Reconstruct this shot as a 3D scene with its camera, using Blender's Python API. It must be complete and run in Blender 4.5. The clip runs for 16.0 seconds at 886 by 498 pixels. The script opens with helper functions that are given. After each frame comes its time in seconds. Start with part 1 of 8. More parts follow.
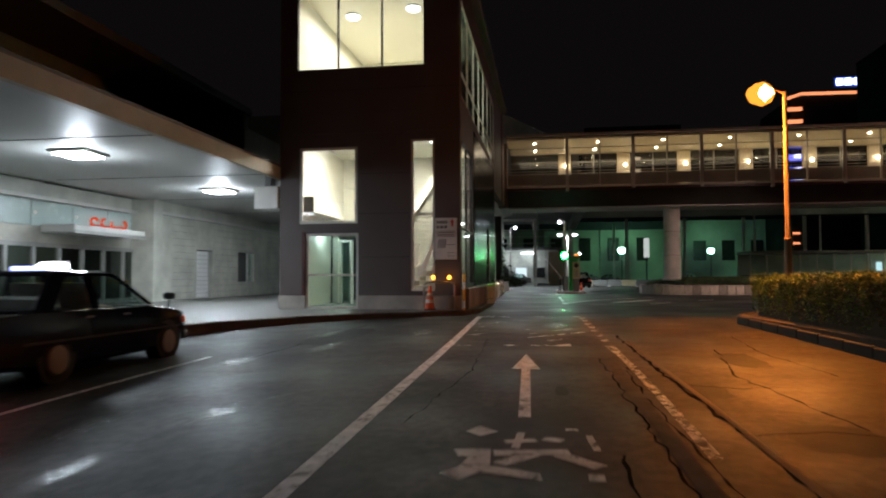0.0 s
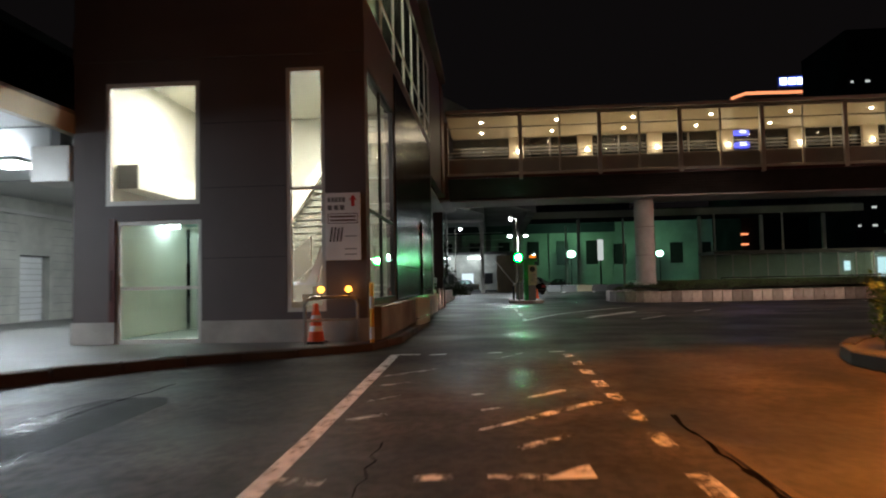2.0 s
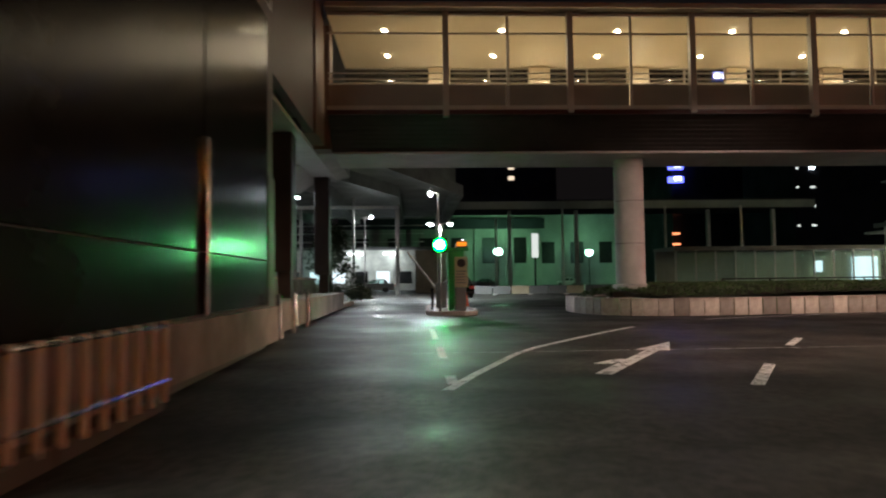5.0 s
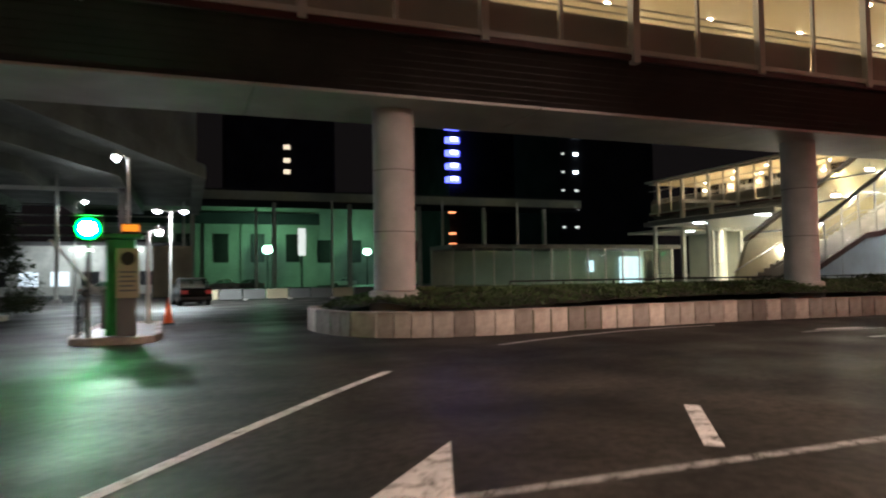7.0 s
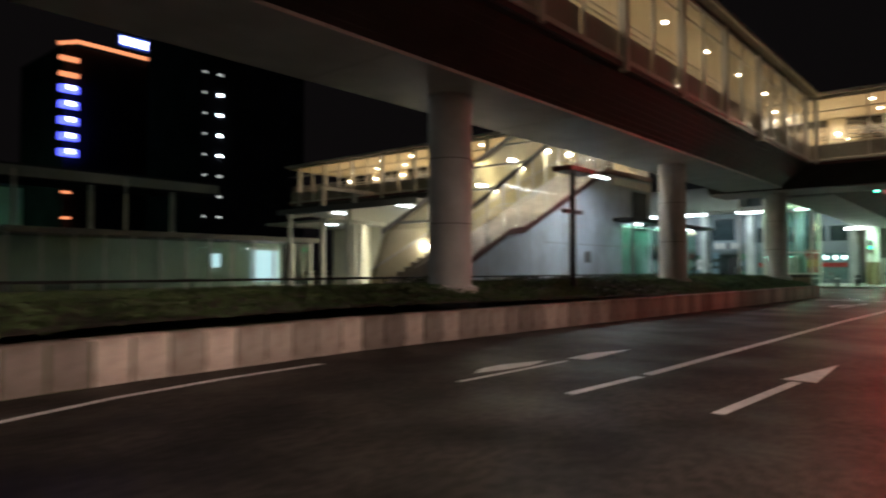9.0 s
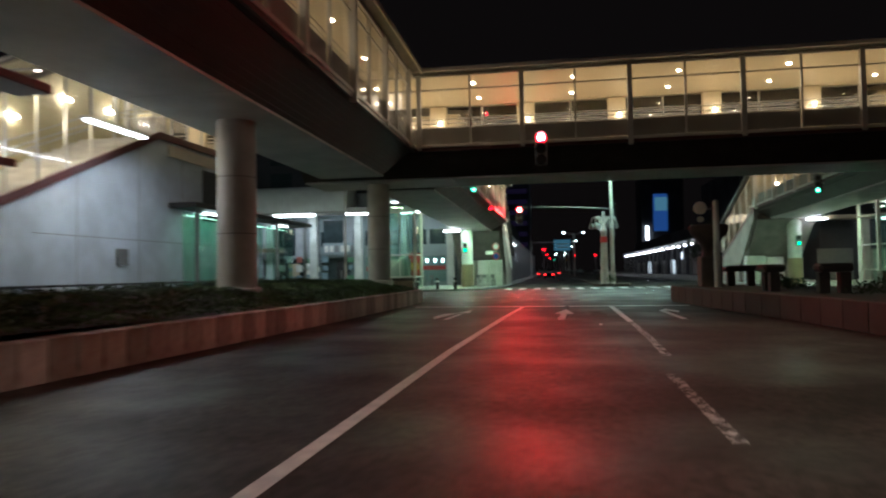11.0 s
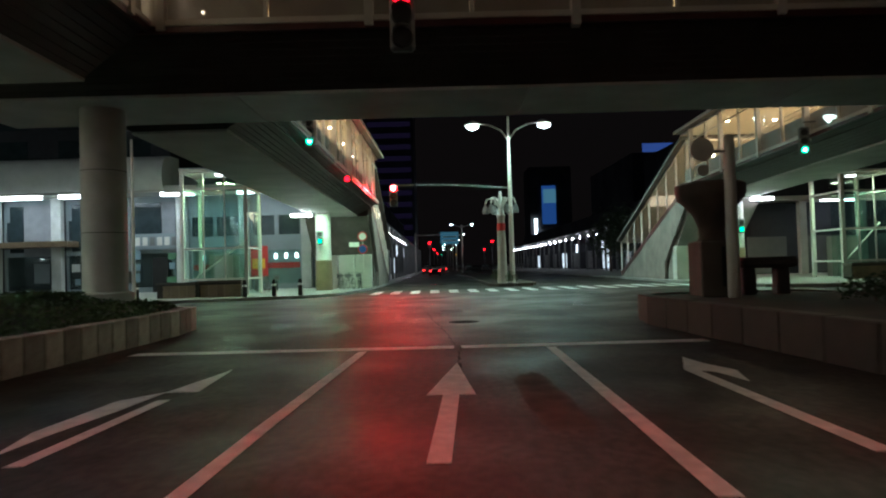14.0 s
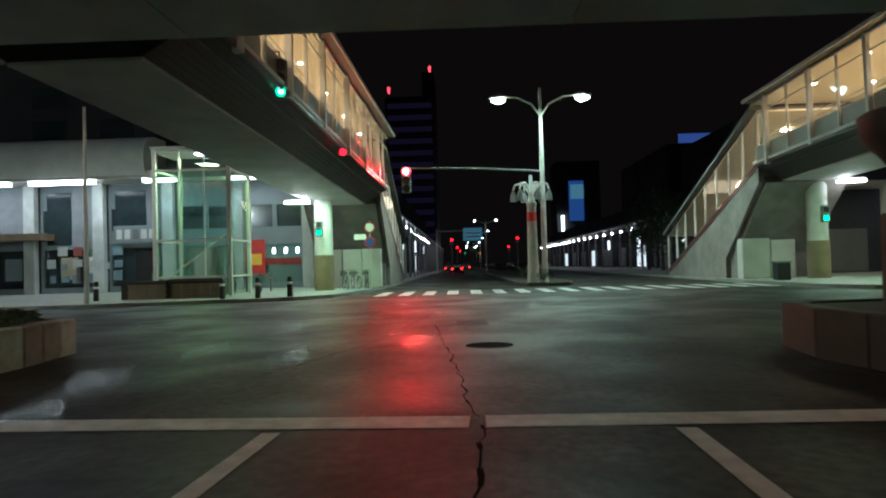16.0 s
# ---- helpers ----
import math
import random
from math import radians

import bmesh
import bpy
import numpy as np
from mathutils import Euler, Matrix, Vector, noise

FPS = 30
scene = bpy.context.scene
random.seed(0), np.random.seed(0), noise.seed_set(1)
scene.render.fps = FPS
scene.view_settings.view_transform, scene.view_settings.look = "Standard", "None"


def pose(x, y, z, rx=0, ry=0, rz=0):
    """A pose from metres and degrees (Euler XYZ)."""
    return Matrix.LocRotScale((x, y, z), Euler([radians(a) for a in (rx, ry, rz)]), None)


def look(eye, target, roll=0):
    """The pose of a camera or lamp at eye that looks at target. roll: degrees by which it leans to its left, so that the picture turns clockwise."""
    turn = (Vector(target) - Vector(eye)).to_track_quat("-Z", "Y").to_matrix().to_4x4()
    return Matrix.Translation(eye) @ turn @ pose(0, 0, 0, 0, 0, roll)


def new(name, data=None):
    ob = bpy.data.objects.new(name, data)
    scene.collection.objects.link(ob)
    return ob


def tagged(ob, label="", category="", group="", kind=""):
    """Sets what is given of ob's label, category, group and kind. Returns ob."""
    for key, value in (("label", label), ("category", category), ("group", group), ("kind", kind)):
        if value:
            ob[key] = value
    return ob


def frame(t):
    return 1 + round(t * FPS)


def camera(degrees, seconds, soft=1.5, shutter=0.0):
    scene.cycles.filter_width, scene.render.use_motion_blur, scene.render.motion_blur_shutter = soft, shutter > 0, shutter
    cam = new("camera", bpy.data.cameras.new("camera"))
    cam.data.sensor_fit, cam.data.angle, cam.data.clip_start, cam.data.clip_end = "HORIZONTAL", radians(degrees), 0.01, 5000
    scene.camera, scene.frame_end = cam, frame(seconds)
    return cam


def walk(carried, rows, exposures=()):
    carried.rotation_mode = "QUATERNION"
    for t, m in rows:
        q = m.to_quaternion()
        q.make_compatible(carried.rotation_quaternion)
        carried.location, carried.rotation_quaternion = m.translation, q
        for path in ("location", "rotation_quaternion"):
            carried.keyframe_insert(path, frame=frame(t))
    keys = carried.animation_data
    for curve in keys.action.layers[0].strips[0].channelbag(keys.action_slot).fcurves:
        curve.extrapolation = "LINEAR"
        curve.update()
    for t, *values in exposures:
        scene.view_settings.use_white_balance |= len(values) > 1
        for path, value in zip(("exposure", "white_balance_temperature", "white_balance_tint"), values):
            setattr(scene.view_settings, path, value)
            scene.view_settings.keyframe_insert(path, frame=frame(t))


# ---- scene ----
cam = camera(67.0, 16.0, soft=2.0, shutter=0.6)
PATH = [
    (0, (-0.109, -0.101, 1.129), (-0.411, 1.874, 1.212), -0.2),
    (0.5, (-0.239, 1.845, 1.121), (-0.48, 3.828, 1.219), -0.7),
    (1, (-0.277, 3.734, 1.129), (-0.486, 5.72, 1.232), -1.0),
    (1.5, (-0.334, 5.64, 1.162), (-0.508, 7.629, 1.266), -1.2),
    (2, (-0.319, 7.606, 1.181), (-0.463, 9.599, 1.283), -1.2),
    (2.5, (-0.288, 9.648, 1.2), (-0.397, 11.642, 1.301), -1.3),
    (3, (-0.259, 11.775, 1.21), (-0.351, 13.77, 1.306), -1.2),
    (5.5, (0.68, 22.283, 1.21), (0.905, 24.268, 1.305), -0.8),
    (6, (1.349, 24.094, 1.234), (1.759, 26.05, 1.328), -1.0),
    (6.5, (2.12, 25.9, 1.32), (2.695, 27.815, 1.404), -1.0),
    (7, (3.054, 27.836, 1.314), (3.767, 29.702, 1.399), -0.9),
    (7.5, (4.136, 29.653, 1.354), (4.982, 31.463, 1.438), -0.7),
    (8, (5.399, 31.201, 1.397), (6.414, 32.923, 1.473), -0.4),
    (8.5, (7.188, 32.496, 1.418), (8.475, 34.026, 1.486), -0.3),
    (9, (9.145, 33.549, 1.374), (10.669, 34.842, 1.437), -0.1),
    (9.5, (11.247, 34.355, 1.304), (12.967, 35.374, 1.370), -0.1),
    (10, (13.288, 34.915, 1.236), (15.148, 35.646, 1.314), -0.6),
    (12.5, (24.838, 35.386, 1.482), (26.837, 35.428, 1.529), -0.8),
    (13, (27.046, 35.261, 1.445), (29.045, 35.26, 1.496), -1.1),
    (13.5, (29.186, 35.099, 1.451), (31.185, 35.074, 1.501), -1.4),
    (14, (31.243, 34.986, 1.414), (33.243, 34.969, 1.464), -1.7),
    (14.5, (32.954, 34.94, 1.39), (34.953, 34.949, 1.441), -1.7),
    (15, (34.598, 34.902, 1.375), (36.597, 34.94, 1.424), -1.7),
    (15.5, (35.952, 34.848, 1.394), (37.951, 34.895, 1.438), -1.7),
    (16, (37.414, 34.779, 1.271), (39.412, 34.833, 1.319), -1.6),
]
EXPOSURES = [(0.0, 0.2, 6150, 12), (3.0, 0.35, 6150, 12), (5.5, 0.85, 6250, 12), (6.5, 0.95, 6200, 12), (7.5, 0.7, 6150, 11), (8.5, 0.3, 6150, 11), (9.5, 0.15, 6050, 14), (10.2, 0.15, 6000, 14), (12.5, 0.05, 6000, 13), (16.0, 0.1, 6050, 13)]
walk(cam, [(t, look(eye, target, roll)) for t, eye, target, roll in PATH], exposures=EXPOSURES)

# ---- light ----
world = bpy.data.worlds.new("night_sky")
scene.world = world
world.use_nodes = True
sky = world.node_tree.nodes["Background"]
sky.inputs["Color"].default_value = (0.52, 0.43, 0.42, 1)
sky.inputs["Strength"].default_value = 0.006


def lamp(name, kind, at, power, colour, size=0.3, size_y=None, aim=None, spread=None):
    data = bpy.data.lights.new(name, kind)
    data.energy, data.color = power, colour
    if kind == "AREA":
        data.size = size
        if size_y:
            data.shape, data.size_y = "RECTANGLE", size_y
        if spread:
            data.spread = radians(spread)
    elif kind == "SPOT":
        data.shadow_soft_size, data.spot_size, data.spot_blend = size, radians(spread or 120), 0.6
    else:
        data.shadow_soft_size = size
    ob = new(name, data)
    ob.matrix_world = look(at, aim) if aim else Matrix.Translation(at)
    return ob


SODIUM, COOL, WARM, GREENISH = (1.0, 0.28, 0.03), (0.86, 0.97, 1.0), (1.0, 0.82, 0.55), (0.62, 1.0, 0.72)
# sodium street lamp over the hedge
lamp("sodium_light", "POINT", (4.82, 15.75, 4.95), 330, SODIUM, 0.15)
lamp("sodium_light", "SPOT", (4.85, 15.85, 4.9), 2600, SODIUM, 0.15, aim=(4.4, 14.6, 0), spread=116)
# Unseen lamp, inferred from the orange tint on the road.
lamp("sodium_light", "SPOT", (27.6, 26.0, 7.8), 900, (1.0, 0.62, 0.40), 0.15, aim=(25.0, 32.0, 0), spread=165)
# Added spots that stand in for the car's headlights on kerb and road.
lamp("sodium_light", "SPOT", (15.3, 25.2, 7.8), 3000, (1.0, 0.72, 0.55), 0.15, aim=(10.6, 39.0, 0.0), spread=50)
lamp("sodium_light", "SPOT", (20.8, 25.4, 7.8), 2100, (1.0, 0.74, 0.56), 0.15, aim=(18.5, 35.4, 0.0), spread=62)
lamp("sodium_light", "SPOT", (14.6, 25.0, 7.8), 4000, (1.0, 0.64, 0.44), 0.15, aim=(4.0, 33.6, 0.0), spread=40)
# canopy lamps of the station
for ly in (15.6, 23.2):
    lamp("canopy_light", "AREA", (-12.1, ly, 4.2), 220, COOL, 1.1, aim=(-12.1, ly, 0))
    lamp("canopy_glow", "POINT", (-12.1, ly, 3.95), 150, COOL, 0.25)
# stair tower, lower and upper hall
lamp("hall_light", "AREA", (-5.6, 22.4, 5.75), 400, (1.0, 0.98, 0.80), 3.0, 1.2, aim=(-5.6, 22.4, 0))
lamp("entrance_light", "AREA", (-7.2, 23.4, 2.6), 9, (0.75, 1.0, 0.95), 2.2, 2.0, aim=(-7.2, 23.4, 0))
lamp("upper_hall_light", "AREA", (-5.6, 24.5, 10.3), 480, (1.0, 0.96, 0.75), 4.0, 6.0, aim=(-5.6, 24.5, 0))
# inside the footbridges
lamp("bridge_light_west", "AREA", (4.0, 43.4, 9.2), 100, WARM, 12, 3.0, aim=(4.0, 43.4, 0))
lamp("bridge_light_middle", "AREA", (27.5, 43.4, 9.2), 200, WARM, 34, 3.0, aim=(27.5, 43.4, 0))
lamp("bridge_light_cross", "AREA", (47.55, 32.0, 9.2), 430, WARM, 3.0, 26, aim=(47.55, 32.0, 0))
lamp("bridge_light_north", "AREA", (61.5, 41.5, 8.1), 700, WARM, 23, 3.0, aim=(61.5, 41.5, 0))
lamp("bridge_light_south", "AREA", (60.0, 17.9, 8.4), 450, WARM, 20, 3.0, aim=(60.0, 17.9, 0))
# car park gate
lamp("gate_lamp_light", "SPOT", (0.95, 50.8, 5.1), 900, (0.93, 0.96, 1.0), 0.12, aim=(1.8, 46.2, 0), spread=88)
lamp("car_park_light", "SPOT", (2.14, 69.4, 5.3), 3500, (0.9, 1.0, 0.95), 0.15, aim=(2.14, 69.3, 0), spread=150)
lamp("lane_light", "SPOT", (-3.6, 80.0, 6.9), 3500, (0.92, 1.0, 0.96), 0.2, aim=(-3.0, 76.0, 0), spread=150)
lamp("gate_signal_light", "SPOT", (1.1, 43.35, 2.44), 60, (0.03, 1.0, 0.16), 0.1, aim=(0.4, 40.0, 0.0), spread=125)
# double street lamp on the median
for ly in (32.3, 27.8):
    lamp("median_light", "SPOT", (75.4, ly, 10.4), 6500, (0.62, 1.0, 0.80), 0.2, aim=(75.4, ly, 0), spread=165)
# soffit lights by the bridge columns at the crossing
lamp("soffit_light_north", "AREA", (70.2, 41.6, 4.7), 260, (0.5, 1.0, 0.55), 1.2, 0.4, aim=(70.2, 41.6, 0))
lamp("soffit_light_south", "AREA", (66.0, 17.9, 4.9), 220, (0.5, 1.0, 0.55), 1.2, 0.4, aim=(66.0, 17.9, 0))
# shop arcade facing the crossing
lamp("arcade_light", "AREA", (77.0, 56.0, 6.6), 360, (0.80, 0.97, 1.0), 0.6, 20, aim=(77.0, 56.0, 0))
# red signals
lamp("signal_light_near", "SPOT", (43.05, 35.5, 6.55), 1500, (1.0, 0.01, 0.015), 0.13, aim=(27.0, 35.2, 0.0), spread=80)
lamp("signal_light_far", "SPOT", (74.2, 37.7, 6.5), 2900, (1.0, 0.01, 0.015), 0.13, aim=(50.0, 36.3, 0.0), spread=70)
# far mercury lamps behind the car park
for lx, ly, lz in ((15.7, 144.0, 6.4), (39.1, 168.0, 7.0)):
    lamp("mercury_light", "POINT", (lx, ly - 1.6, lz + 0.6), 750, (0.34, 1.0, 0.45), 0.3)

# ---- materials ----
MATS = {}


def surface(name, colour, rough=0.6, metal=0.0, vary=0.25, fine=40.0, broad=1.2, bump=0.15, second=None, mix=0.5, piece=0.0, rough_vary=0.15):
    """A node material with a broad and a fine variation; second: a stain colour laid in patches; piece: how far alike pieces differ."""
    m = bpy.data.materials.new(name)
    m.use_nodes = True
    nt = m.node_tree
    b = nt.nodes["Principled BSDF"]
    b.inputs["Metallic"].default_value = metal
    co = nt.nodes.new("ShaderNodeTexCoord")
    n1, n2 = nt.nodes.new("ShaderNodeTexNoise"), nt.nodes.new("ShaderNodeTexNoise")
    n1.inputs["Scale"].default_value, n1.inputs["Detail"].default_value = broad, 6
    n2.inputs["Scale"].default_value, n2.inputs["Detail"].default_value = fine, 3
    nt.links.new(co.outputs["Object"], n1.inputs["Vector"])
    nt.links.new(co.outputs["Object"], n2.inputs["Vector"])
    ramp = nt.nodes.new("ShaderNodeValToRGB")
    ramp.color_ramp.elements[0].position, ramp.color_ramp.elements[1].position = 0.35, 0.68
    lo = [c * (1 - vary) for c in colour]
    hi = [min(1, c * (1 + vary)) for c in colour]
    if second:
        lo = [c * mix + s * (1 - mix) for c, s in zip(colour, second)]
    ramp.color_ramp.elements[0].color, ramp.color_ramp.elements[1].color = (*lo, 1), (*hi, 1)
    nt.links.new(n1.outputs["Fac"], ramp.inputs["Fac"])
    mx = nt.nodes.new("ShaderNodeMixRGB")
    mx.blend_type = "MULTIPLY"
    mx.inputs["Fac"].default_value = 0.55 * min(1, vary * 2)
    nt.links.new(ramp.outputs["Color"], mx.inputs["Color1"])
    nt.links.new(n2.outputs["Fac"], mx.inputs["Color2"])
    out = mx.outputs["Color"]
    if piece:
        info, hsv, mp = nt.nodes.new("ShaderNodeObjectInfo"), nt.nodes.new("ShaderNodeHueSaturation"), nt.nodes.new("ShaderNodeMapRange")
        mp.inputs["To Min"].default_value, mp.inputs["To Max"].default_value = 1 - piece, 1 + piece
        nt.links.new(info.outputs["Random"], mp.inputs["Value"])
        nt.links.new(mp.outputs["Result"], hsv.inputs["Value"])
        nt.links.new(out, hsv.inputs["Color"])
        out = hsv.outputs["Color"]
    nt.links.new(out, b.inputs["Base Color"])
    mr = nt.nodes.new("ShaderNodeMapRange")
    mr.inputs["To Min"].default_value, mr.inputs["To Max"].default_value = max(0.03, rough - rough_vary), min(1, rough + rough_vary)
    nt.links.new(n1.outputs["Fac"], mr.inputs["Value"])
    nt.links.new(mr.outputs["Result"], b.inputs["Roughness"])
    if bump:
        bp = nt.nodes.new("ShaderNodeBump")
        bp.inputs["Strength"].default_value, bp.inputs["Distance"].default_value = bump, 0.02
        nt.links.new(n2.outputs["Fac"], bp.inputs["Height"])
        nt.links.new(bp.outputs["Normal"], b.inputs["Normal"])
    MATS[name] = m
    return m


def glow(name, colour, strength):
    m = bpy.data.materials.new(name)
    m.use_nodes = True
    nt = m.node_tree
    nt.nodes.remove(nt.nodes["Principled BSDF"])
    e = nt.nodes.new("ShaderNodeEmission")
    e.inputs["Color"].default_value, e.inputs["Strength"].default_value = (*colour, 1), strength
    nt.links.new(e.outputs["Emission"], nt.nodes["Material Output"].inputs["Surface"])
    return m


def pane_glass(name, tint=(1, 1, 1), gloss=0.07, rough=0.02):
    """Thin clear glass: it lets light through and mirrors a little."""
    m = bpy.data.materials.new(name)
    m.use_nodes = True
    nt = m.node_tree
    nt.nodes.remove(nt.nodes["Principled BSDF"])
    tr, gl, mx = nt.nodes.new("ShaderNodeBsdfTransparent"), nt.nodes.new("ShaderNodeBsdfGlossy"), nt.nodes.new("ShaderNodeMixShader")
    fr, pw, ad = nt.nodes.new("ShaderNodeLayerWeight"), nt.nodes.new("ShaderNodeMath"), nt.nodes.new("ShaderNodeMath")
    fr.inputs["Blend"].default_value = 0.5
    pw.operation, ad.operation = "POWER", "MULTIPLY_ADD"
    pw.inputs[1].default_value = 5.0
    ad.inputs[1].default_value, ad.inputs[2].default_value = 0.55, gloss * 0.5
    tr.inputs["Color"].default_value = (*tint, 1)
    gl.inputs["Roughness"].default_value = rough
    nt.links.new(fr.outputs["Facing"], pw.inputs[0])
    nt.links.new(pw.outputs["Value"], ad.inputs[0])
    nt.links.new(ad.outputs["Value"], mx.inputs["Fac"])
    nt.links.new(tr.outputs["BSDF"], mx.inputs[1])
    nt.links.new(gl.outputs["BSDF"], mx.inputs[2])
    nt.links.new(mx.outputs["Shader"], nt.nodes["Material Output"].inputs["Surface"])
    return m


def wet_asphalt():
    """Dark asphalt with aggregate, darker patches, and wet stretches that are smoother than the dry ones."""
    m = bpy.data.materials.new("wet_asphalt")
    m.use_nodes = True
    nt = m.node_tree
    b = nt.nodes["Principled BSDF"]
    co = nt.nodes.new("ShaderNodeTexCoord")

    def tex(scale, detail, kind="ShaderNodeTexNoise"):
        n = nt.nodes.new(kind)
        n.inputs["Scale"].default_value = scale
        n.inputs["Detail"].default_value = detail
        nt.links.new(co.outputs["Object"], n.inputs["Vector"])
        return n

    broad, mid, grain, coarse = tex(0.42, 7), tex(0.9, 9), tex(60, 2), tex(9, 6)
    ramp = nt.nodes.new("ShaderNodeValToRGB")
    ramp.color_ramp.elements[0].color, ramp.color_ramp.elements[1].color = (0.014, 0.0135, 0.013, 1), (0.080, 0.070, 0.061, 1)
    ramp.color_ramp.elements[0].position, ramp.color_ramp.elements[1].position = 0.3, 0.7
    b.inputs["Specular IOR Level"].default_value = 0.16
    nt.links.new(mid.outputs["Fac"], ramp.inputs["Fac"])
    mul = nt.nodes.new("ShaderNodeMixRGB")
    mul.blend_type, mul.inputs["Fac"].default_value = "MULTIPLY", 0.85
    sp = nt.nodes.new("ShaderNodeValToRGB")
    sp.color_ramp.elements[0].position, sp.color_ramp.elements[1].position = 0.42, 0.57
    sp.color_ramp.elements[0].color = (0.22, 0.22, 0.22, 1)
    both = nt.nodes.new("ShaderNodeMixRGB")
    both.inputs["Fac"].default_value = 0.62
    nt.links.new(grain.outputs["Fac"], both.inputs["Color1"])
    nt.links.new(coarse.outputs["Fac"], both.inputs["Color2"])
    nt.links.new(both.outputs["Color"], sp.inputs["Fac"])
    nt.links.new(ramp.outputs["Color"], mul.inputs["Color1"])
    nt.links.new(sp.outputs["Color"], mul.inputs["Color2"])
    nt.links.new(mul.outputs["Color"], b.inputs["Base Color"])
    wet = nt.nodes.new("ShaderNodeValToRGB")
    wet.color_ramp.elements[0].position, wet.color_ramp.elements[1].position = 0.42, 0.62
    wet.color_ramp.elements[0].color, wet.color_ramp.elements[1].color = (0.62, 0.62, 0.62, 1), (0.44, 0.44, 0.44, 1)
    nt.links.new(broad.outputs["Fac"], wet.inputs["Fac"])
    nt.links.new(wet.outputs["Color"], b.inputs["Roughness"])
    bp = nt.nodes.new("ShaderNodeBump")
    bp.inputs["Strength"].default_value, bp.inputs["Distance"].default_value = 0.6, 0.006
    nt.links.new(both.outputs["Color"], bp.inputs["Height"])
    bp2 = nt.nodes.new("ShaderNodeBump")
    bp2.inputs["Strength"].default_value, bp2.inputs["Distance"].default_value = 0.5, 0.05
    nt.links.new(mid.outputs["Fac"], bp2.inputs["Height"])
    nt.links.new(bp2.outputs["Normal"], bp.inputs["Normal"])
    nt.links.new(bp.outputs["Normal"], b.inputs["Normal"])
    return m


def worn_paint(name="worn_road_paint", lo=0.40, hi=0.47):
    """Road paint that has flaked in places down to the asphalt."""
    m = surface(name, (0.88, 0.90, 0.92), 0.6, vary=0.2, fine=60, broad=5, bump=0.2)
    nt = m.node_tree
    co, n = nt.nodes.new("ShaderNodeTexCoord"), nt.nodes.new("ShaderNodeTexNoise")
    n.inputs["Scale"].default_value, n.inputs["Detail"].default_value, n.inputs["Roughness"].default_value = 6.5, 10, 0.8
    r = nt.nodes.new("ShaderNodeValToRGB")
    r.color_ramp.elements[0].position, r.color_ramp.elements[1].position = lo, hi
    tr, mx = nt.nodes.new("ShaderNodeBsdfTransparent"), nt.nodes.new("ShaderNodeMixShader")
    nt.links.new(co.outputs["Object"], n.inputs["Vector"])
    nt.links.new(n.outputs["Fac"], r.inputs["Fac"])
    nt.links.new(r.outputs["Color"], mx.inputs["Fac"])
    nt.links.new(tr.outputs["BSDF"], mx.inputs[1])
    nt.links.new(nt.nodes["Principled BSDF"].outputs["BSDF"], mx.inputs[2])
    nt.links.new(mx.outputs["Shader"], nt.nodes["Material Output"].inputs["Surface"])
    return m


ASPHALT = wet_asphalt()
PAINT = worn_paint("worn_road_paint", 0.36, 0.50)
WORN = worn_paint("flaked_road_paint", 0.44, 0.58)
FADED = worn_paint("faded_road_paint", 0.30, 0.80)
FRESH = worn_paint("road_paint", 0.26, 0.38)
# Darker than PAVING, for the station pavement only.
DARK_PAVING = surface("dark_concrete", (0.13, 0.125, 0.115), 0.55, vary=0.3, fine=30, broad=0.7, second=(0.07, 0.066, 0.06), mix=0.5)
PAVING = surface("pavement_concrete", (0.30, 0.29, 0.27), 0.5, vary=0.25, fine=30, broad=0.8)
KERB = surface("kerb_stone", (0.47, 0.42, 0.37), 0.75, vary=0.3, fine=25, broad=2.5, second=(0.20, 0.12, 0.09), mix=0.5, piece=0.5)
KERB_DARK = surface("dark_kerb", (0.085, 0.068, 0.055), 0.75, vary=0.3, piece=0.25)
SOIL = surface("soil", (0.05, 0.04, 0.03), 0.9, vary=0.4)
TURF = surface("worn_turf", (0.07, 0.09, 0.035), 0.85, vary=0.4, fine=30, broad=1.0, second=(0.06, 0.045, 0.03), mix=0.5)
GRASS = surface("grass_blades", (0.07, 0.115, 0.04), 0.7, vary=0.4, fine=20, piece=0.1)
LEAF = surface("hedge_leaf", (0.11, 0.20, 0.03), 0.6, vary=0.45, fine=8, broad=2.0)
DARKLEAF = surface("shrub_leaf", (0.035, 0.06, 0.02), 0.65, vary=0.4, fine=8, broad=2.0)
BARK = surface("bark", (0.09, 0.065, 0.045), 0.9, vary=0.3)
CONCRETE = surface("painted_concrete", (0.50, 0.48, 0.46), 0.7, vary=0.12, fine=30, broad=1.5, second=(0.34, 0.31, 0.29), mix=0.6, bump=0.1)
SOFFIT = surface("soffit_panel", (0.58, 0.56, 0.53), 0.55, vary=0.1, fine=20, broad=0.9, second=(0.30, 0.28, 0.26), mix=0.7, bump=0.05)
FASCIA = surface("dark_ribbed_cladding", (0.055, 0.045, 0.042), 0.45, 0.2, vary=0.2, fine=30)
RED_TRIM = surface("dark_red_trim", (0.09, 0.022, 0.02), 0.35, vary=0.2)
IVORY = surface("ivory_panel", (0.74, 0.66, 0.50), 0.5, vary=0.06, fine=15, broad=0.7, bump=0.03)
FROST = surface("frosted_panel", (0.38, 0.35, 0.30), 0.4, vary=0.1, bump=0.02)
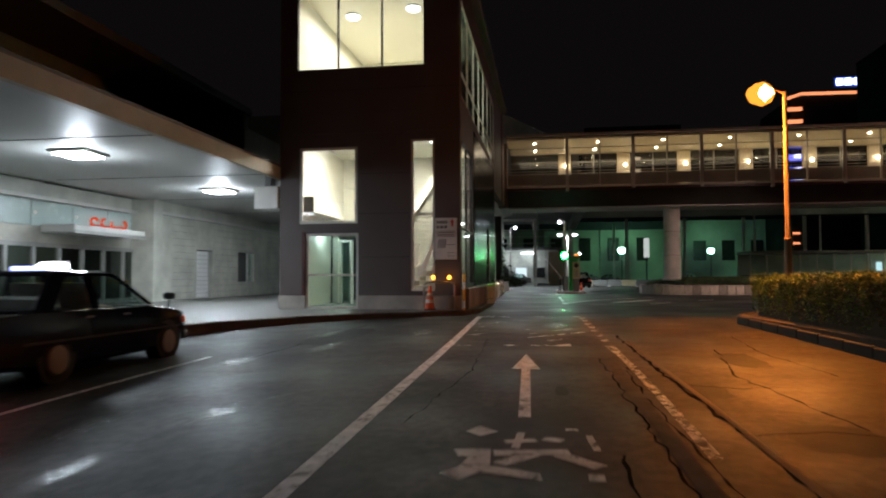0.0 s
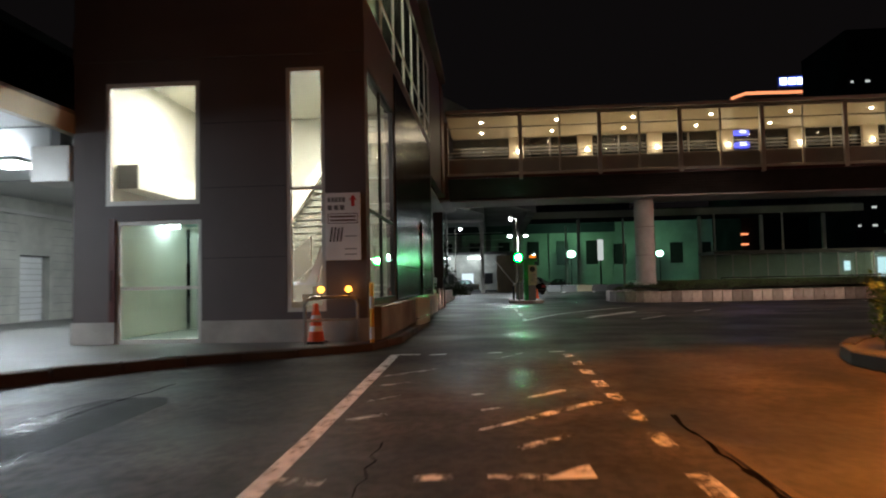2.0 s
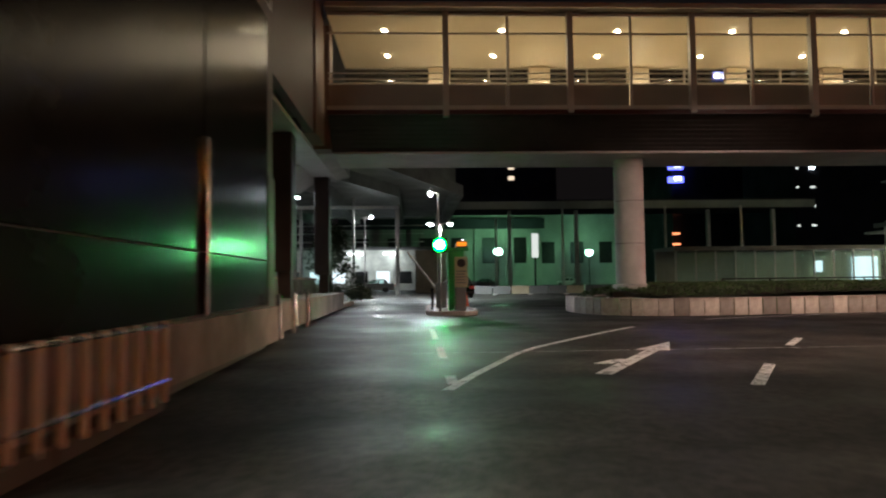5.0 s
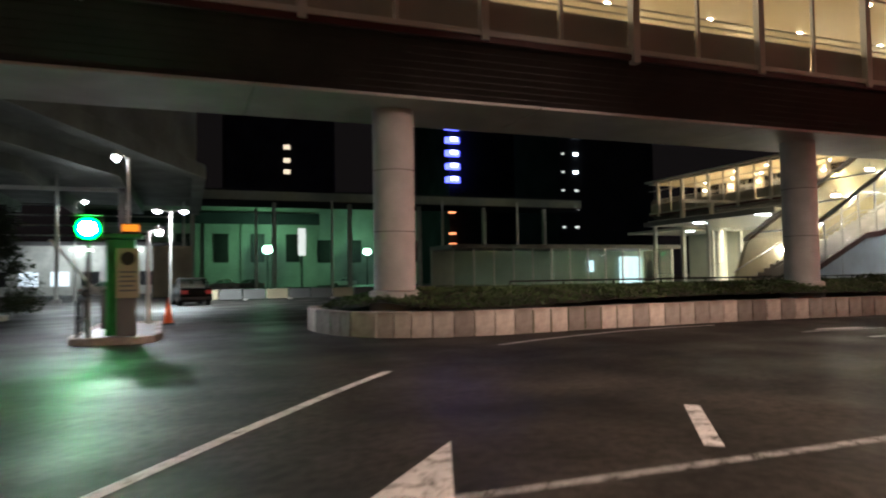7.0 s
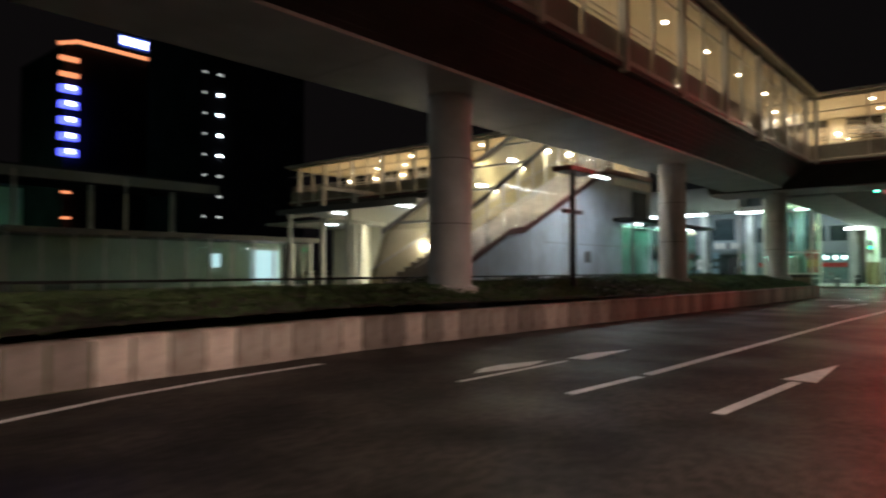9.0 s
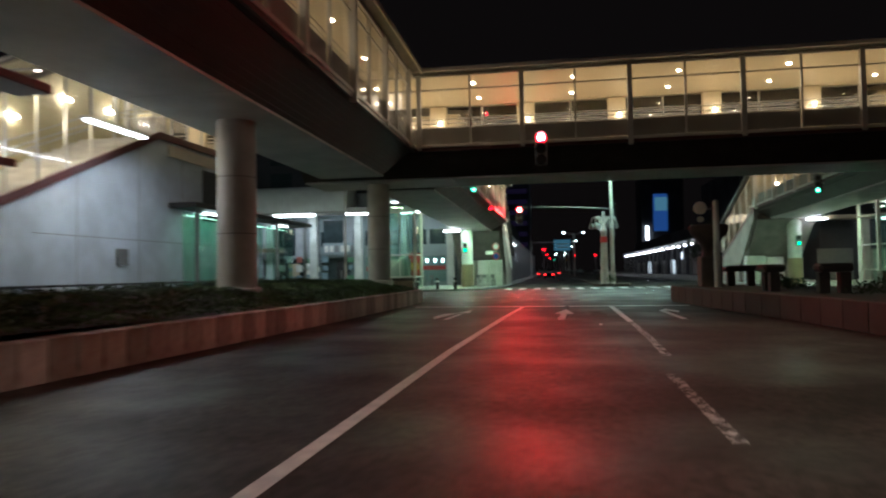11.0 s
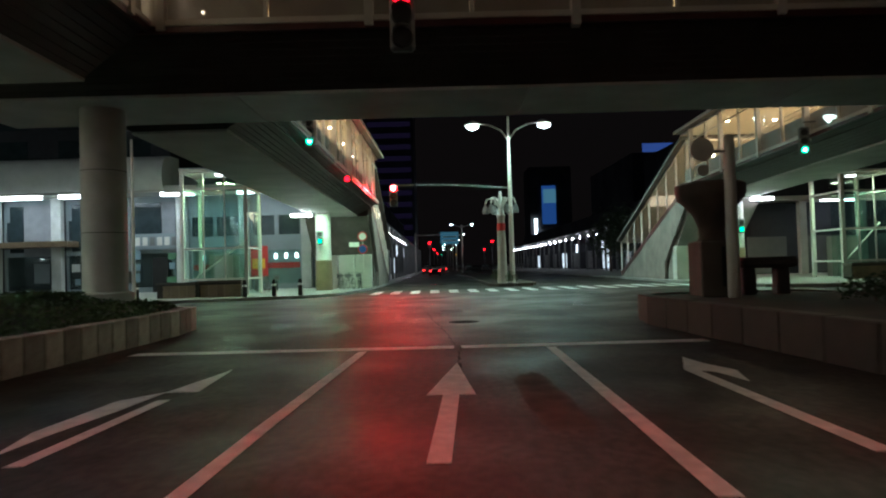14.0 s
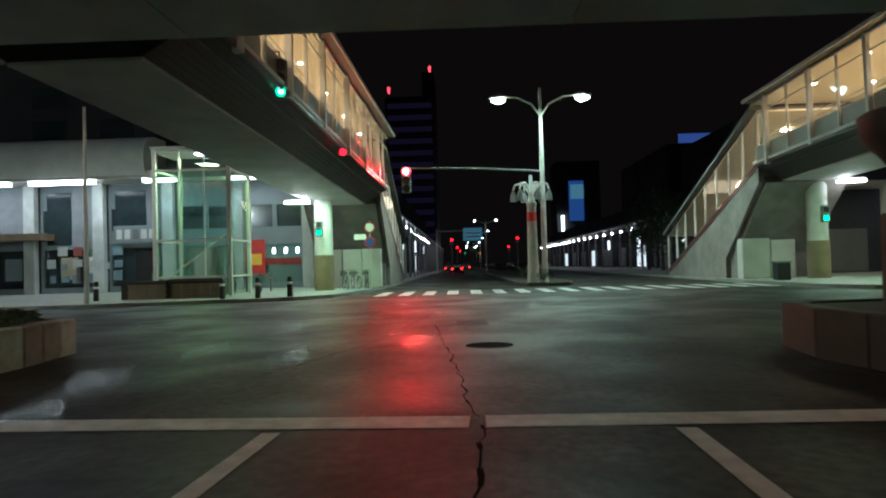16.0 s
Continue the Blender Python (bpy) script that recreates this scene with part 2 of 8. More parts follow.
WHITE_METAL = surface("white_metal", (0.62, 0.60, 0.56), 0.4, 0.1, vary=0.08, fine=30, bump=0.03)
ALU = surface("aluminium", (0.45, 0.44, 0.42), 0.35, 0.8, vary=0.1, bump=0.02)
DARK_METAL = surface("dark_metal", (0.035, 0.034, 0.034), 0.45, 0.5, vary=0.2)
ROOFING = surface("roof_sheet", (0.16, 0.15, 0.14), 0.6, vary=0.2)
# Cladding lightened towards reddish brown, in place of light on the end pier.
BROWN_PANEL = surface("brightened_brown_panel", (0.20, 0.13, 0.10), 0.55, vary=0.15, fine=30, broad=0.8)
TOWER = surface("brown_grey_cladding", (0.125, 0.098, 0.095), 0.6, vary=0.12, fine=35, broad=0.6, bump=0.06, piece=0.05)
BLACK_PANEL = surface("polished_black_panel", (0.014, 0.013, 0.012), 0.20, 0.0, vary=0.2, fine=12, bump=0.01, rough_vary=0.03)
BLACK_PANEL.node_tree.nodes["Principled BSDF"].inputs["Specular IOR Level"].default_value = 0.07
# One concrete twice: sodium-lit tone for the front, shaded tone for side and ledge.
LIT_PLINTH = surface("lit_plinth_concrete", (0.46, 0.42, 0.38), 0.75, vary=0.2, second=(0.24, 0.21, 0.18), mix=0.5)
SHADED_PLINTH = surface("shaded_plinth_concrete", (0.34, 0.29, 0.25), 0.75, vary=0.3, second=(0.10, 0.08, 0.07), mix=0.5)
# Kerb round the hedge bed, much darker than the other kerbs.
HEDGE_KERB = surface("near_black_kerb", (0.035, 0.032, 0.026), 0.85, vary=0.3, piece=0.2)
PLASTER = surface("white_plaster", (0.74, 0.72, 0.62), 0.6, vary=0.05, fine=15, broad=0.6, bump=0.03)
TILE_WALL = surface("pale_tile_wall", (0.56, 0.55, 0.48), 0.55, vary=0.12, fine=18, broad=1.2, second=(0.34, 0.33, 0.29), mix=0.5)
CEILING = surface("canopy_ceiling", (0.50, 0.50, 0.48), 0.5, vary=0.08, fine=10, broad=0.5, bump=0.03)
CLEAR = pane_glass("clear_glass")
GREEN_GLASS = pane_glass("greenish_glass", (0.84, 0.95, 0.92), 0.10)
SHELTER_GLASS = pane_glass("shelter_glass", (0.70, 0.92, 0.82), 0.35, 0.06)
SMOKE_GLASS = pane_glass("smoked_glass", (0.55, 0.60, 0.56), 0.12)
DIM_GLASS = pane_glass("night_glass", (0.85, 0.83, 0.78), 0.12)
CAR_PAINT = surface("black_car_paint", (0.005, 0.007, 0.018), 0.14, 0.0, vary=0.05, bump=0, rough_vary=0.03)
CAR_PAINT.node_tree.nodes["Principled BSDF"].inputs["Specular IOR Level"].default_value = 0.16
RUBBER = surface("tyre_rubber", (0.015, 0.015, 0.015), 0.8, vary=0.2)
CHROME = surface("chrome", (0.6, 0.6, 0.6), 0.15, 1.0, vary=0.05, bump=0)
ORANGE = surface("orange_plastic", (0.90, 0.13, 0.03), 0.45, vary=0.1)
YELLOW = surface("yellow_post", (0.95, 0.50, 0.04), 0.45, vary=0.1)
# White stair wall; the cool light on it is put into the colour.
STAIR_WALL = surface("cool_lit_white_paint", (0.58, 0.65, 0.72), 0.6, vary=0.12, second=(0.40, 0.46, 0.52), mix=0.5)
WHITE_PAINT = surface("white_paint", (0.86, 0.85, 0.83), 0.5, vary=0.06)
RED_PAINT = surface("red_paint", (0.60, 0.03, 0.03), 0.45, vary=0.08)
BLUE_PAINT = surface("blue_paint", (0.03, 0.10, 0.42), 0.45, vary=0.08)
GREEN_PAINT = surface("green_paint", (0.04, 0.40, 0.10), 0.45, vary=0.1)
GREY_PAINT = surface("grey_paint", (0.16, 0.16, 0.16), 0.5, vary=0.1)
POLE_PAINT = surface("brown_pole_paint", (0.16, 0.11, 0.07), 0.5, vary=0.15)
SHOP_WALL = surface("grey_blue_shop_wall", (0.20, 0.24, 0.26), 0.6, vary=0.12, second=(0.20, 0.23, 0.24), mix=0.5)
BEIGE_PAINT = surface("beige_paint", (0.45, 0.38, 0.26), 0.5, vary=0.1)
BROWN_TILE = surface("brown_tile", (0.20, 0.14, 0.08), 0.55, vary=0.2)
FAR_WALL = surface("far_wall", (0.46, 0.48, 0.42), 0.8, vary=0.25, fine=3, broad=0.15, bump=0)
# Night darkness put into the colour: near-black and matt, so lamps hardly show.
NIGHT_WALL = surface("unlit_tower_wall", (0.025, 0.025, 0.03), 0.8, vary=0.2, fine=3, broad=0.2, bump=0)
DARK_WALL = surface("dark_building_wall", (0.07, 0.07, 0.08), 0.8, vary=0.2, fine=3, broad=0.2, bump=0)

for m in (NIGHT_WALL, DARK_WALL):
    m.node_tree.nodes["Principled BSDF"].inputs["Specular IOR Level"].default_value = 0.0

L_WHITE = glow("lamp_white", (0.93, 1.0, 1.0), 32)
L_FLUO = glow("fluorescent_tube", (0.85, 1.0, 1.0), 9)
L_WARM = glow("warm_downlight", (1.0, 0.84, 0.55), 40)
L_BEAD = glow("small_white_lamp", (1.0, 0.92, 0.74), 45)
# Coloured rims and pale middles imitate the glare of overexposed lamps.
L_SODIUM = glow("sodium_refractor", (1.0, 0.33, 0.03), 1.5)
L_SODIUM_CORE = glow("sodium_glare_core", (1.0, 0.72, 0.30), 60)
L_RED = glow("red_signal_lens", (1.0, 0.002, 0.006), 16)
L_RED_CORE = glow("red_glare_core", (1.0, 0.45, 0.42), 60)
L_GREEN = glow("green_signal_lens", (0.0, 1.0, 0.42), 2.2)
L_GREEN_CORE = glow("green_glare_core", (0.25, 1.0, 0.7), 9)
L_GATE = glow("green_gate_lens", (0.003, 1.0, 0.03), 34)
L_AMBER_SIGN = glow("amber_sign_lamp", (1.0, 0.28, 0.02), 0.7)
L_GATE_CORE = glow("gate_glare_core", (0.5, 1.0, 0.65), 60)
L_GLOBE = glow("green_mercury_globe", (0.45, 1.0, 0.68), 9)
L_MERC = glow("mercury_lamp", (0.7, 1.0, 0.88), 30)
L_BLUE = glow("blue_neon", (0.10, 0.12, 1.0), 2.5)
L_BLUEW = glow("blue_white_sign", (0.45, 0.5, 1.0), 6)
L_ORANGE = glow("orange_neon", (1.0, 0.30, 0.12), 1.2)
L_AMBER = glow("amber_lamp", (1.0, 0.35, 0.03), 6)
L_TAIL = glow("tail_light", (1.0, 0.02, 0.02), 5)
L_SHOP = glow("lit_shop_window", (0.80, 0.95, 1.0), 0.9)
L_SHOPLIT = glow("bright_shop_light", (0.8, 0.93, 1.0), 2.5)
L_DIMWIN = glow("dim_window", (0.9, 0.95, 0.85), 0.5)

# ---- building tools ----
def bm_box(bm, x0, x1, y0, y1, z0, z1):
    v = [bm.verts.new(p) for p in ((x0, y0, z0), (x1, y0, z0), (x1, y1, z0), (x0, y1, z0), (x0, y0, z1), (x1, y0, z1), (x1, y1, z1), (x0, y1, z1))]
    for q in ((3, 2, 1, 0), (4, 5, 6, 7), (0, 1, 5, 4), (1, 2, 6, 5), (2, 3, 7, 6), (3, 0, 4, 7)):
        bm.faces.new([v[i] for i in q])
    return bm


def bm_loft(bm, rings, closed=True):
    """Skin between rings of points of equal length, capped at both ends."""
    vs = [[bm.verts.new(p) for p in r] for r in rings]
    n = len(rings[0])
    for a, b in zip(vs, vs[1:]):
        for i in range(n if closed else n - 1):
            j = (i + 1) % n
            bm.faces.new((a[i], a[j], b[j], b[i]))
    if closed:
        bm.faces.new(vs[0][::-1])
        bm.faces.new(vs[-1])
    return bm


def circle(cx, cy, z, r, n):
    return [(cx + r * math.cos(2 * math.pi * i / n), cy + r * math.sin(2 * math.pi * i / n), z) for i in range(n)]


def bm_cyl(bm, cx, cy, levels, n=20):
    """A turned body: levels are (z, radius) from the bottom up."""
    return bm_loft(bm, [circle(cx, cy, z, r, n) for z, r in levels])


def bm_tube(bm, points, r, n=8):
    pts = [Vector(p) for p in points]
    rings = []
    for i, p in enumerate(pts):
        d = (pts[min(i + 1, len(pts) - 1)] - pts[max(i - 1, 0)]).normalized()
        up = Vector((0, 0, 1)) if abs(d.z) < 0.95 else Vector((1, 0, 0))
        a = d.cross(up).normalized()
        b = d.cross(a)
        rr = r[i] if isinstance(r, (list, tuple)) else r
        rings.append([p + rr * (math.cos(2 * math.pi * k / n) * a + math.sin(2 * math.pi * k / n) * b) for k in range(n)])
    return bm_loft(bm, rings)


def bm_prism(bm, outline, axis, lo, hi):
    """A polygon pushed along an axis. outline: points in the other two axes, in order x, y, z."""
    def at(p, d):
        a, b = p
        return {"x": (d, a, b), "y": (a, d, b), "z": (a, b, d)}[axis]
    return bm_loft(bm, [[at(p, lo) for p in outline], [at(p, hi) for p in outline]])


def bm_wall(bm, axis, at0, at1, u0, u1, z0, z1, openings=()):
    """A wall of thickness at0..at1 that stands across axis, with openings (u0, u1, z0, z1) cut through."""
    us = sorted({u0, u1, *[u for o in openings for u in o[:2]]})
    zs = sorted({z0, z1, *[z for o in openings for z in o[2:]]})
    for za, zb in zip(zs, zs[1:]):
        run = None
        for ua, ub in zip(us, us[1:]):
            mu, mz = (ua + ub) / 2, (za + zb) / 2
            hole = any(o[0] < mu < o[1] and o[2] < mz < o[3] for o in openings)
            if not hole:
                run = [run[0] if run else ua, ub]
            if (hole or ub == us[-1]) and run:
                if axis == "y":
                    bm_box(bm, run[0], run[1], at0, at1, za, zb)
                else:
                    bm_box(bm, at0, at1, run[0], run[1], za, zb)
                run = None
    return bm


def bm_ring(bm, axis, at0, at1, u0, u1, z0, z1, w):
    """A rectangular frame of width w in one piece, standing across axis."""
    def at(u, d, z):
        return (u, d, z) if axis == "y" else (d, u, z)
    loops = []
    for d in (at0, at1):
        for q in (0, w):
            loops.append([bm.verts.new(at(u, d, z)) for u, z in ((u0 + q, z0 + q), (u1 - q, z0 + q), (u1 - q, z1 - q), (u0 + q, z1 - q))])
    for a, b in ((0, 1), (2, 3), (0, 2), (1, 3)):
        for i in range(4):
            j = (i + 1) % 4
            bm.faces.new((loops[a][i], loops[a][j], loops[b][j], loops[b][i]))
    return bm


def part(name, bm, material, parent=None, label="", bevel=0.0, smooth=False):
    if bevel:
        bmesh.ops.bevel(bm, geom=list(bm.edges), offset=bevel, segments=1, affect="EDGES", clamp_overlap=True)
    bmesh.ops.recalc_face_normals(bm, faces=list(bm.faces))
    me = bpy.data.meshes.new(name)
    bm.to_mesh(me)
    bm.free()
    if smooth:
        for p in me.polygons:
            p.use_smooth = True
        me.set_sharp_from_angle(angle=radians(40))
    me.materials.append(material)
    ob = new(name, me)
    if parent:
        ob.parent = parent
        top = parent
        while top.parent:
            top = top.parent
        ob.matrix_parent_inverse = Matrix.Translation(-top.location) if parent is top else Matrix.Identity(4)
    return tagged(ob, label)


def thing(name, at, label, category, group="", kind=""):
    ob = new(name)
    ob.location = at
    ob.empty_display_size = 0.2
    return tagged(ob, label, category, group, kind)


def wall_pieces(name, material, parent, axis, at0, at1, u0, u1, z0, z1, openings, label=""):
    """A wall clad in separate panels round its openings, each a part of its own."""
    us = sorted({u0, u1, *[u for o in openings for u in o[:2]]})
    zs = sorted({z0, z1, *[z for o in openings for z in o[2:]]})
    for ua, ub in zip(us, us[1:]):
        run = None
        for za, zb in zip(zs, zs[1:]):
            mu, mz = (ua + ub) / 2, (za + zb) / 2
            hole = any(o[0] < mu < o[1] and o[2] < mz < o[3] for o in openings)
            if not hole:
                run = [run[0] if run else za, zb]
            if (hole or zb == zs[-1]) and run:
                q = (ua, ub, at0, at1) if axis == "y" else (at0, at1, ua, ub)
                B(name, material, parent, *q, *run, label)
                run = None


def B(name, material, parent, x0, x1, y0, y1, z0, z1, label="", bevel=0.0):
    return part(name, bm_box(bmesh.new(), x0, x1, y0, y1, z0, z1), material, parent, label, bevel)


def structure(ob, label, category):
    return tagged(ob, label, category, kind="structure")


def shared(name, me, parent, at, turn=0.0, size=1.0):
    """A further piece on an existing mesh."""
    ob = new(name, me)
    ob.parent = parent
    ob.matrix_parent_inverse = Matrix.Translation(-parent.location)
    ob.matrix_basis = Matrix.Translation(at) @ Matrix.Rotation(turn, 4, "Z") @ Matrix.Diagonal((size, size, size, 1))
    return ob


# ---- ground ----
def gz(x, y):
    """The road's height: level in the street, falling gently back towards the taxi bay and to its gutter."""
    d = min(30.0, max(0.0, 18.8 - y))
    return -0.0175 * d - 0.02 * min(6.0, max(0.0, -2.0 - x)) * min(1.0, d / 6)


bm = bmesh.new()
gx = [-2500, -700, -200, -60, -30, -20, -14, -11] + [-9 + i for i in range(10)] + [4 + 4 * i for i in range(25)] + [140, 220, 400, 900, 2500]
gy = [-2500, -700, -200, -60, -20, -11.2, -8, -4] + [-1 + i for i in range(20)] + [18.8, 20] + [22 + 4 * i for i in range(12)] + [100, 160, 300, 900, 2500]
gv = [[bm.verts.new((x, y, gz(x, y))) for y in gy] for x in gx]
for i in range(len(gx) - 1):
    for j in range(len(gy) - 1):
        bm.faces.new((gv[i][j], gv[i + 1][j], gv[i + 1][j + 1], gv[i][j + 1]))
structure(part("ground", bm, ASPHALT), "dark rain-wet asphalt road with damp patches", "road")


import itertools

MARKINGS = itertools.count()


def marking(name, label, *polys, kind="structure", paint=None):
    """Painted shapes on the road, each a flat polygon."""
    b, z = bmesh.new(), 0.004 + 0.00015 * next(MARKINGS)
    for k, poly in enumerate(polys):
        b.faces.new([b.verts.new((x, y, gz(x, y) + z + 0.00003 * k)) for x, y in poly])
    ob = part(name, b, paint or PAINT)
    for p in ob.data.polygons:
        if p.normal.z < 0:
            p.flip()
    return tagged(ob, label, "road marking", kind=kind)


def strip(points, w):
    """A band of width w along a polyline, as quads."""
    quads = []
    for (x0, y0), (x1, y1) in zip(points, points[1:]):
        d = math.hypot(x1 - x0, y1 - y0)
        nx, ny = -(y1 - y0) / d * w / 2, (x1 - x0) / d * w / 2
        quads.append([(x0 + nx, y0 + ny), (x0 - nx, y0 - ny), (x1 - nx, y1 - ny), (x1 + nx, y1 + ny)])
    return quads


def arrow(tip, tail, head=2.35, half=0.27, stem=0.085, gap=0.0):
    """A straight-ahead arrow."""
    (x1, y1), (x0, y0) = tip, tail
    d = math.hypot(x1 - x0, y1 - y0)
    ux, uy = (x1 - x0) / d, (y1 - y0) / d
    def at(a, s):
        return (x0 + ux * a - uy * s, y0 + uy * a + ux * s)
    return [[at(0, -stem), at(d - head - gap, -stem), at(d - head - gap, stem), at(0, stem)], [at(d - head, -half), at(d, 0), at(d - head, half)]]


# taxi lane and the lane that the car follows out of the station
marking("lane_line", "worn white lane line beside the taxi bay", *strip([(-1.78, -6), (-1.80, 3.0), (-1.83, 7.5), (-1.85, 10.5), (-1.87, 13.0), (-1.91, 15.5), (-1.96, 18.78)], 0.15))
marking("lane_line", "worn white lane line of the exit lane", *strip([(1.14, 5.2), (1.13, 7.4), (1.10, 9.6), (1.05, 11.3)], 0.11), *strip([(1.05, 11.3), (1.00, 12.2)], 0.16),
        *[strip([(1.0 - 0.022 * k, y), (0.99 - 0.022 * k, y + 0.42)], 0.15)[0] for k, y in enumerate((12.9, 13.8, 14.7, 15.55, 16.45, 17.35, 18.2))], paint=WORN)
marking("bay_line", "thin white line along the taxi bay", *strip([(-5.68, 2.0), (-5.74, 5.0), (-5.78, 7.0), (-5.79, 8.6), (-5.75, 10.6)], 0.10))
marking("end_line", "worn white cross line at the lane's end", *strip([(-1.96, 18.78), (-1.55, 18.76)], 0.12), *strip([(-1.38, 18.7), (-1.10, 18.78)], 0.09), *strip([(-0.42, 18.86), (-0.18, 18.88)], 0.08), *strip([(0.60, 18.92), (0.86, 18.98)], 0.1))
marking("hatching", "worn white hatched bars across the lane end", *strip([(-1.83, 16.42), (-1.12, 17.1)], 0.1), *strip([(-1.82, 15.66), (-1.3, 16.05)], 0.08), *strip([(-1.66, 14.8), (-1.36, 15.14)], 0.07), *strip([(-1.70, 13.86), (-1.38, 14.13)], 0.09),
        *strip([(-0.26, 18.14), (0.2, 18.84)], 0.07), *strip([(-0.6, 15.07), (-0.45, 15.16)], 0.07), *strip([(0.05, 14.9), (0.46, 15.34)], 0.09), *strip([(-0.46, 14.27), (-0.24, 14.42)], 0.06), *strip([(0.0, 13.92), (0.74, 14.66)], 0.12), *strip([(-0.45, 13.45), (0.3, 14.2)], 0.07), *strip([(-0.14, 12.85), (0.3, 13.3)], 0.09), paint=WORN)
marking("cross_bar", "worn white bar across the exit lane", *strip([(-1.84, 12.05), (-1.46, 12.02)], 0.13), *strip([(-0.87, 12.1), (-0.62, 12.15)], 0.12), *strip([(-0.38, 12.14), (0.04, 12.15)], 0.09), paint=WORN)
marking("cross_bar", "white triangle left of a worn cross bar", [(-0.02, 12.08), (0.34, 12.12), (0.33, 12.42), (0.24, 12.36)])
marking("direction_arrow", "worn white straight arrow painted on the exit lane", *arrow((-0.43, 10.92), (-0.32, 6.4), head=1.55, half=0.2, stem=0.06))
# the large painted character in front of the arrow, stretched along the lane and worn
marking("road_sign_writing", "large worn white painted character on the lane", [(-0.81, 5.79), (-0.67, 5.64), (-0.53, 5.81), (-0.71, 5.99)], [(-0.84, 5.21), (-0.78, 5.02), (-0.70, 5.02), (-0.75, 4.74), (-0.86, 4.6), (-0.70, 4.46), (-0.58, 4.66), (-0.14, 4.52), (-0.16, 4.66), (-0.52, 4.82), (-0.55, 5.25)],
        *strip([(-0.45, 5.48), (-0.2, 5.56)], 0.11), *strip([(-0.14, 5.62), (0.02, 5.56)], 0.12), *strip([(-0.52, 5.14), (0.06, 5.24)], 0.15), *strip([(-0.33, 5.8), (-0.36, 5.3)], 0.07), *strip([(-0.2, 5.16), (-0.46, 4.86)], 0.13), *strip([(-0.02, 5.16), (0.27, 4.86)], 0.14), *strip([(0.24, 5.76), (0.28, 5.3)], 0.06), *strip([(0.17, 4.62), (0.28, 4.62)], 0.14), *strip([(0.05, 5.94), (0.16, 5.96)], 0.08))
# crossing in front of the car park
marking("edge_line", "curved white line leading towards the car park", *strip([(0.58, 27.8), (0.95, 28.9), (1.89, 31.35), (2.42, 32.37), (3.45, 33.9), (4.64, 35.6), (5.7, 37.0)], 0.13))
marking("cross_line", "thin grey painted line across the road", *strip([(0.2, 31.6), (8.9, 31.55), (13.0, 31.5)], 0.11), paint=FADED)
marking("direction_arrow", "white turn arrow with a side branch painted on the road", *arrow((5.03, 32.9), (2.6, 28.8), head=1.6, half=0.28, stem=0.11), [(2.75, 29.85), (3.1, 30.25), (3.36, 30.42), (3.35, 30.15), (3.0, 29.8)])
for d in (((7.75, 33.25), (6.79, 31.91)), ((5.14, 29.5), (4.05, 27.75))):
    marking("lane_dash", "white dash of the turning lane", *strip(d, 0.15))
for d in (((0.66, 32.6), (0.66, 30.8)), ((0.64, 37.2), (0.64, 34.2)), ((0.66, 28.9), (0.66, 28.2))):
    marking("lane_dash", "white dash in front of the car park gate", *strip(d, 0.13))
# the street
marking("edge_line", "white line along the planted island's kerb", *strip([(8.65, 39.52), (9.7, 40.02), (11.15, 40.54), (12.4, 40.94), (13.9, 41.18), (15.5, 41.27)], 0.12), paint=FRESH)
marking("lane_line", "white lane line up to the stop line", *strip([(15.72, 37.3), (17.35, 37.2)], 0.13), *strip([(17.55, 37.2), (24.0, 37.06), (29.2, 36.95), (37.2, 36.6), (42.6, 36.29)], 0.15), paint=FRESH)
marking("lane_line", "patched and worn white lane line", *strip([(17.6, 34.06), (18.8, 34.06)], 0.14), *strip([(23.1, 33.9), (26.5, 33.82)], 0.13), *strip([(28.4, 33.55), (31.0, 33.42), (34.8, 33.3)], 0.14), paint=WORN)
marking("lane_line", "white lane line up to the stop line", *strip([(35.2, 33.3), (42.5, 33.13)], 0.16), paint=FRESH)
for line in ([(43.12, 40.4), (42.84, 34.75)], [(42.84, 34.62), (42.74, 30.4)]):
    marking("stop_line", "broad white stop line before the crossing", *strip(line, 0.4), paint=FRESH)
marking("direction_arrow", "white straight arrow painted before the stop line", *arrow((40.97, 34.75), (36.05, 35.02), head=2.4, half=0.27, stem=0.09), paint=FRESH)
marking("direction_arrow", "white straight arrow painted on the middle lane", *arrow((20.15, 35.46), (15.7, 35.7), head=1.9, half=0.2, stem=0.065, gap=0.1), paint=FRESH)
marking("direction_arrow", "white arrow for straight on and left", *arrow((40.98, 37.98), (36.3, 38.2), head=1.75, half=0.2, stem=0.075, gap=0.45), [(36.5, 38.55), (37.4, 38.72), (38.8, 38.62), (39.3, 38.25), (38.2, 38.35), (37.2, 38.5)], paint=FRESH)
marking("direction_arrow", "worn white arrow for straight on and left", [(16.2, 39.0), (16.62, 39.2), (17.13, 39.2), (17.89, 38.95), (17.3, 38.82), (16.76, 38.88)], *strip([(15.57, 38.74), (18.04, 38.67)], 0.09), [(18.31, 38.81), (19.15, 38.84), (20.0, 38.56), (18.4, 38.48)], paint=FRESH)
marking("direction_arrow", "white right-turn arrow painted on the road", *strip([(36.0, 31.84), (39.75, 31.82)], 0.17), [(39.75, 31.9), (40.85, 31.52), (40.2, 31.46), (39.6, 31.3), (38.8, 31.5), (39.5, 31.6)], paint=FRESH)
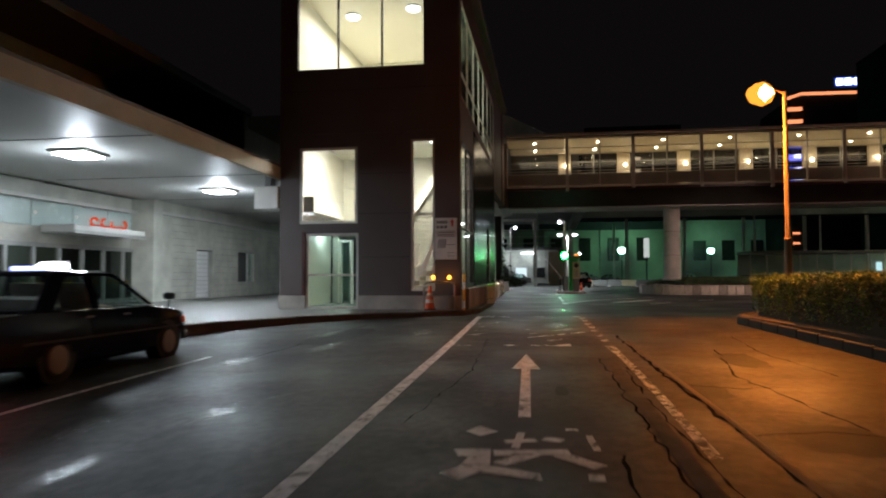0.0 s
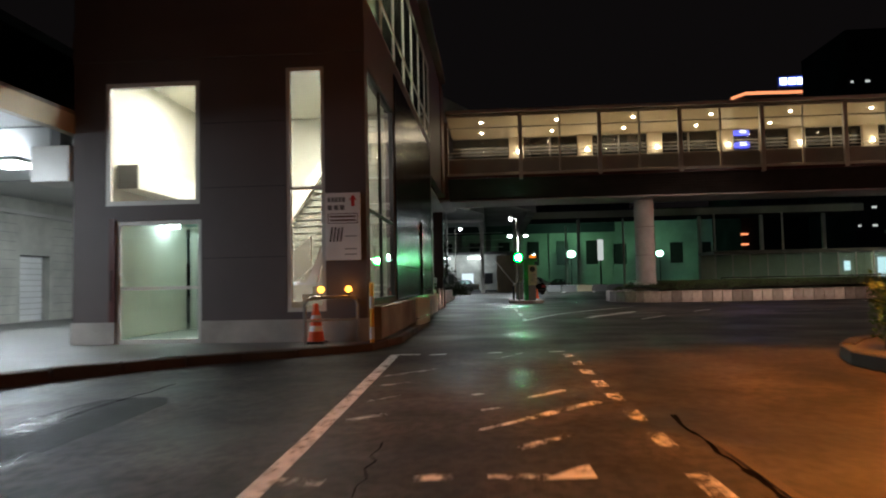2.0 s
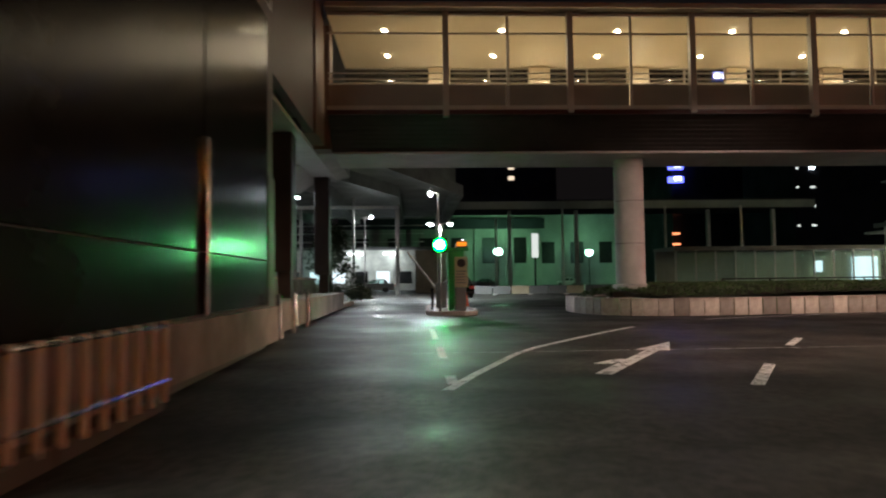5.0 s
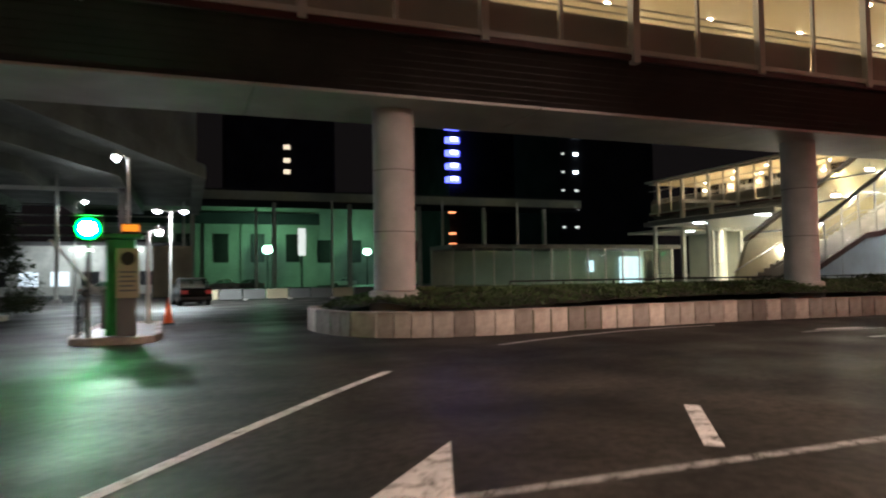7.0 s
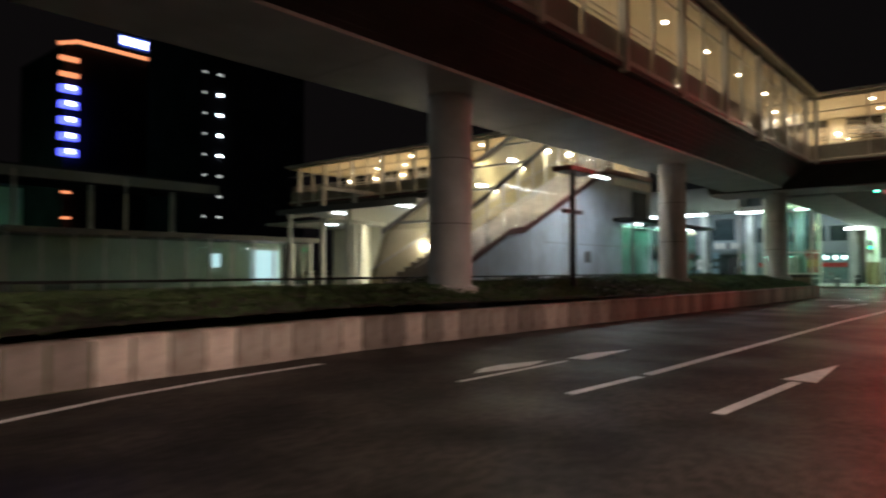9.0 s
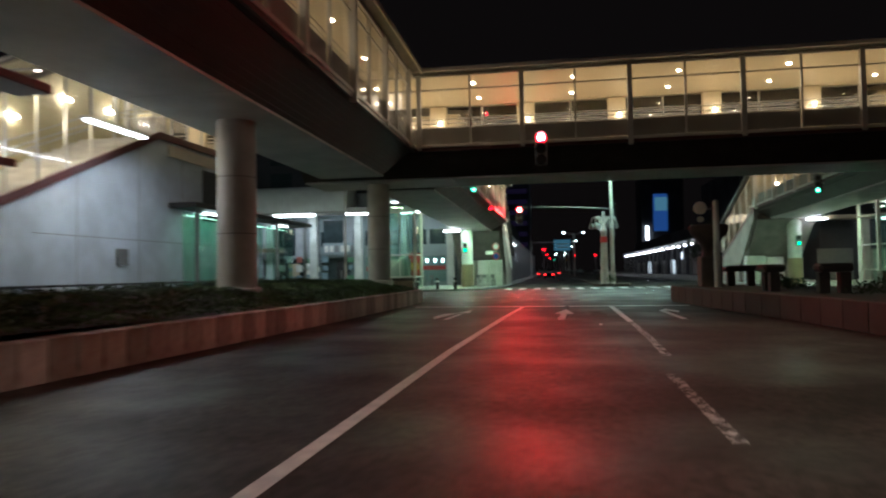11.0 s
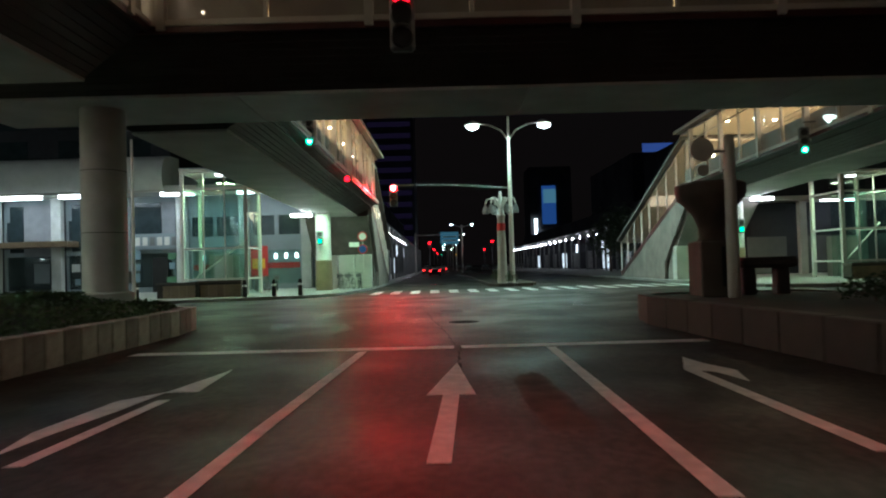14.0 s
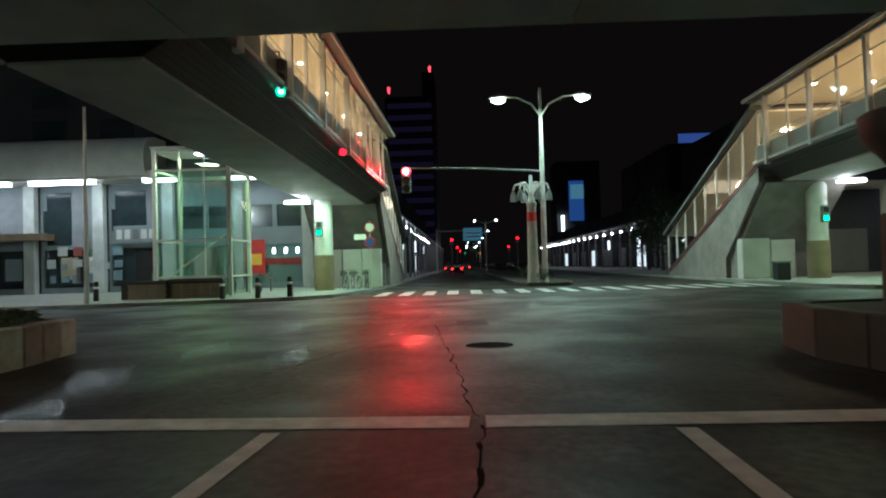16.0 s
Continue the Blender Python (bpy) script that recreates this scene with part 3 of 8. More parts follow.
for k in range(17):
    y = 38.1 - k * 1.05
    marking("crosswalk_bar", "white bar of the zebra crossing", [(66.0, y), (70.2, y), (70.2, y + 0.5), (66.0, y + 0.5)], paint=FRESH)
marking("manhole_mark", "small white fleck on the road", *strip([(34.2, 34.1), (34.5, 34.1)], 0.07), paint=FRESH)


# ---- pavements and islands ----
def slab(name, outline, z, material, label, category, z0=-0.05):
    return structure(part(name, bm_prism(bmesh.new(), outline, "z", z0, z), material), label, category)


KERB_LINE = [(-9.1, -30), (-9.05, 4.0), (-8.95, 10.0), (-8.55, 13.0), (-7.75, 15.0), (-6.5, 16.6), (-5.1, 17.8), (-3.6, 18.65), (-2.5, 19.5), (-2.15, 21.0), (-2.2, 27.0), (-2.35, 33.0), (-3.4, 40), (-6.0, 46), (-8, 60)]


def station_pavement():
    """The pavement under the canopy: level along the building, falling with the road at its kerb."""
    b = bmesh.new()
    rows, k = [], 0.24
    for x, y in KERB_LINE:
        rows.append([b.verts.new((px, y, pz)) for px, pz in ((-40, 0.14), (-14, 0.14), (x - k, 0.14 + gz(0, y)), (x - k, -0.7))])
    for r0, r1 in zip(rows, rows[1:]):
        for i in range(3):
            b.faces.new((r0[i], r0[i + 1], r1[i + 1], r1[i]))
    return structure(part("pavement_station", b, DARK_PAVING), "dark grey concrete pavement under the station canopy", "pavement")


station_pavement()
slab("pavement_corner_north", [(64.5, 41.6), (66.0, 40.3), (72.0, 39.4), (95, 38.7), (400, 38.7), (400, 80), (63.2, 200), (62.6, 49)], 0.14, PAVING, "wet paved pavement at the crossing's far corner", "pavement")
slab("pavement_corner_south", [(61.0, 8.0), (60.5, 18.0), (61.5, 20.2), (64.0, 21.0), (95, 20.6), (400, 20.6), (400, -40), (61.0, -100)], 0.14, PAVING, "wet paved pavement with a step at the kerb", "pavement")


def island(name, outline, top, label, stone=0.95, thick=0.28, fill=None, kerb=KERB):
    """A planted island: kerb stones laid one by one round a bed of soil."""
    ob = thing(name, (outline[0][0], outline[0][1], 0), label, "traffic island", kind="structure")
    n = len(outline)
    cx, cy = sum(p[0] for p in outline) / n, sum(p[1] for p in outline) / n
    rnd = random.Random(len(name))
    for (x0, y0), (x1, y1) in zip(outline, outline[1:] + outline[:1]):
        d = math.hypot(x1 - x0, y1 - y0)
        k = max(1, round(d / stone))
        ang = math.atan2(y1 - y0, x1 - x0)
        b = bm_box(bmesh.new(), -d / k / 2 + 0.008, d / k / 2 - 0.008, 0, thick, 0, top)
        b2 = part("kerb_stone", b, kerb, ob, bevel=0.018)
        me = b2.data
        bpy.data.objects.remove(b2)
        for i in range(k):
            t = (i + 0.5) / k
            px, py = x0 + (x1 - x0) * t, y0 + (y1 - y0) * t
            shared("kerb_stone", me, ob, (px, py, gz(px, py) + rnd.uniform(-0.015, 0.0)), ang)
    inner = []
    for x, y in outline:
        d = math.hypot(x - cx, y - cy)
        inner.append((x + (cx - x) / d * thick * 0.5, y + (cy - y) / d * thick * 0.5))
    part("bed", bm_prism(bmesh.new(), inner, "z", 0, top - 0.04), fill or SOIL, ob, "dark planted soil")
    return ob


NORTH = [(6.25, 47.0), (6.0, 45.6), (6.02, 44.6), (6.2, 43.6), (6.5, 42.8), (6.95, 42.2), (7.6, 41.8), (8.5, 41.5), (10.0, 41.5), (13.0, 41.85), (17.0, 42.0), (24.0, 41.72), (36.0, 41.15), (46.6, 40.9), (48.2, 41.1), (48.8, 41.8), (48.9, 44.0), (48.0, 45.6), (30.0, 46.6), (14.0, 47.6)]
island("planted_island", NORTH, 0.58, "long island with pale stone kerb, mown grass and bridge columns", stone=0.5, fill=TURF)
SOUTH = [(47.4, 29.8), (47.0, 30.3), (45.8, 30.45), (43.0, 30.2), (38.0, 29.8), (34.9, 29.4), (28.0, 28.9), (20.0, 27.6), (14.0, 25.6), (14.0, 23.0), (30.0, 24.5), (47.0, 26.2), (47.6, 28.4)]
island("planted_island", SOUTH, 0.62, "island with dark stone kerb, low shrubs and planters", kerb=KERB_DARK)
HEDGE = [(4.95, -2.0), (4.8, 10.0), (4.55, 15.5), (4.45, 17.0), (4.75, 17.9), (5.3, 18.7), (5.9, 19.3), (7.2, 19.7), (16.0, 19.7), (16.0, -2.0)]
island("hedge_island", HEDGE[::-1], 0.2, "low dark kerb round a clipped hedge bed", kerb=HEDGE_KERB, thick=0.2)
GATE = [(0.6, 44.6), (0.72, 43.9), (1.1, 43.5), (1.95, 43.45), (2.4, 43.8), (2.5, 44.6), (2.35, 49.6), (0.7, 49.6)]
island("gate_island", GATE, 0.16, "small kerbed island of the car park gate", thick=0.15, fill=PAVING, stone=0.6)
MEDIAN = [(73.0, 30.2), (73.4, 29.2), (75.0, 28.8), (140, 28.8), (140, 31.3), (75.0, 31.5), (73.4, 31.1)]
island("median_island", MEDIAN[::-1], 0.2, "narrow median with low plants", kerb=KERB_DARK, stone=1.6, thick=0.2)


kerb_run = thing("station_kerb", (-9.0, 0, 0), "dark worn kerb stones along the station pavement", "kerb", kind="structure")
rnd = random.Random(8)
for (x0, y0), (x1, y1) in zip(KERB_LINE[1:11], KERB_LINE[2:11]):
    d = math.hypot(x1 - x0, y1 - y0)
    k = max(1, round(d / 0.95))
    stone = part("kerb_stone", bm_box(bmesh.new(), -d / k / 2 + 0.006, d / k / 2 - 0.006, 0, 0.25, -0.5, 0), KERB_DARK, kerb_run, bevel=0.02)
    me = stone.data
    bpy.data.objects.remove(stone)
    for i in range(k):
        q = (i + 0.5) / k
        shared("kerb_stone", me, kerb_run, (x0 + (x1 - x0) * q, y0 + (y1 - y0) * q, 0.145 + gz(0, y0 + (y1 - y0) * q) + rnd.uniform(-0.01, 0.005)), math.atan2(y1 - y0, x1 - x0))


# ---- footbridges ----
def footbridge(name, label, at, turn, length, width=5.2, drop=0.86, tall=3.15, bay=3.88, first=3.64, soffit=2.6, tip=0.0):
    """A covered glazed footbridge along its own x; its near face looks along -y. Its floor level lies at z = 0."""
    ob = thing(name, (0, 0, 0), label, "footbridge")
    L, W = length, width
    a = (W - soffit) / 2
    # ribbed sloping cladding on both sides of the soffit
    for side in (0, 1):
        b = bmesh.new()
        steps = 9
        for k in range(steps):
            t0, t1 = k / steps, (k + 0.90) / steps
            ya, yb = a * t0, a * t1
            za, zb = -0.05 - drop * t0, -0.05 - drop * t1
            if side:
                ya, yb = W - ya, W - yb
            bm_loft(b, [[(0, ya, za), (0, yb, zb), (0, yb, zb + 0.09), (0, ya, za + 0.09)], [(L, ya, za), (L, yb, zb), (L, yb, zb + 0.09), (L, ya, za + 0.09)]])
        part("cladding", b, FASCIA, ob, "dark ribbed sloping underside cladding")
    B("backing", FASCIA, ob, 0.02, L - 0.02, 0.35, W - 0.35, -0.3, -0.02)
    part("girder", bm_prism(bmesh.new(), [(a * 0.55, -0.3), (W - a * 0.55, -0.3), (W - a, -0.02 - drop), (a, -0.02 - drop)], "x", 0.01, L - 0.01), FASCIA, ob)
    k = max(1, round(L / 6.6))
    for i in range(k):
        B("soffit_panel", SOFFIT, ob, L * i / k + 0.01, L * (i + 1) / k - 0.01, a - 0.06, W - a + 0.06, -0.10 - drop, -0.025 - drop, bevel=0.01)
    B("floor", IVORY, ob, 0, L, 0.08, W - 0.08, 0.0, 0.06)
    for y in (0, W):
        s = -1 if y == 0 else 1
        B("sill", WHITE_METAL, ob, 0, L, min(y, y + s * 0.12), max(y, y + s * 0.12), -0.02, 0.10, bevel=0.01)
        B("trim", RED_TRIM, ob, 0, L, min(y + s * 0.01, y + s * 0.09), max(y + s * 0.01, y + s * 0.09), -0.16, -0.024)
        B("head", WHITE_METAL, ob, 0, L, min(y, y + s * 0.1), max(y, y + s * 0.1), tall - 0.09, tall, bevel=0.01)
        B("transom", WHITE_METAL, ob, 0, L, min(y, y + s * 0.05), max(y, y + s * 0.05), tall - 0.66, tall - 0.61)
        for z in (0.86, 1.02, 1.2):
            part("handrail", bm_tube(bmesh.new(), [(0, y - s * 0.18, z), (L, y - s * 0.18, z)], 0.024, 6), WHITE_METAL, ob)
    # posts, thin mullions, panes
    xs, x, i = [], first % bay, 0
    n_before = int(first // bay)
    x = first - n_before * bay
    i = -n_before
    while x < L - 0.2:
        xs.append((x, "post" if i % 3 else "long_post"))
        xs.append((x + bay / 2, "mullion"))
        x += bay
        i += 1
    xs = [q for q in xs if 0.2 < q[0] < L - 0.2]
    for x, what in xs:
        for y in (0, W):
            s = -1 if y == 0 else 1
            w = {"post": 0.09, "long_post": 0.09, "mullion": 0.035}[what]
            low = {"post": -0.12, "long_post": -0.24, "mullion": 0.0}[what]
            o = {"post": 0.16, "long_post": 0.19, "mullion": 0.07}[what]
            B("post" if what != "mullion" else "mullion", WHITE_METAL, ob, x - w, x + w, min(y - s * 0.02, y + s * o), max(y - s * 0.02, y + s * o), low, tall + 0.02)
    edges = [0.0] + [q[0] for q in sorted(xs)] + [L]
    for xa, xb in zip(edges, edges[1:]):
        for y in (0, W):
            p = B("pane", DIM_GLASS if y else CLEAR, ob, xa + 0.02, xb - 0.02, y - 0.006, y + 0.006, 0.12, tall - 0.08)
            p.visible_shadow = False
            B("dado_panel", FROST, ob, xa + 0.05, xb - 0.05, *((0.05, 0.07) if y == 0 else (W - 0.07, W - 0.05)), 0.14, 0.80)
    # ivory piers inside the far glazing, each with a small wall lamp
    for x, what in xs:
        if what == "mullion":
            continue
        B("pier", IVORY, ob, x - 0.42, x + 0.42, W - 0.32, W - 0.09, 0.06, tall - 0.1, bevel=0.02)
        part("wall_lamp", bm_cyl(bmesh.new(), x + 0.1, W - 0.42, [(1.98, 0.02), (2.02, 0.06), (2.12, 0.06), (2.15, 0.02)], 10), L_WARM, ob, "small round glowing wall lamp")
    # ceiling with downlights, roof
    B("ceiling_lining", IVORY, ob, 0, L, 0.06, W - 0.06, tall - 0.06, tall)
    part("roof", bm_prism(bmesh.new(), [(-0.45, tall + 0.03), (W + 0.45, tall + 0.03), (W + 0.45, tall + 0.14), (W / 2, tall + 0.5), (-0.45, tall + 0.14)], "x", -0.05, L + 0.05), ROOFING, ob, "low grey sheet roof with a thin edge")
    B("gutter", WHITE_METAL, ob, 0, L, -0.52, -0.455, tall + 0.02, tall + 0.17)
    x = bay / 2 + first - n_before * bay - bay
    while x < L:
        for y in (1.2, W - 1.5):
            if x > 0.3:
                part("downlight", bm_cyl(bmesh.new(), x, y, [(tall - 0.10, 0.07), (tall - 0.05, 0.09)], 12), L_WARM, ob, "round glowing ceiling downlight")
        x += bay
    ob.matrix_world = pose(*at, 0, tip, turn)
    return ob


def column(x, y, z0, z1, r, label, material=None):
    ob = thing("bridge_column", (x, y, z0), label, "column", "columns under the footbridges")
    part("shaft", bm_cyl(bmesh.new(), x, y, [(z0, r), (z1, r)], 40), material or CONCRETE, ob, smooth=True)
    for k in (1, 2):
        z = z0 + (z1 - z0) * k / 3
        part("joint_ring", bm_cyl(bmesh.new(), x, y, [(z - 0.008, r + 0.006), (z + 0.008, r + 0.006)], 40), KERB_DARK, ob)
    part("base_collar", bm_cyl(bmesh.new(), x, y, [(z0 - 0.4, r + 0.12), (z0 + 0.04, r + 0.12), (z0 + 0.08, r + 0.04)], 40), CONCRETE, ob, smooth=True)
    return ob


footbridge("footbridge", "covered glazed footbridge with warm lights over the station road", (-2.4, 40.8, 6.5), 0, 47.2, drop=1.04, tall=3.02)
footbridge("footbridge", "covered glazed footbridge with warm lights across the street", (44.95, 46.0, 6.5), -90, 33.0, bay=4.25, first=1.25, drop=1.04, tall=3.02)
footbridge("footbridge", "covered glazed footbridge running along the far street side", (50.0, 39.55, 6.22), -1.8, 24.3, drop=0.75, tall=2.85, first=1.5, tip=1.5)
footbridge("footbridge", "covered glazed footbridge along the street's other side", (70.0, 20.5, 5.7), 180, 19.8, drop=0.75, tall=2.95, first=1.5, tip=-1.5)
for x in (7.73, 20.95, 34.2):
    column(x, 43.35, 0.95, 5.36, 0.5, "round pale concrete column standing in the grass island")
column(47.25, 42.9, 0.95, 5.36, 0.5, "round pale concrete column under the bridge corner")
column(47.4, 17.2, 0.14, 5.36, 0.5, "round pale concrete column under the far bridge corner")

# ---- puddles, cracks and covers on the road ----
def water_film(name="rain_water_film", strength=0.38, rough=0.27, edge=0.55):
    """A film of rain water: clear, mirroring at flat angles, with a ragged soft rim and small ripples."""
    m = bpy.data.materials.new(name)
    m.use_nodes = True
    nt = m.node_tree
    nt.nodes.remove(nt.nodes["Principled BSDF"])
    N = nt.nodes.new
    co, geo, n, n2 = N("ShaderNodeTexCoord"), N("ShaderNodeNewGeometry"), N("ShaderNodeTexNoise"), N("ShaderNodeTexNoise")
    n.inputs["Scale"].default_value, n.inputs["Detail"].default_value, n.inputs["Roughness"].default_value = 1.7, 9, 0.8
    n2.inputs["Scale"].default_value, n2.inputs["Detail"].default_value = 9, 3
    nt.links.new(geo.outputs["Position"], n.inputs["Vector"])
    nt.links.new(geo.outputs["Position"], n2.inputs["Vector"])
    sub, ln = N("ShaderNodeVectorMath"), N("ShaderNodeVectorMath")
    sub.operation, ln.operation = "SUBTRACT", "LENGTH"
    sub.inputs[1].default_value = (0.5, 0.5, 0.5)
    sep = N("ShaderNodeVectorMath")
    sep.operation = "MULTIPLY"
    sep.inputs[1].default_value = (1, 1, 0)
    nt.links.new(co.outputs["Generated"], sub.inputs[0])
    nt.links.new(sub.outputs["Vector"], sep.inputs[0])
    nt.links.new(sep.outputs["Vector"], ln.inputs[0])
    ma = N("ShaderNodeMath")
    ma.operation = "MULTIPLY_ADD"
    ma.inputs[1].default_value, ma.inputs[2].default_value = -1.3, 0.42
    nt.links.new(ln.outputs["Value"], ma.inputs[0])
    ad = N("ShaderNodeMath")
    nt.links.new(ma.outputs["Value"], ad.inputs[0])
    nt.links.new(n.outputs["Fac"], ad.inputs[1])
    ramp = N("ShaderNodeValToRGB")
    ramp.color_ramp.elements[0].position, ramp.color_ramp.elements[1].position = edge, edge + 0.31
    nt.links.new(ad.outputs["Value"], ramp.inputs["Fac"])
    lw, pw, mu, mm = N("ShaderNodeLayerWeight"), N("ShaderNodeMath"), N("ShaderNodeMath"), N("ShaderNodeMath")
    lw.inputs["Blend"].default_value = 0.5
    pw.operation, mu.operation, mm.operation = "POWER", "MULTIPLY_ADD", "MULTIPLY"
    pw.inputs[1].default_value = 4.5
    mu.inputs[1].default_value, mu.inputs[2].default_value = strength, 0.012
    nt.links.new(lw.outputs["Facing"], pw.inputs[0])
    nt.links.new(pw.outputs["Value"], mu.inputs[0])
    nt.links.new(mu.outputs["Value"], mm.inputs[0])
    nt.links.new(ramp.outputs["Color"], mm.inputs[1])
    tr, gl, mx, bp = N("ShaderNodeBsdfTransparent"), N("ShaderNodeBsdfGlossy"), N("ShaderNodeMixShader"), N("ShaderNodeBump")
    gl.inputs["Roughness"].default_value = rough
    bp.inputs["Strength"].default_value, bp.inputs["Distance"].default_value = 0.5, 0.012
    nt.links.new(n2.outputs["Fac"], bp.inputs["Height"])
    nt.links.new(bp.outputs["Normal"], gl.inputs["Normal"])
    nt.links.new(mm.outputs["Value"], mx.inputs["Fac"])
    nt.links.new(tr.outputs["BSDF"], mx.inputs[1])
    nt.links.new(gl.outputs["BSDF"], mx.inputs[2])
    nt.links.new(mx.outputs["Shader"], nt.nodes["Material Output"].inputs["Surface"])
    return m


FILM = water_film()
POOL = water_film("standing_rain_water", 0.45, 0.18, 0.58)


def puddle(x, y, rx, ry, turn, seed, deep=False):
    r = random.Random(seed)
    b = bmesh.new()
    k = 26
    ring = []
    for i in range(k):
        a = 2 * math.pi * i / k
        w = 1 + 0.12 * math.sin(3 * a + seed) + 0.08 * r.uniform(-1, 1)
        px, py = rx * w * math.cos(a), ry * w * math.sin(a)
        c, s = math.cos(radians(turn)), math.sin(radians(turn))
        wx, wy = x + px * c - py * s, y + px * s + py * c
        ring.append(b.verts.new((wx, wy, gz(wx, wy) + 0.009)))
    b.faces.new(ring)
    ob = part("puddle", b, POOL if deep else FILM)
    ob.visible_shadow = False
    return structure(ob, "shallow rain puddle on the asphalt", "puddle")


for k, q in enumerate(((-3.55, 4.3, 0.9, 0.22, 88), (-3.45, 6.3, 1.0, 0.22, 75), (-3.1, 7.2, 0.4, 0.16, 60), (-4.95, 10.1, 1.1, 0.24, 72), (-4.1, 11.9, 1.8, 0.28, 80), (-4.8, 14.0, 2.0, 0.34, 80), (-2.8, 14.3, 1.4, 0.25, 80), (-3.7, 16.4, 1.3, 0.28, 60), (-4.45, 5.8, 2.0, 0.28, 84),
                       (-6.1, 7.0, 1.8, 0.34, 88), (0.1, 16.1, 1.8, 0.55, 85), (0.4, 22.5, 2.6, 0.8, 85), (0.9, 39.2, 3.0, 1.3, 80), (-0.6, 44.0, 3.0, 1.2, 80), (4.0, 44.6, 2.6, 1.2, 80), (3.8, 52.0, 4.0, 2.0, 80),
                       (48.5, 35.6, 2.6, 0.5, 4), (50.5, 34.9, 2.0, 0.4, 0), (55.5, 36.2, 2.6, 0.5, 0), (60.0, 36.6, 3.0, 0.6, 0), (43.6, 38.9, 2.4, 0.35, 35), (45.6, 39.3, 2.6, 0.35, 25), (48.0, 38.9, 2.8, 0.3, 15), (51.5, 38.4, 3.4, 0.4, 10), (47.0, 37.3, 3.0, 0.3, 12), (53.0, 37.0, 4.2, 0.45, 4), (58.0, 37.6, 4.6, 0.6, 5), (56.0, 35.4, 3.6, 0.35, 0), (50.0, 36.1, 2.6, 0.25, 5), (62.5, 35.6, 3.2, 0.5, 0), (53.0, 41.6, 2.4, 1.4, 80),
                       (38.0, 40.2, 2.4, 0.35, 0), (33.8, 40.2, 2.0, 0.3, 0), (58.0, 33.0, 4.5, 1.6, 0), (61.0, 28.0, 4.0, 1.6, 10), (54.0, 30.5, 3.0, 0.8, 0), (64.0, 36.4, 2.5, 0.9, 0), (82.0, 34.5, 6.0, 2.2, 0), (92.0, 24.5, 8.0, 2.4, 0), (110.0, 34.0, 10.0, 2.0, 0))):
    puddle(*q, seed=k + 3, deep=q[0] > 42)

PATCH_DARK = surface("dark_road_patch", (0.020, 0.019, 0.018), 0.62, vary=0.35, fine=50, broad=3)
PATCH_PALE = surface("pale_road_patch", (0.10, 0.088, 0.076), 0.8, vary=0.4, fine=45, broad=3)
for m in (PATCH_DARK, PATCH_PALE):
    m.node_tree.nodes["Principled BSDF"].inputs["Specular IOR Level"].default_value = 0.12
TAR = surface("dark_crack_tar", (0.006, 0.006, 0.006), 0.95, vary=0.3, rough_vary=0.03)
TAR.node_tree.nodes["Principled BSDF"].inputs["Specular IOR Level"].default_value = 0.02


def crack(points, w, seed):
    r = random.Random(seed)
    pts = []
    for (x0, y0), (x1, y1) in zip(points, points[1:]):
        n = max(2, int(math.hypot(x1 - x0, y1 - y0) / 0.18))
        for i in range(n):
            t = i / n
            pts.append((x0 + (x1 - x0) * t + r.gauss(0, 0.02), y0 + (y1 - y0) * t + r.gauss(0, 0.02)))
    pts.append(points[-1])
    b = bmesh.new()
    for (x0, y0), (x1, y1) in zip(pts, pts[1:]):
        ww = w * r.uniform(0.2, 0.9)
        d = math.hypot(x1 - x0, y1 - y0) or 1
        nx, ny = -(y1 - y0) / d * ww / 2, (x1 - x0) / d * ww / 2
        b.faces.new([b.verts.new((x, y, gz(x, y) + 0.003)) for x, y in ((x0 + nx, y0 + ny), (x0 - nx, y0 - ny), (x1 - nx, y1 - ny), (x1 + nx, y1 + ny))])
    return structure(part("asphalt_crack", b, TAR), "dark open crack in the asphalt", "road crack")


crack([(1.3, 14.0), (1.36, 11.2), (1.40, 9.2), (1.47, 8.3), (1.50, 7.4), (1.54, 6.7), (1.60, 5.9), (1.56, 4.9), (1.7, 1.3)], 0.085, 1)
crack([(0.43, 5.23), (0.47, 4.31), (0.55, 3.01)], 0.05, 2)
crack([(1.58, 5.9), (2.25, 6.16), (3.14, 5.9)], 0.035, 3)
crack([(1.41, 8.38), (2.11, 8.17), (2.69, 8.33)], 0.035, 4)
crack([(42.75, 34.68), (40.5, 34.72)], 0.05, 5)
crack([(43.0, 34.7), (46.0, 34.9), (52.0, 35.4)], 0.03, 6)
crack([(1.20, 0.0), (1.0, 6.56), (0.95, 7.32), (0.95, 8.48), (1.0, 9.71)], 0.04, 11)
crack([(0.88, 0.03), (0.78, 6.56), (0.77, 7.43), (0.73, 8.79), (0.69, 10.7)], 0.035, 12)
crack([(0.76, 7.86), (0.95, 7.88)], 0.035, 13)
crack([(-5.05, 9.3), (-4.9, 11.0), (-4.75, 12.9), (-4.72, 14.3), (-4.5, 16.2)], 0.06, 14)
crack([(2.7, 11.86), (2.5, 10.41), (2.32, 9.0), (2.46, 7.96), (2.65, 6.23)], 0.04, 15)
crack([(3.55, 14.0), (3.34, 11.67), (3.58, 9.2)], 0.035, 16)
crack([(-1.42, 6.0), (-1.13, 9.2), (-1.24, 13.07)], 0.022, 7)
crack([(45.5, 37.2), (49.0, 36.2), (55.0, 35.6)], 0.025, 8)
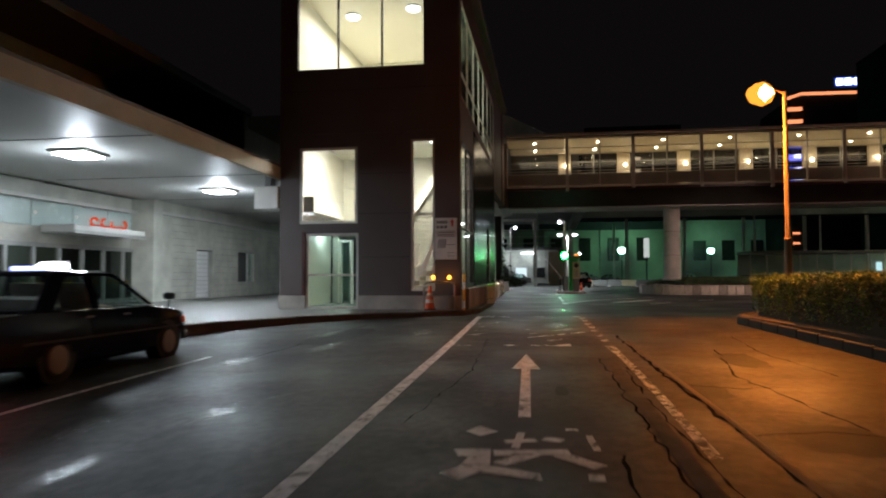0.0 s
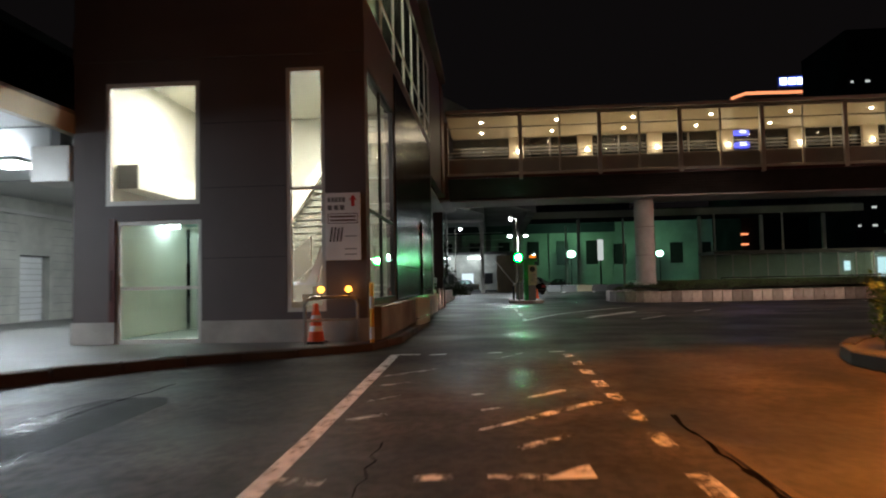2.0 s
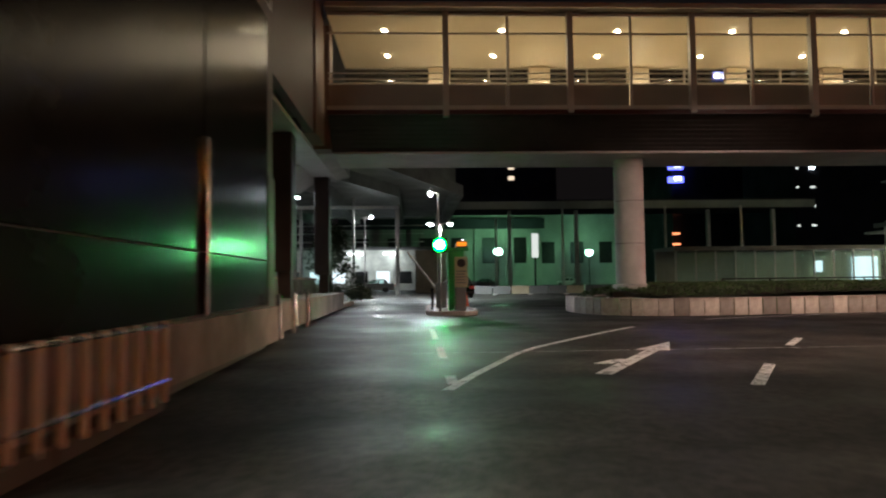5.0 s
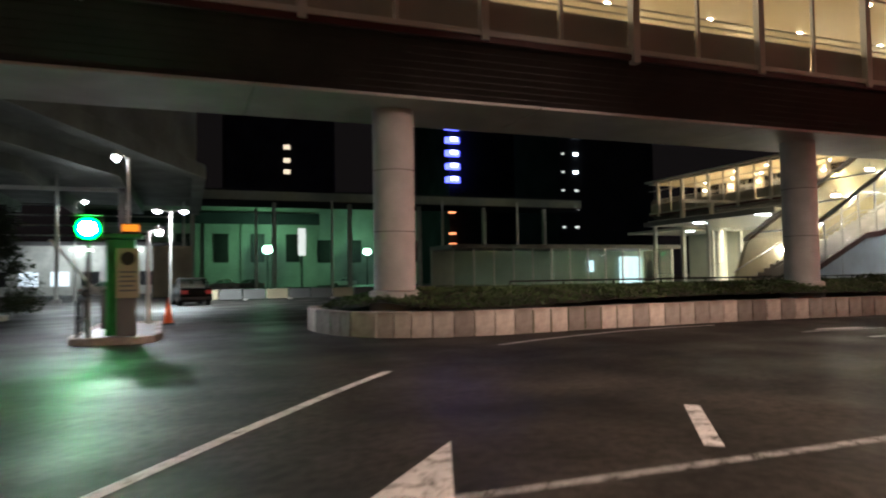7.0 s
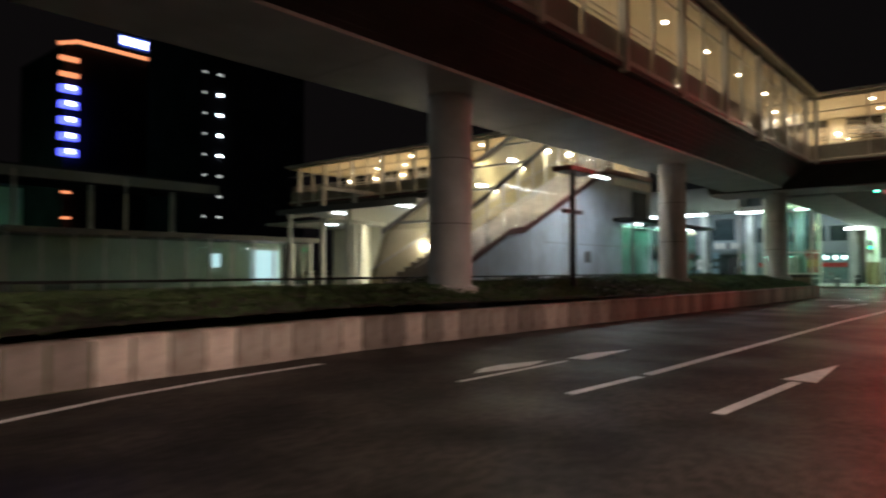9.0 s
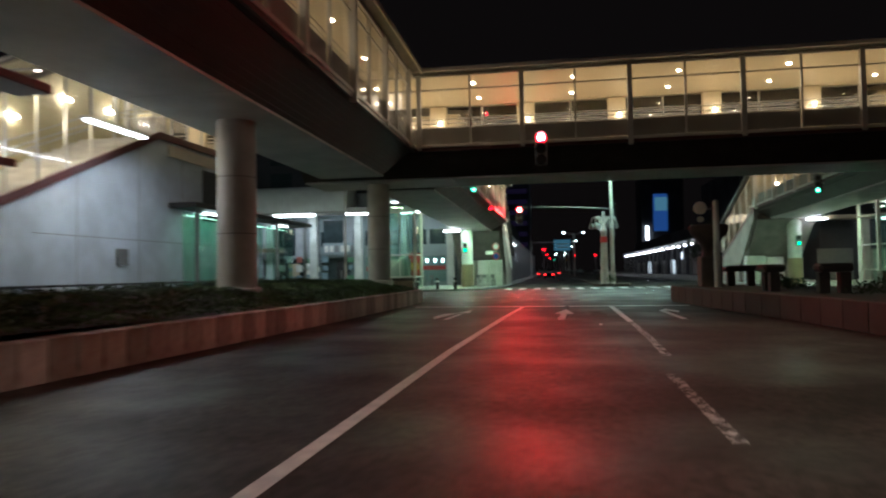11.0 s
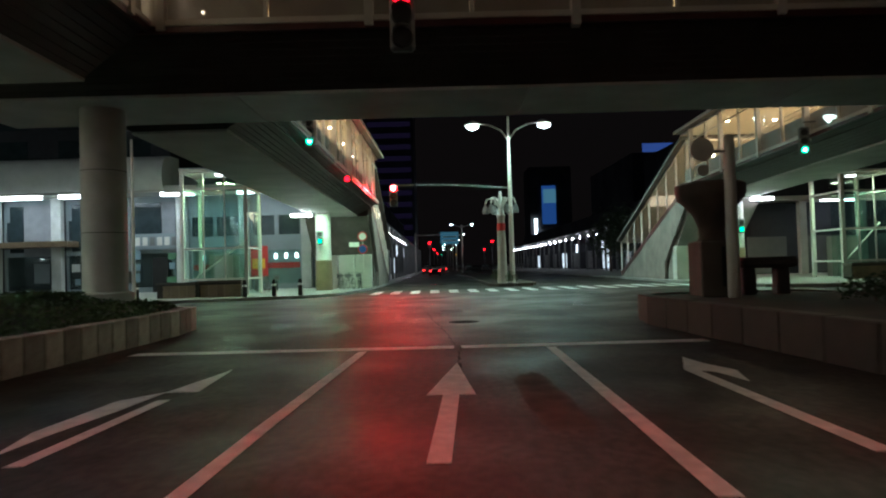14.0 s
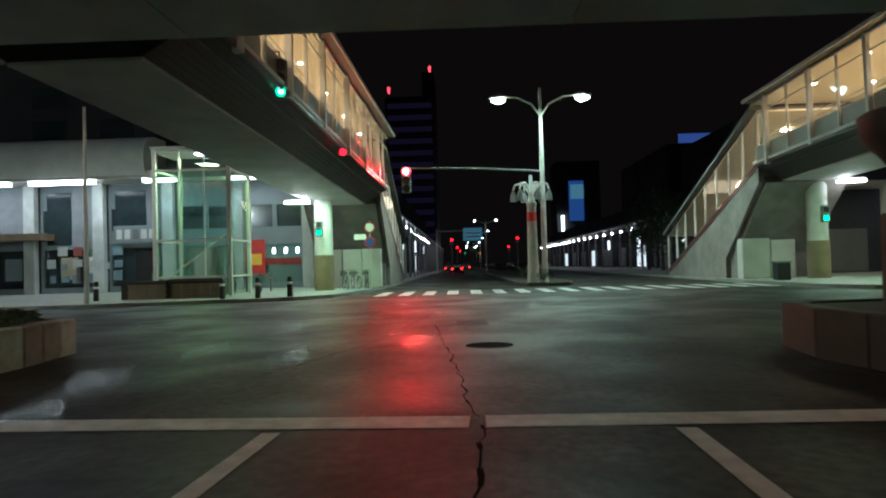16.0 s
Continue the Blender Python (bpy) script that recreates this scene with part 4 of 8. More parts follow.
marking("gutter_joint", "dull concrete gutter strip beside the exit lane", *strip([(1.66, 0), (1.56, 7.1), (1.40, 13.0)], 0.07), paint=KERB_DARK)


def road_patch(material, x, y, rx, ry, seed, label):
    """A repair with a ragged outline, laid a few millimetres proud of the road."""
    r = random.Random(seed)
    b = bmesh.new()
    n = 22
    ring = []
    for i in range(n):
        a = 2 * math.pi * i / n
        c, s = math.cos(a), math.sin(a)
        w = 1 / max(abs(c), abs(s)) ** 0.7 * r.uniform(0.86, 1.08)
        ring.append(b.verts.new((x + rx * w * c, y + ry * w * s, gz(x + rx * w * c, y + ry * w * s) + 0.0022)))
    b.faces.new(ring)
    return structure(part("road_patch", b, material), label, "road patch")


marking("gutter_strip", "dull concrete gutter strip between two seams", *strip([(1.05, -4.0), (0.89, 6.67), (0.86, 8.6), (0.84, 10.2)], 0.15), paint=PATCH_PALE)
for k, (m, x, y, rx, ry) in enumerate(((PATCH_DARK, 1.7, 8.0, 0.25, 0.5), (PATCH_DARK, 2.8, 10.6, 0.3, 0.8), (PATCH_DARK, 0.06, 7.8, 0.08, 0.3), (PATCH_DARK, 2.3, 5.9, 0.4, 0.5),
                                       (PATCH_DARK, -4.5, 13.8, 0.55, 1.7),
                                      (PATCH_PALE, 38.3, 33.9, 1.6, 0.25), (PATCH_DARK, 52.0, 34.6, 0.7, 0.35))):
    road_patch(m, x, y, rx, ry, 40 + k, "dark repaired patch in the asphalt" if m is PATCH_DARK else "pale dry patch of rough asphalt")
for x, y, r in ((47.9, 34.38, 0.42),):
    mh = thing("manhole_cover", (x, y, 0.0), "round dark iron manhole cover set in the asphalt", "manhole cover", kind="structure")
    part("rim", bm_cyl(bmesh.new(), x, y, [(-0.02, r), (0.006, r)], 28), DARK_METAL, mh)
    part("lid", bm_cyl(bmesh.new(), x, y, [(0.006, r * 0.9), (0.010, r * 0.88)], 28), TAR, mh)

# ---- stair tower by the bridge ----
X0, X1, Y0, Y1 = -8.4, -2.65, 20.0, 39.6
tower = thing("stair_tower", (-5.5, 30, 0.1), "dark clad stair tower with lit windows joined to the footbridge", "building")
WIN, DOOR, SLIT, UPPER = (-7.75, -5.87, 2.80, 5.2), (-7.54, -5.84, 0.14, 2.5), (-4.17, -3.43, 0.70, 5.37), (-7.88, -3.73, 7.66, 10.5)
wall_pieces("front_panel", TOWER, tower, "y", Y0, Y0 + 0.22, X0, X1, 0.56, 10.9, [WIN, DOOR[:2] + (0.56, DOOR[3]), SLIT, UPPER], "dark brown-grey panel")
wall_pieces("plinth", LIT_PLINTH, tower, "y", Y0 - 0.03, Y0 + 0.2, X0 - 0.02, X1 + 0.02, 0.1, 0.56, [(DOOR[0], DOOR[1], 0.1, 0.56)], "pale stained concrete plinth")
B("shade_band", TOWER, tower, X0, X1 + 0.02, Y0 - 0.045, Y0 - 0.003, 5.62, 6.25)
for z in (1.75, 3.1, 4.35, 7.0):
    xa, xb = (X0, X1) if z == 7.0 else (-5.8, -4.2)
    B("panel_joint", DARK_METAL, tower, xa, xb, Y0 - 0.006, Y0 - 0.002, z - 0.006, z + 0.006)
GL = [(20.35, 23.75, 0.85, 5.45)]
part("side_wall", bm_wall(bmesh.new(), "x", X1 - 0.22, X1, Y0 + 0.22, 34.0, 0.76, 10.9, GL + [(20.4, 34.0, 6.75, 9.9)]), TOWER, tower)
part("side_plinth", bm_box(bmesh.new(), X1 - 0.2, X1 + 0.22, Y0 + 0.25, 34.0, 0.1, 0.76), SHADED_PLINTH, tower, "pale concrete plinth along the road")
for ya, yb in ((23.85, 29.46), (29.54, 33.4)):
    for z0, z1 in ((0.80, 1.63), (1.65, 6.4)):
        B("black_panel", BLACK_PANEL, tower, X1 + 0.004, X1 + 0.03, ya, yb, z0, z1, bevel=0.006)
part("steel_pipe", bm_cyl(bmesh.new(), X1 + 0.06, 29.5, [(0.76, 0.05), (3.2, 0.05)], 20), CHROME, tower, "polished steel pipe on the dark panels", smooth=True)
B("corner_strip", TOWER, tower, X1 + 0.004, X1 + 0.05, 33.42, 33.98, 0.76, 3.3, "pale metal corner strip")
part("end_pier", bm_box(bmesh.new(), X1 - 0.4, X1 + 0.06, 39.6, 41.49, 5.52, 10.9), BROWN_PANEL, tower, "reddish brown end pier")
part("back_wall", bm_box(bmesh.new(), X0, X1 - 0.3, 39.3, 39.6, 5.52, 10.9), TOWER, tower)
part("lower_end_wall", bm_box(bmesh.new(), X0, X1 - 0.02, 33.8, 33.99, 0.1, 5.88), TOWER, tower)
part("upper_side_wall", bm_box(bmesh.new(), X1 - 0.22, X1, 34.01, 39.58, 5.52, 10.9), TOWER, tower)
part("far_side_wall", bm_wall(bmesh.new(), "x", X0, X0 + 0.22, Y0 + 0.22, 33.78, 0.1, 10.9, [(24.2, 28.0, 0.1, 2.7)]), TOWER, tower)
part("upper_floor", bm_box(bmesh.new(), X0 + 0.22, X1 - 0.22, 25.8, 39.3, 5.9, 6.5), PLASTER, tower)
part("upper_floor", bm_box(bmesh.new(), X0 + 0.22, X1 - 0.22, Y0 + 0.22, 25.8, 5.85, 6.1), PLASTER, tower)
part("roof", bm_box(bmesh.new(), X0 - 0.15, X1 + 0.3, Y0 - 0.15, 39.8, 10.9, 11.15), ROOFING, tower)
part("inner_back_wall", bm_wall(bmesh.new(), "y", 25.8, 26.0, X0 + 0.22, X1 - 0.22, 0.1, 5.85, [(X0 + 0.22, -6.9, 0.1, 2.72)]), PLASTER, tower)
part("inner_lining", bm_wall(bmesh.new(), "x", X0 + 0.22, X0 + 0.3, Y0 + 0.23, 25.8, 0.1, 5.85, [(24.2, 25.8, 0.1, 2.7)]), PLASTER, tower)
TEAL = surface("pale_teal_plaster", (0.40, 0.48, 0.46), 0.5, vary=0.12, fine=10, broad=0.6, second=(0.26, 0.32, 0.31), mix=0.5)
part("passage_back", bm_box(bmesh.new(), -10.0, -6.8, 28.0, 28.2, 0.1, 2.75), TEAL, tower, "pale teal passage wall")
part("passage_side", bm_box(bmesh.new(), -10.0, -9.85, 24.2, 28.0, 0.1, 2.75), TEAL, tower)
part("passage_side", bm_box(bmesh.new(), -6.95, -6.8, 26.0, 28.0, 0.1, 2.75), TEAL, tower)
part("passage_front", bm_box(bmesh.new(), -10.0, X0, 24.0, 24.2, 0.1, 2.75), TEAL, tower)
part("passage_floor", bm_box(bmesh.new(), -9.85, -6.95, 24.2, 28.0, 0.08, 0.145), PAVING, tower)
part("passage_ceiling", bm_box(bmesh.new(), X0 + 0.3, -6.8, 21.4, 25.8, 2.76, 2.84), TEAL, tower)
part("passage_ceiling", bm_box(bmesh.new(), -10.0, -6.8, 25.81, 28.2, 2.76, 2.84), TEAL, tower)
B("light_strip", L_DIMWIN, tower, -8.0, -6.9, 22.6, 22.75, 2.70, 2.755, "dim ceiling strip")
B("passage_lamp", L_WHITE, tower, -7.95, -7.75, 22.9, 23.1, 2.62, 2.755, "glowing round lamp")
dr = B("inner_door", WHITE_METAL, tower, -7.62, -7.56, 23.72, 24.0, 0.15, 2.5, "white inner door frame")
B("door_edge", WHITE_METAL, dr, -7.22, -7.16, 23.72, 24.0, 0.15, 2.5)
B("door_head", WHITE_METAL, dr, -7.555, -7.225, 23.72, 24.0, 2.42, 2.5)
B("door_pane", GREEN_GLASS, dr, -7.555, -7.225, 23.85, 23.86, 0.2, 2.41).visible_shadow = False
B("inner_column", PLASTER, tower, -8.10, -7.88, 24.4, 24.7, 0.15, 2.76, "pale inner column")
B("door_jamb", RED_TRIM, tower, DOOR[0] - 0.12, DOOR[0] - 0.004, Y0 - 0.025, Y0 + 0.16, 0.14, DOOR[3] + 0.05, "reddish brown door jamb")
part("pull_handle", bm_tube(bmesh.new(), [(DOOR[0] - 0.05, Y0 - 0.03, 0.95), (DOOR[0] - 0.05, Y0 - 0.09, 1.0), (DOOR[0] - 0.05, Y0 - 0.09, 1.5), (DOOR[0] - 0.05, Y0 - 0.03, 1.55)], 0.014, 8), DARK_METAL, tower, "dark bow handle")
case = thing("vending_cabinet", (-9.6, 27.6, 0.15), "dark upright cabinet with a pane in the passage", "cabinet")
B("case", GREY_PAINT, case, -9.8, -9.0, 27.3, 27.95, 0.15, 1.95, bevel=0.02)
B("pane", SMOKE_GLASS, case, -9.72, -9.1, 27.27, 27.295, 0.9, 1.85)
part("upper_lining", bm_box(bmesh.new(), X0 + 0.22, X0 + 0.3, Y0 + 0.23, 39.2, 6.5, 10.85), PLASTER, tower)
part("upper_back", bm_box(bmesh.new(), X0 + 0.3, X1 - 1.2, 28.5, 28.7, 6.5, 10.85), PLASTER, tower)
part("upper_ceiling", bm_box(bmesh.new(), X0 + 0.3, X1 - 0.25, Y0 + 0.24, 39.2, 10.6, 10.88), PLASTER, tower)
B("entrance_floor", PAVING, tower, X0 + 0.25, X1 - 0.2, Y0 + 0.05, 25.8, 0.08, 0.15)


def framed(parent, axis, at, u0, u1, z0, z1, bars=(), rails=(), w=0.07, glass=None, name="window", frame_mat=None):
    """A window: frame, upright bars, rails and a pane for each field."""
    fm = frame_mat or WHITE_METAL
    win = part(name, bm_ring(bmesh.new(), axis, at - 0.05, at + 0.05, u0, u1, z0, z1, w), fm, parent)
    def piece(n, m, a, b, c, d, t):
        return B(n, m, win, a, b, at - t, at + t, c, d) if axis == "y" else B(n, m, win, at - t, at + t, a, b, c, d)
    for u in bars:
        piece("bar", fm, u - 0.03, u + 0.03, z0 + w, z1 - w, 0.035)
    for z in rails:
        piece("rail", fm, u0 + w, u1 - w, z - 0.03, z + 0.03, 0.03)
    us, zs = [u0 + w, *bars, u1 - w], [z0 + w, *rails, z1 - w]
    for ua, ub in zip(us, us[1:]):
        for za, zb in zip(zs, zs[1:]):
            p = piece("pane", glass or CLEAR, ua, ub, za, zb, 0.005)
            p.visible_shadow = False
    return win


framed(tower, "y", Y0 + 0.06, *WIN[:2], *WIN[2:], w=0.09)
framed(tower, "y", Y0 + 0.08, *DOOR[:2], *DOOR[2:], bars=(), rails=(1.2,), w=0.08, glass=GREEN_GLASS, name="door")
framed(tower, "y", Y0 + 0.06, *SLIT[:2], *SLIT[2:], rails=(3.05,), w=0.07)
framed(tower, "y", Y0 + 0.08, *UPPER[:2], *UPPER[2:], bars=(-6.52, -5.1), w=0.05, frame_mat=DARK_METAL)
framed(tower, "x", X1 - 0.06, 20.35, 23.75, 0.85, 5.45, bars=(22.0,), rails=(2.65,), w=0.06, frame_mat=DARK_METAL)
# Smoked tint dims these panes in place of weaker hall light.
framed(tower, "x", X1 - 0.06, 20.4, 34.0, 6.75, 9.9, bars=(22.4, 24.4, 26.4, 28.4, 30.4, 32.4), rails=(7.6,), w=0.06, glass=SMOKE_GLASS)
# stair inside, seen through the slit window
stair = thing("inner_stair", (-4.2, 24.0, 0.15), "pale stair with slatted flank rising inside the tower hall", "stair")
SLAT = surface("grey_slat", (0.42, 0.41, 0.34), 0.5, vary=0.12)
def flank(z):
    """Where the sloping stringer crosses a height."""
    return -5.17 + (z - 2.93) * 0.684
for k in range(31):
    z = 0.2 + k * 0.165
    xa = max(-6.3, flank(z) if z > 1.3 else -6.3)
    if xa < -3.0:
        B("slat", SLAT, stair, xa, -2.95, 24.02, 24.09, z, z + 0.12)
B("slat_backing", PLASTER, stair, -6.3, -2.95, 24.1, 24.14, 0.15, 1.3)
part("slat_backing", bm_prism(bmesh.new(), [(flank(1.3), 1.3), (-2.95, 1.3), (-2.95, 5.3), (flank(5.3), 5.3)], "y", 24.1, 24.14), SLAT, stair)
part("stringer", bm_prism(bmesh.new(), [(flank(1.3) - 0.3, 1.3), (flank(1.3), 1.3), (flank(5.3), 5.3), (flank(5.3) - 0.3, 5.3)], "y", 23.9, 24.0), PLASTER, stair, "pale sloping stringer")
part("handrail", bm_prism(bmesh.new(), [(-4.26, 1.2), (-4.02, 1.2), (-3.62, 2.45), (-3.70, 2.45)], "y", 21.5, 21.56), WHITE_PAINT, stair, "white sloping balustrade")
for k in range(8):
    B("tread", PLASTER, stair, -6.25 + k * 0.24, -5.6 + k * 0.24, 22.6, 23.8, 0.15 + k * 0.17, 0.32 + k * 0.17)
part("balustrade", bm_prism(bmesh.new(), [(-6.35, 0.15), (-6.1, 0.15), (-4.4, 1.6), (-4.4, 2.3), (-6.35, 0.65)], "y", 22.5, 22.58), PLASTER, stair, "pale sloping balustrade")
duct = thing("ceiling_duct", (-7.9, 22.0, 3.2), "pale boxed air duct along the hall wall", "air duct")
B("casing", PLASTER, duct, -8.09, -7.64, 21.0, 24.0, 3.28, 3.80, bevel=0.015)
B("end_plate", GREY_PAINT, duct, -8.08, -7.65, 20.985, 20.998, 3.29, 3.79)
B("ledge", GREY_PAINT, duct, -8.09, -6.4, 21.3, 24.6, 2.9, 3.0, "grey ledge below the duct")
for j, z in enumerate((4.35, 5.0)):
    part("wall_line", bm_prism(bmesh.new(), [(-8.08, z + 0.4), (-5.9, z - 0.3), (-5.9, z - 0.28), (-8.08, z + 0.42)], "y", 25.77, 25.795), SLAT, tower)
for x, y, z in ((-6.8, 22.5, 5.8), (-3.8, 22.2, 5.8), (-6.9, 23.0, 10.55), (-4.6, 22.6, 10.55)):
    fx = thing("ceiling_lamp", (x, y, z), "bright round ceiling lamp in the tower", "ceiling lamp", "tower ceiling lamps")
    part("diffuser", bm_cyl(bmesh.new(), x, y, [(z - 0.07, 0.2), (z, 0.24)], 20), L_FLUO, fx)
    part("rim", bm_cyl(bmesh.new(), x, y, [(z, 0.27), (z + 0.045, 0.27)], 20), WHITE_METAL, fx)

# ---- station with its canopy ----
station = thing("station_building", (-17, 15, 0.1), "pale station building with a glazed entrance under a canopy", "building")
part("tile_wall", bm_wall(bmesh.new(), "x", -16.65, -16.35, 26.2, 48.0, 0.14, 4.4, [(29.3, 30.85, 0.14, 2.45), (33.6, 35.6, 0.9, 2.5)]), TILE_WALL, station, "pale tiled wall")
part("corner_pier", bm_box(bmesh.new(), -17.2, -16.2, 25.55, 26.2, 0.14, 4.4), TILE_WALL, station)
part("wall_trim", bm_box(bmesh.new(), -16.34, -16.2, 26.2, 48.0, 3.82, 3.95), WHITE_METAL, station, "thin white trim along the wall")
part("rear_wall", bm_box(bmesh.new(), -24.0, -23.7, -30, 48, 0.1, 8), TILE_WALL, station)
part("upper_wall", bm_box(bmesh.new(), -16.9, -16.6, -30, 48, 4.42, 9.5), FAR_WALL, station)
part("canopy_fascia", bm_box(bmesh.new(), -8.55, -8.38, -30, 46, 4.24, 4.62), BEIGE_PAINT, station, "dull brown canopy edge")
part("canopy_ceiling", bm_box(bmesh.new(), -16.6, -8.55, -30, 46, 4.42, 4.56), CEILING, station, "pale canopy underside")
for y in range(-28, 46, 6):
    part("canopy_joint", bm_box(bmesh.new(), -16.3, -8.6, y - 0.02, y + 0.02, 4.405, 4.418), GREY_PAINT, station)
part("canopy_roof", bm_prism(bmesh.new(), [(-16.6, 4.57), (-8.4, 4.63), (-8.4, 4.7), (-16.6, 5.6)], "y", -30, 46), ROOFING, station)
part("high_roof", bm_prism(bmesh.new(), [(-24, 9.5), (-16, 9.3), (-13.5, 8.9), (-13.5, 8.6), (-24, 9.0)], "y", -30, 29.0), ROOFING, station)
part("gable_wall", bm_prism(bmesh.new(), [(-24, 4.6), (-13.6, 4.6), (-13.6, 8.6), (-24, 9.0)], "y", 28.4, 28.8), FAR_WALL, station)
# glazed entrance
PALE = surface("pale_green_glass_panel", (0.46, 0.56, 0.53), 0.25, vary=0.06)
part("header_wall", bm_box(bmesh.new(), -17.5, -17.25, -10, 26.2, 2.35, 4.42), TILE_WALL, station)
y = -8.0
while y < 26.0:
    B("header_panel", PALE, station, -17.24, -17.2, y + 0.015, y + 1.98, 2.92, 3.78, "pale green glass panel", bevel=0.006)
    part("panel_lamp", bm_cyl(bmesh.new(), -17.12, y + 0.1, [(3.30, 0.05), (3.42, 0.06)], 10), L_DIMWIN, station, "small lit globe")
    y += 2.0
part("trim_line", bm_box(bmesh.new(), -17.3, -16.95, -10, 25.9, 3.80, 3.92), WHITE_METAL, station, "white trim over the entrance")
B("door_canopy", WHITE_METAL, station, -17.19, -15.9, 20.4, 24.5, 2.70, 2.97, "flat grey canopy over the doors", bevel=0.03)
B("canopy_edge", ALU, station, -15.9, -15.87, 20.4, 24.5, 2.66, 2.78)
for k, y in enumerate((23.0, 23.6, 24.2, 24.75)):
    b = bmesh.new()
    bm_tube(b, [(-17.05, y + 0.2 * math.cos(a), 3.26 + 0.15 * math.sin(a)) for a in [0.5 + 1.1 * k + 0.62 * j for j in range(7 - k % 3)]], 0.045, 6)
    part("sign_bar", b, glow("red_sign_tube", (1.0, 0.13, 0.05), 0.7) if k == 0 else bpy.data.materials["red_sign_tube"], station, "red glowing plain sign shape")
B("sign_rail", RED_PAINT, station, -17.1, -17.06, 22.8, 24.95, 3.12, 3.17)
ent = part("entrance_screen", bm_box(bmesh.new(), -17.25, -17.1, -10, 26.0, 0.14, 0.3), ALU, station)
y = -9.0
while y < 26.2:
    B("upright", ALU, ent, -17.22, -17.08, y - 0.07, y + 0.07, 0.3, 2.35)
    if y < 25:
        B("pane", SMOKE_GLASS, ent, -17.18, -17.165, y + 0.08, y + 1.13, 0.32, 2.2).visible_shadow = False
    y += 1.21
B("rail", ALU, ent, -17.23, -17.07, -10, 26.0, 2.2, 2.34)
B("grab_rail", YELLOW, station, -17.6, -17.5, 18.0, 25.8, 0.92, 1.02, "yellow handrail band inside the doors")
B("sticker", WHITE_PAINT, ent, -17.16, -17.15, 21.6, 21.85, 1.5, 1.75, "small white notice")
part("hall_back", bm_box(bmesh.new(), -21.2, -21.0, -10, 26, 0.14, 4.4), PLASTER, station)
part("hall_floor", bm_box(bmesh.new(), -21.0, -17.3, -10, 26, 0.12, 0.16), PAVING, station)
part("hall_counter", bm_box(bmesh.new(), -20.6, -20.0, 12, 23, 0.16, 1.2), GREY_PAINT, station)
part("hall_ceiling", bm_box(bmesh.new(), -21.0, -17.3, -10, 26, 4.25, 4.4), CEILING, station)
lamp("station_hall_light", "AREA", (-19.0, 15.0, 4.1), 130, (0.9, 1.0, 0.95), 1.5, 14, aim=(-19.0, 15.0, 0))
door_s = B("shutter_door", WHITE_METAL, station, -16.48, -16.43, 29.2, 30.55, 0.14, 2.4, "white slatted shutter door")
for z in range(11):
    B("slat", WHITE_PAINT, door_s, -16.425, -16.40, 29.24, 30.5, 0.2 + z * 0.2, 0.2 + z * 0.2 + 0.17)
B("door_recess", GREY_PAINT, station, -16.8, -16.66, 29.1, 31.05, 0.14, 2.55)
B("door_head", DARK_METAL, station, -16.5, -16.36, 29.15, 31.0, 2.42, 2.495)
framed(station, "x", -16.5, 35.0, 37.3, 0.35, 2.55, rails=(1.2,), w=0.09, glass=GREEN_GLASS)
B("window_recess", GREY_PAINT, station, -17.2, -16.9, 34.8, 37.5, 0.3, 2.6)
for k in range(3):
    B("goods", (GREEN_PAINT, BROWN_TILE, WHITE_PAINT)[k], station, -16.85, -16.66, 35.3 + 0.6 * k, 35.7 + 0.6 * k, 0.45, 0.75 + 0.12 * k, "small thing behind the pane")
for j in range(12):
    z = 0.14 + 0.305 * (j + 1)
    for ya, yb in ((27.3, 29.12), (31.03, 34.95), (37.35, 48.0)):
        B("wall_joint", GREY_PAINT, station, -16.352, -16.346, ya, yb, z - 0.005, z + 0.005)

for y in (7.8, 15.6, 23.2, 30.8):
    fx = thing("canopy_lamp", (-12.1, y, 4.42), "glaring white square lamp under the station canopy", "ceiling lamp", "canopy lamps")
    B("housing", WHITE_METAL, fx, -12.62, -11.58, y - 0.52, y + 0.52, 4.34, 4.418, bevel=0.015)
    B("diffuser", L_WHITE, fx, -12.52, -11.68, y - 0.42, y + 0.42, 4.29, 4.338, bevel=0.01)
box = thing("service_box", (-9.0, 20.2, 3.4), "pale square service box under the canopy beside the tower", "utility box")
B("casing", WHITE_METAL, box, -9.25, -8.45, 19.95, 20.7, 3.3, 4.02, bevel=0.02)
B("bracket", GREY_PAINT, box, -8.95, -8.75, 20.1, 20.5, 4.02, 4.42)
pipe = thing("drain_pipe", (-9.6, 24, 0.14), "thin pale drain pipe at the tower's corner", "pipe")
part("tube", bm_tube(bmesh.new(), [(-8.6, 20.6, 0.14), (-8.6, 20.6, 4.4)], 0.05), WHITE_METAL, pipe)


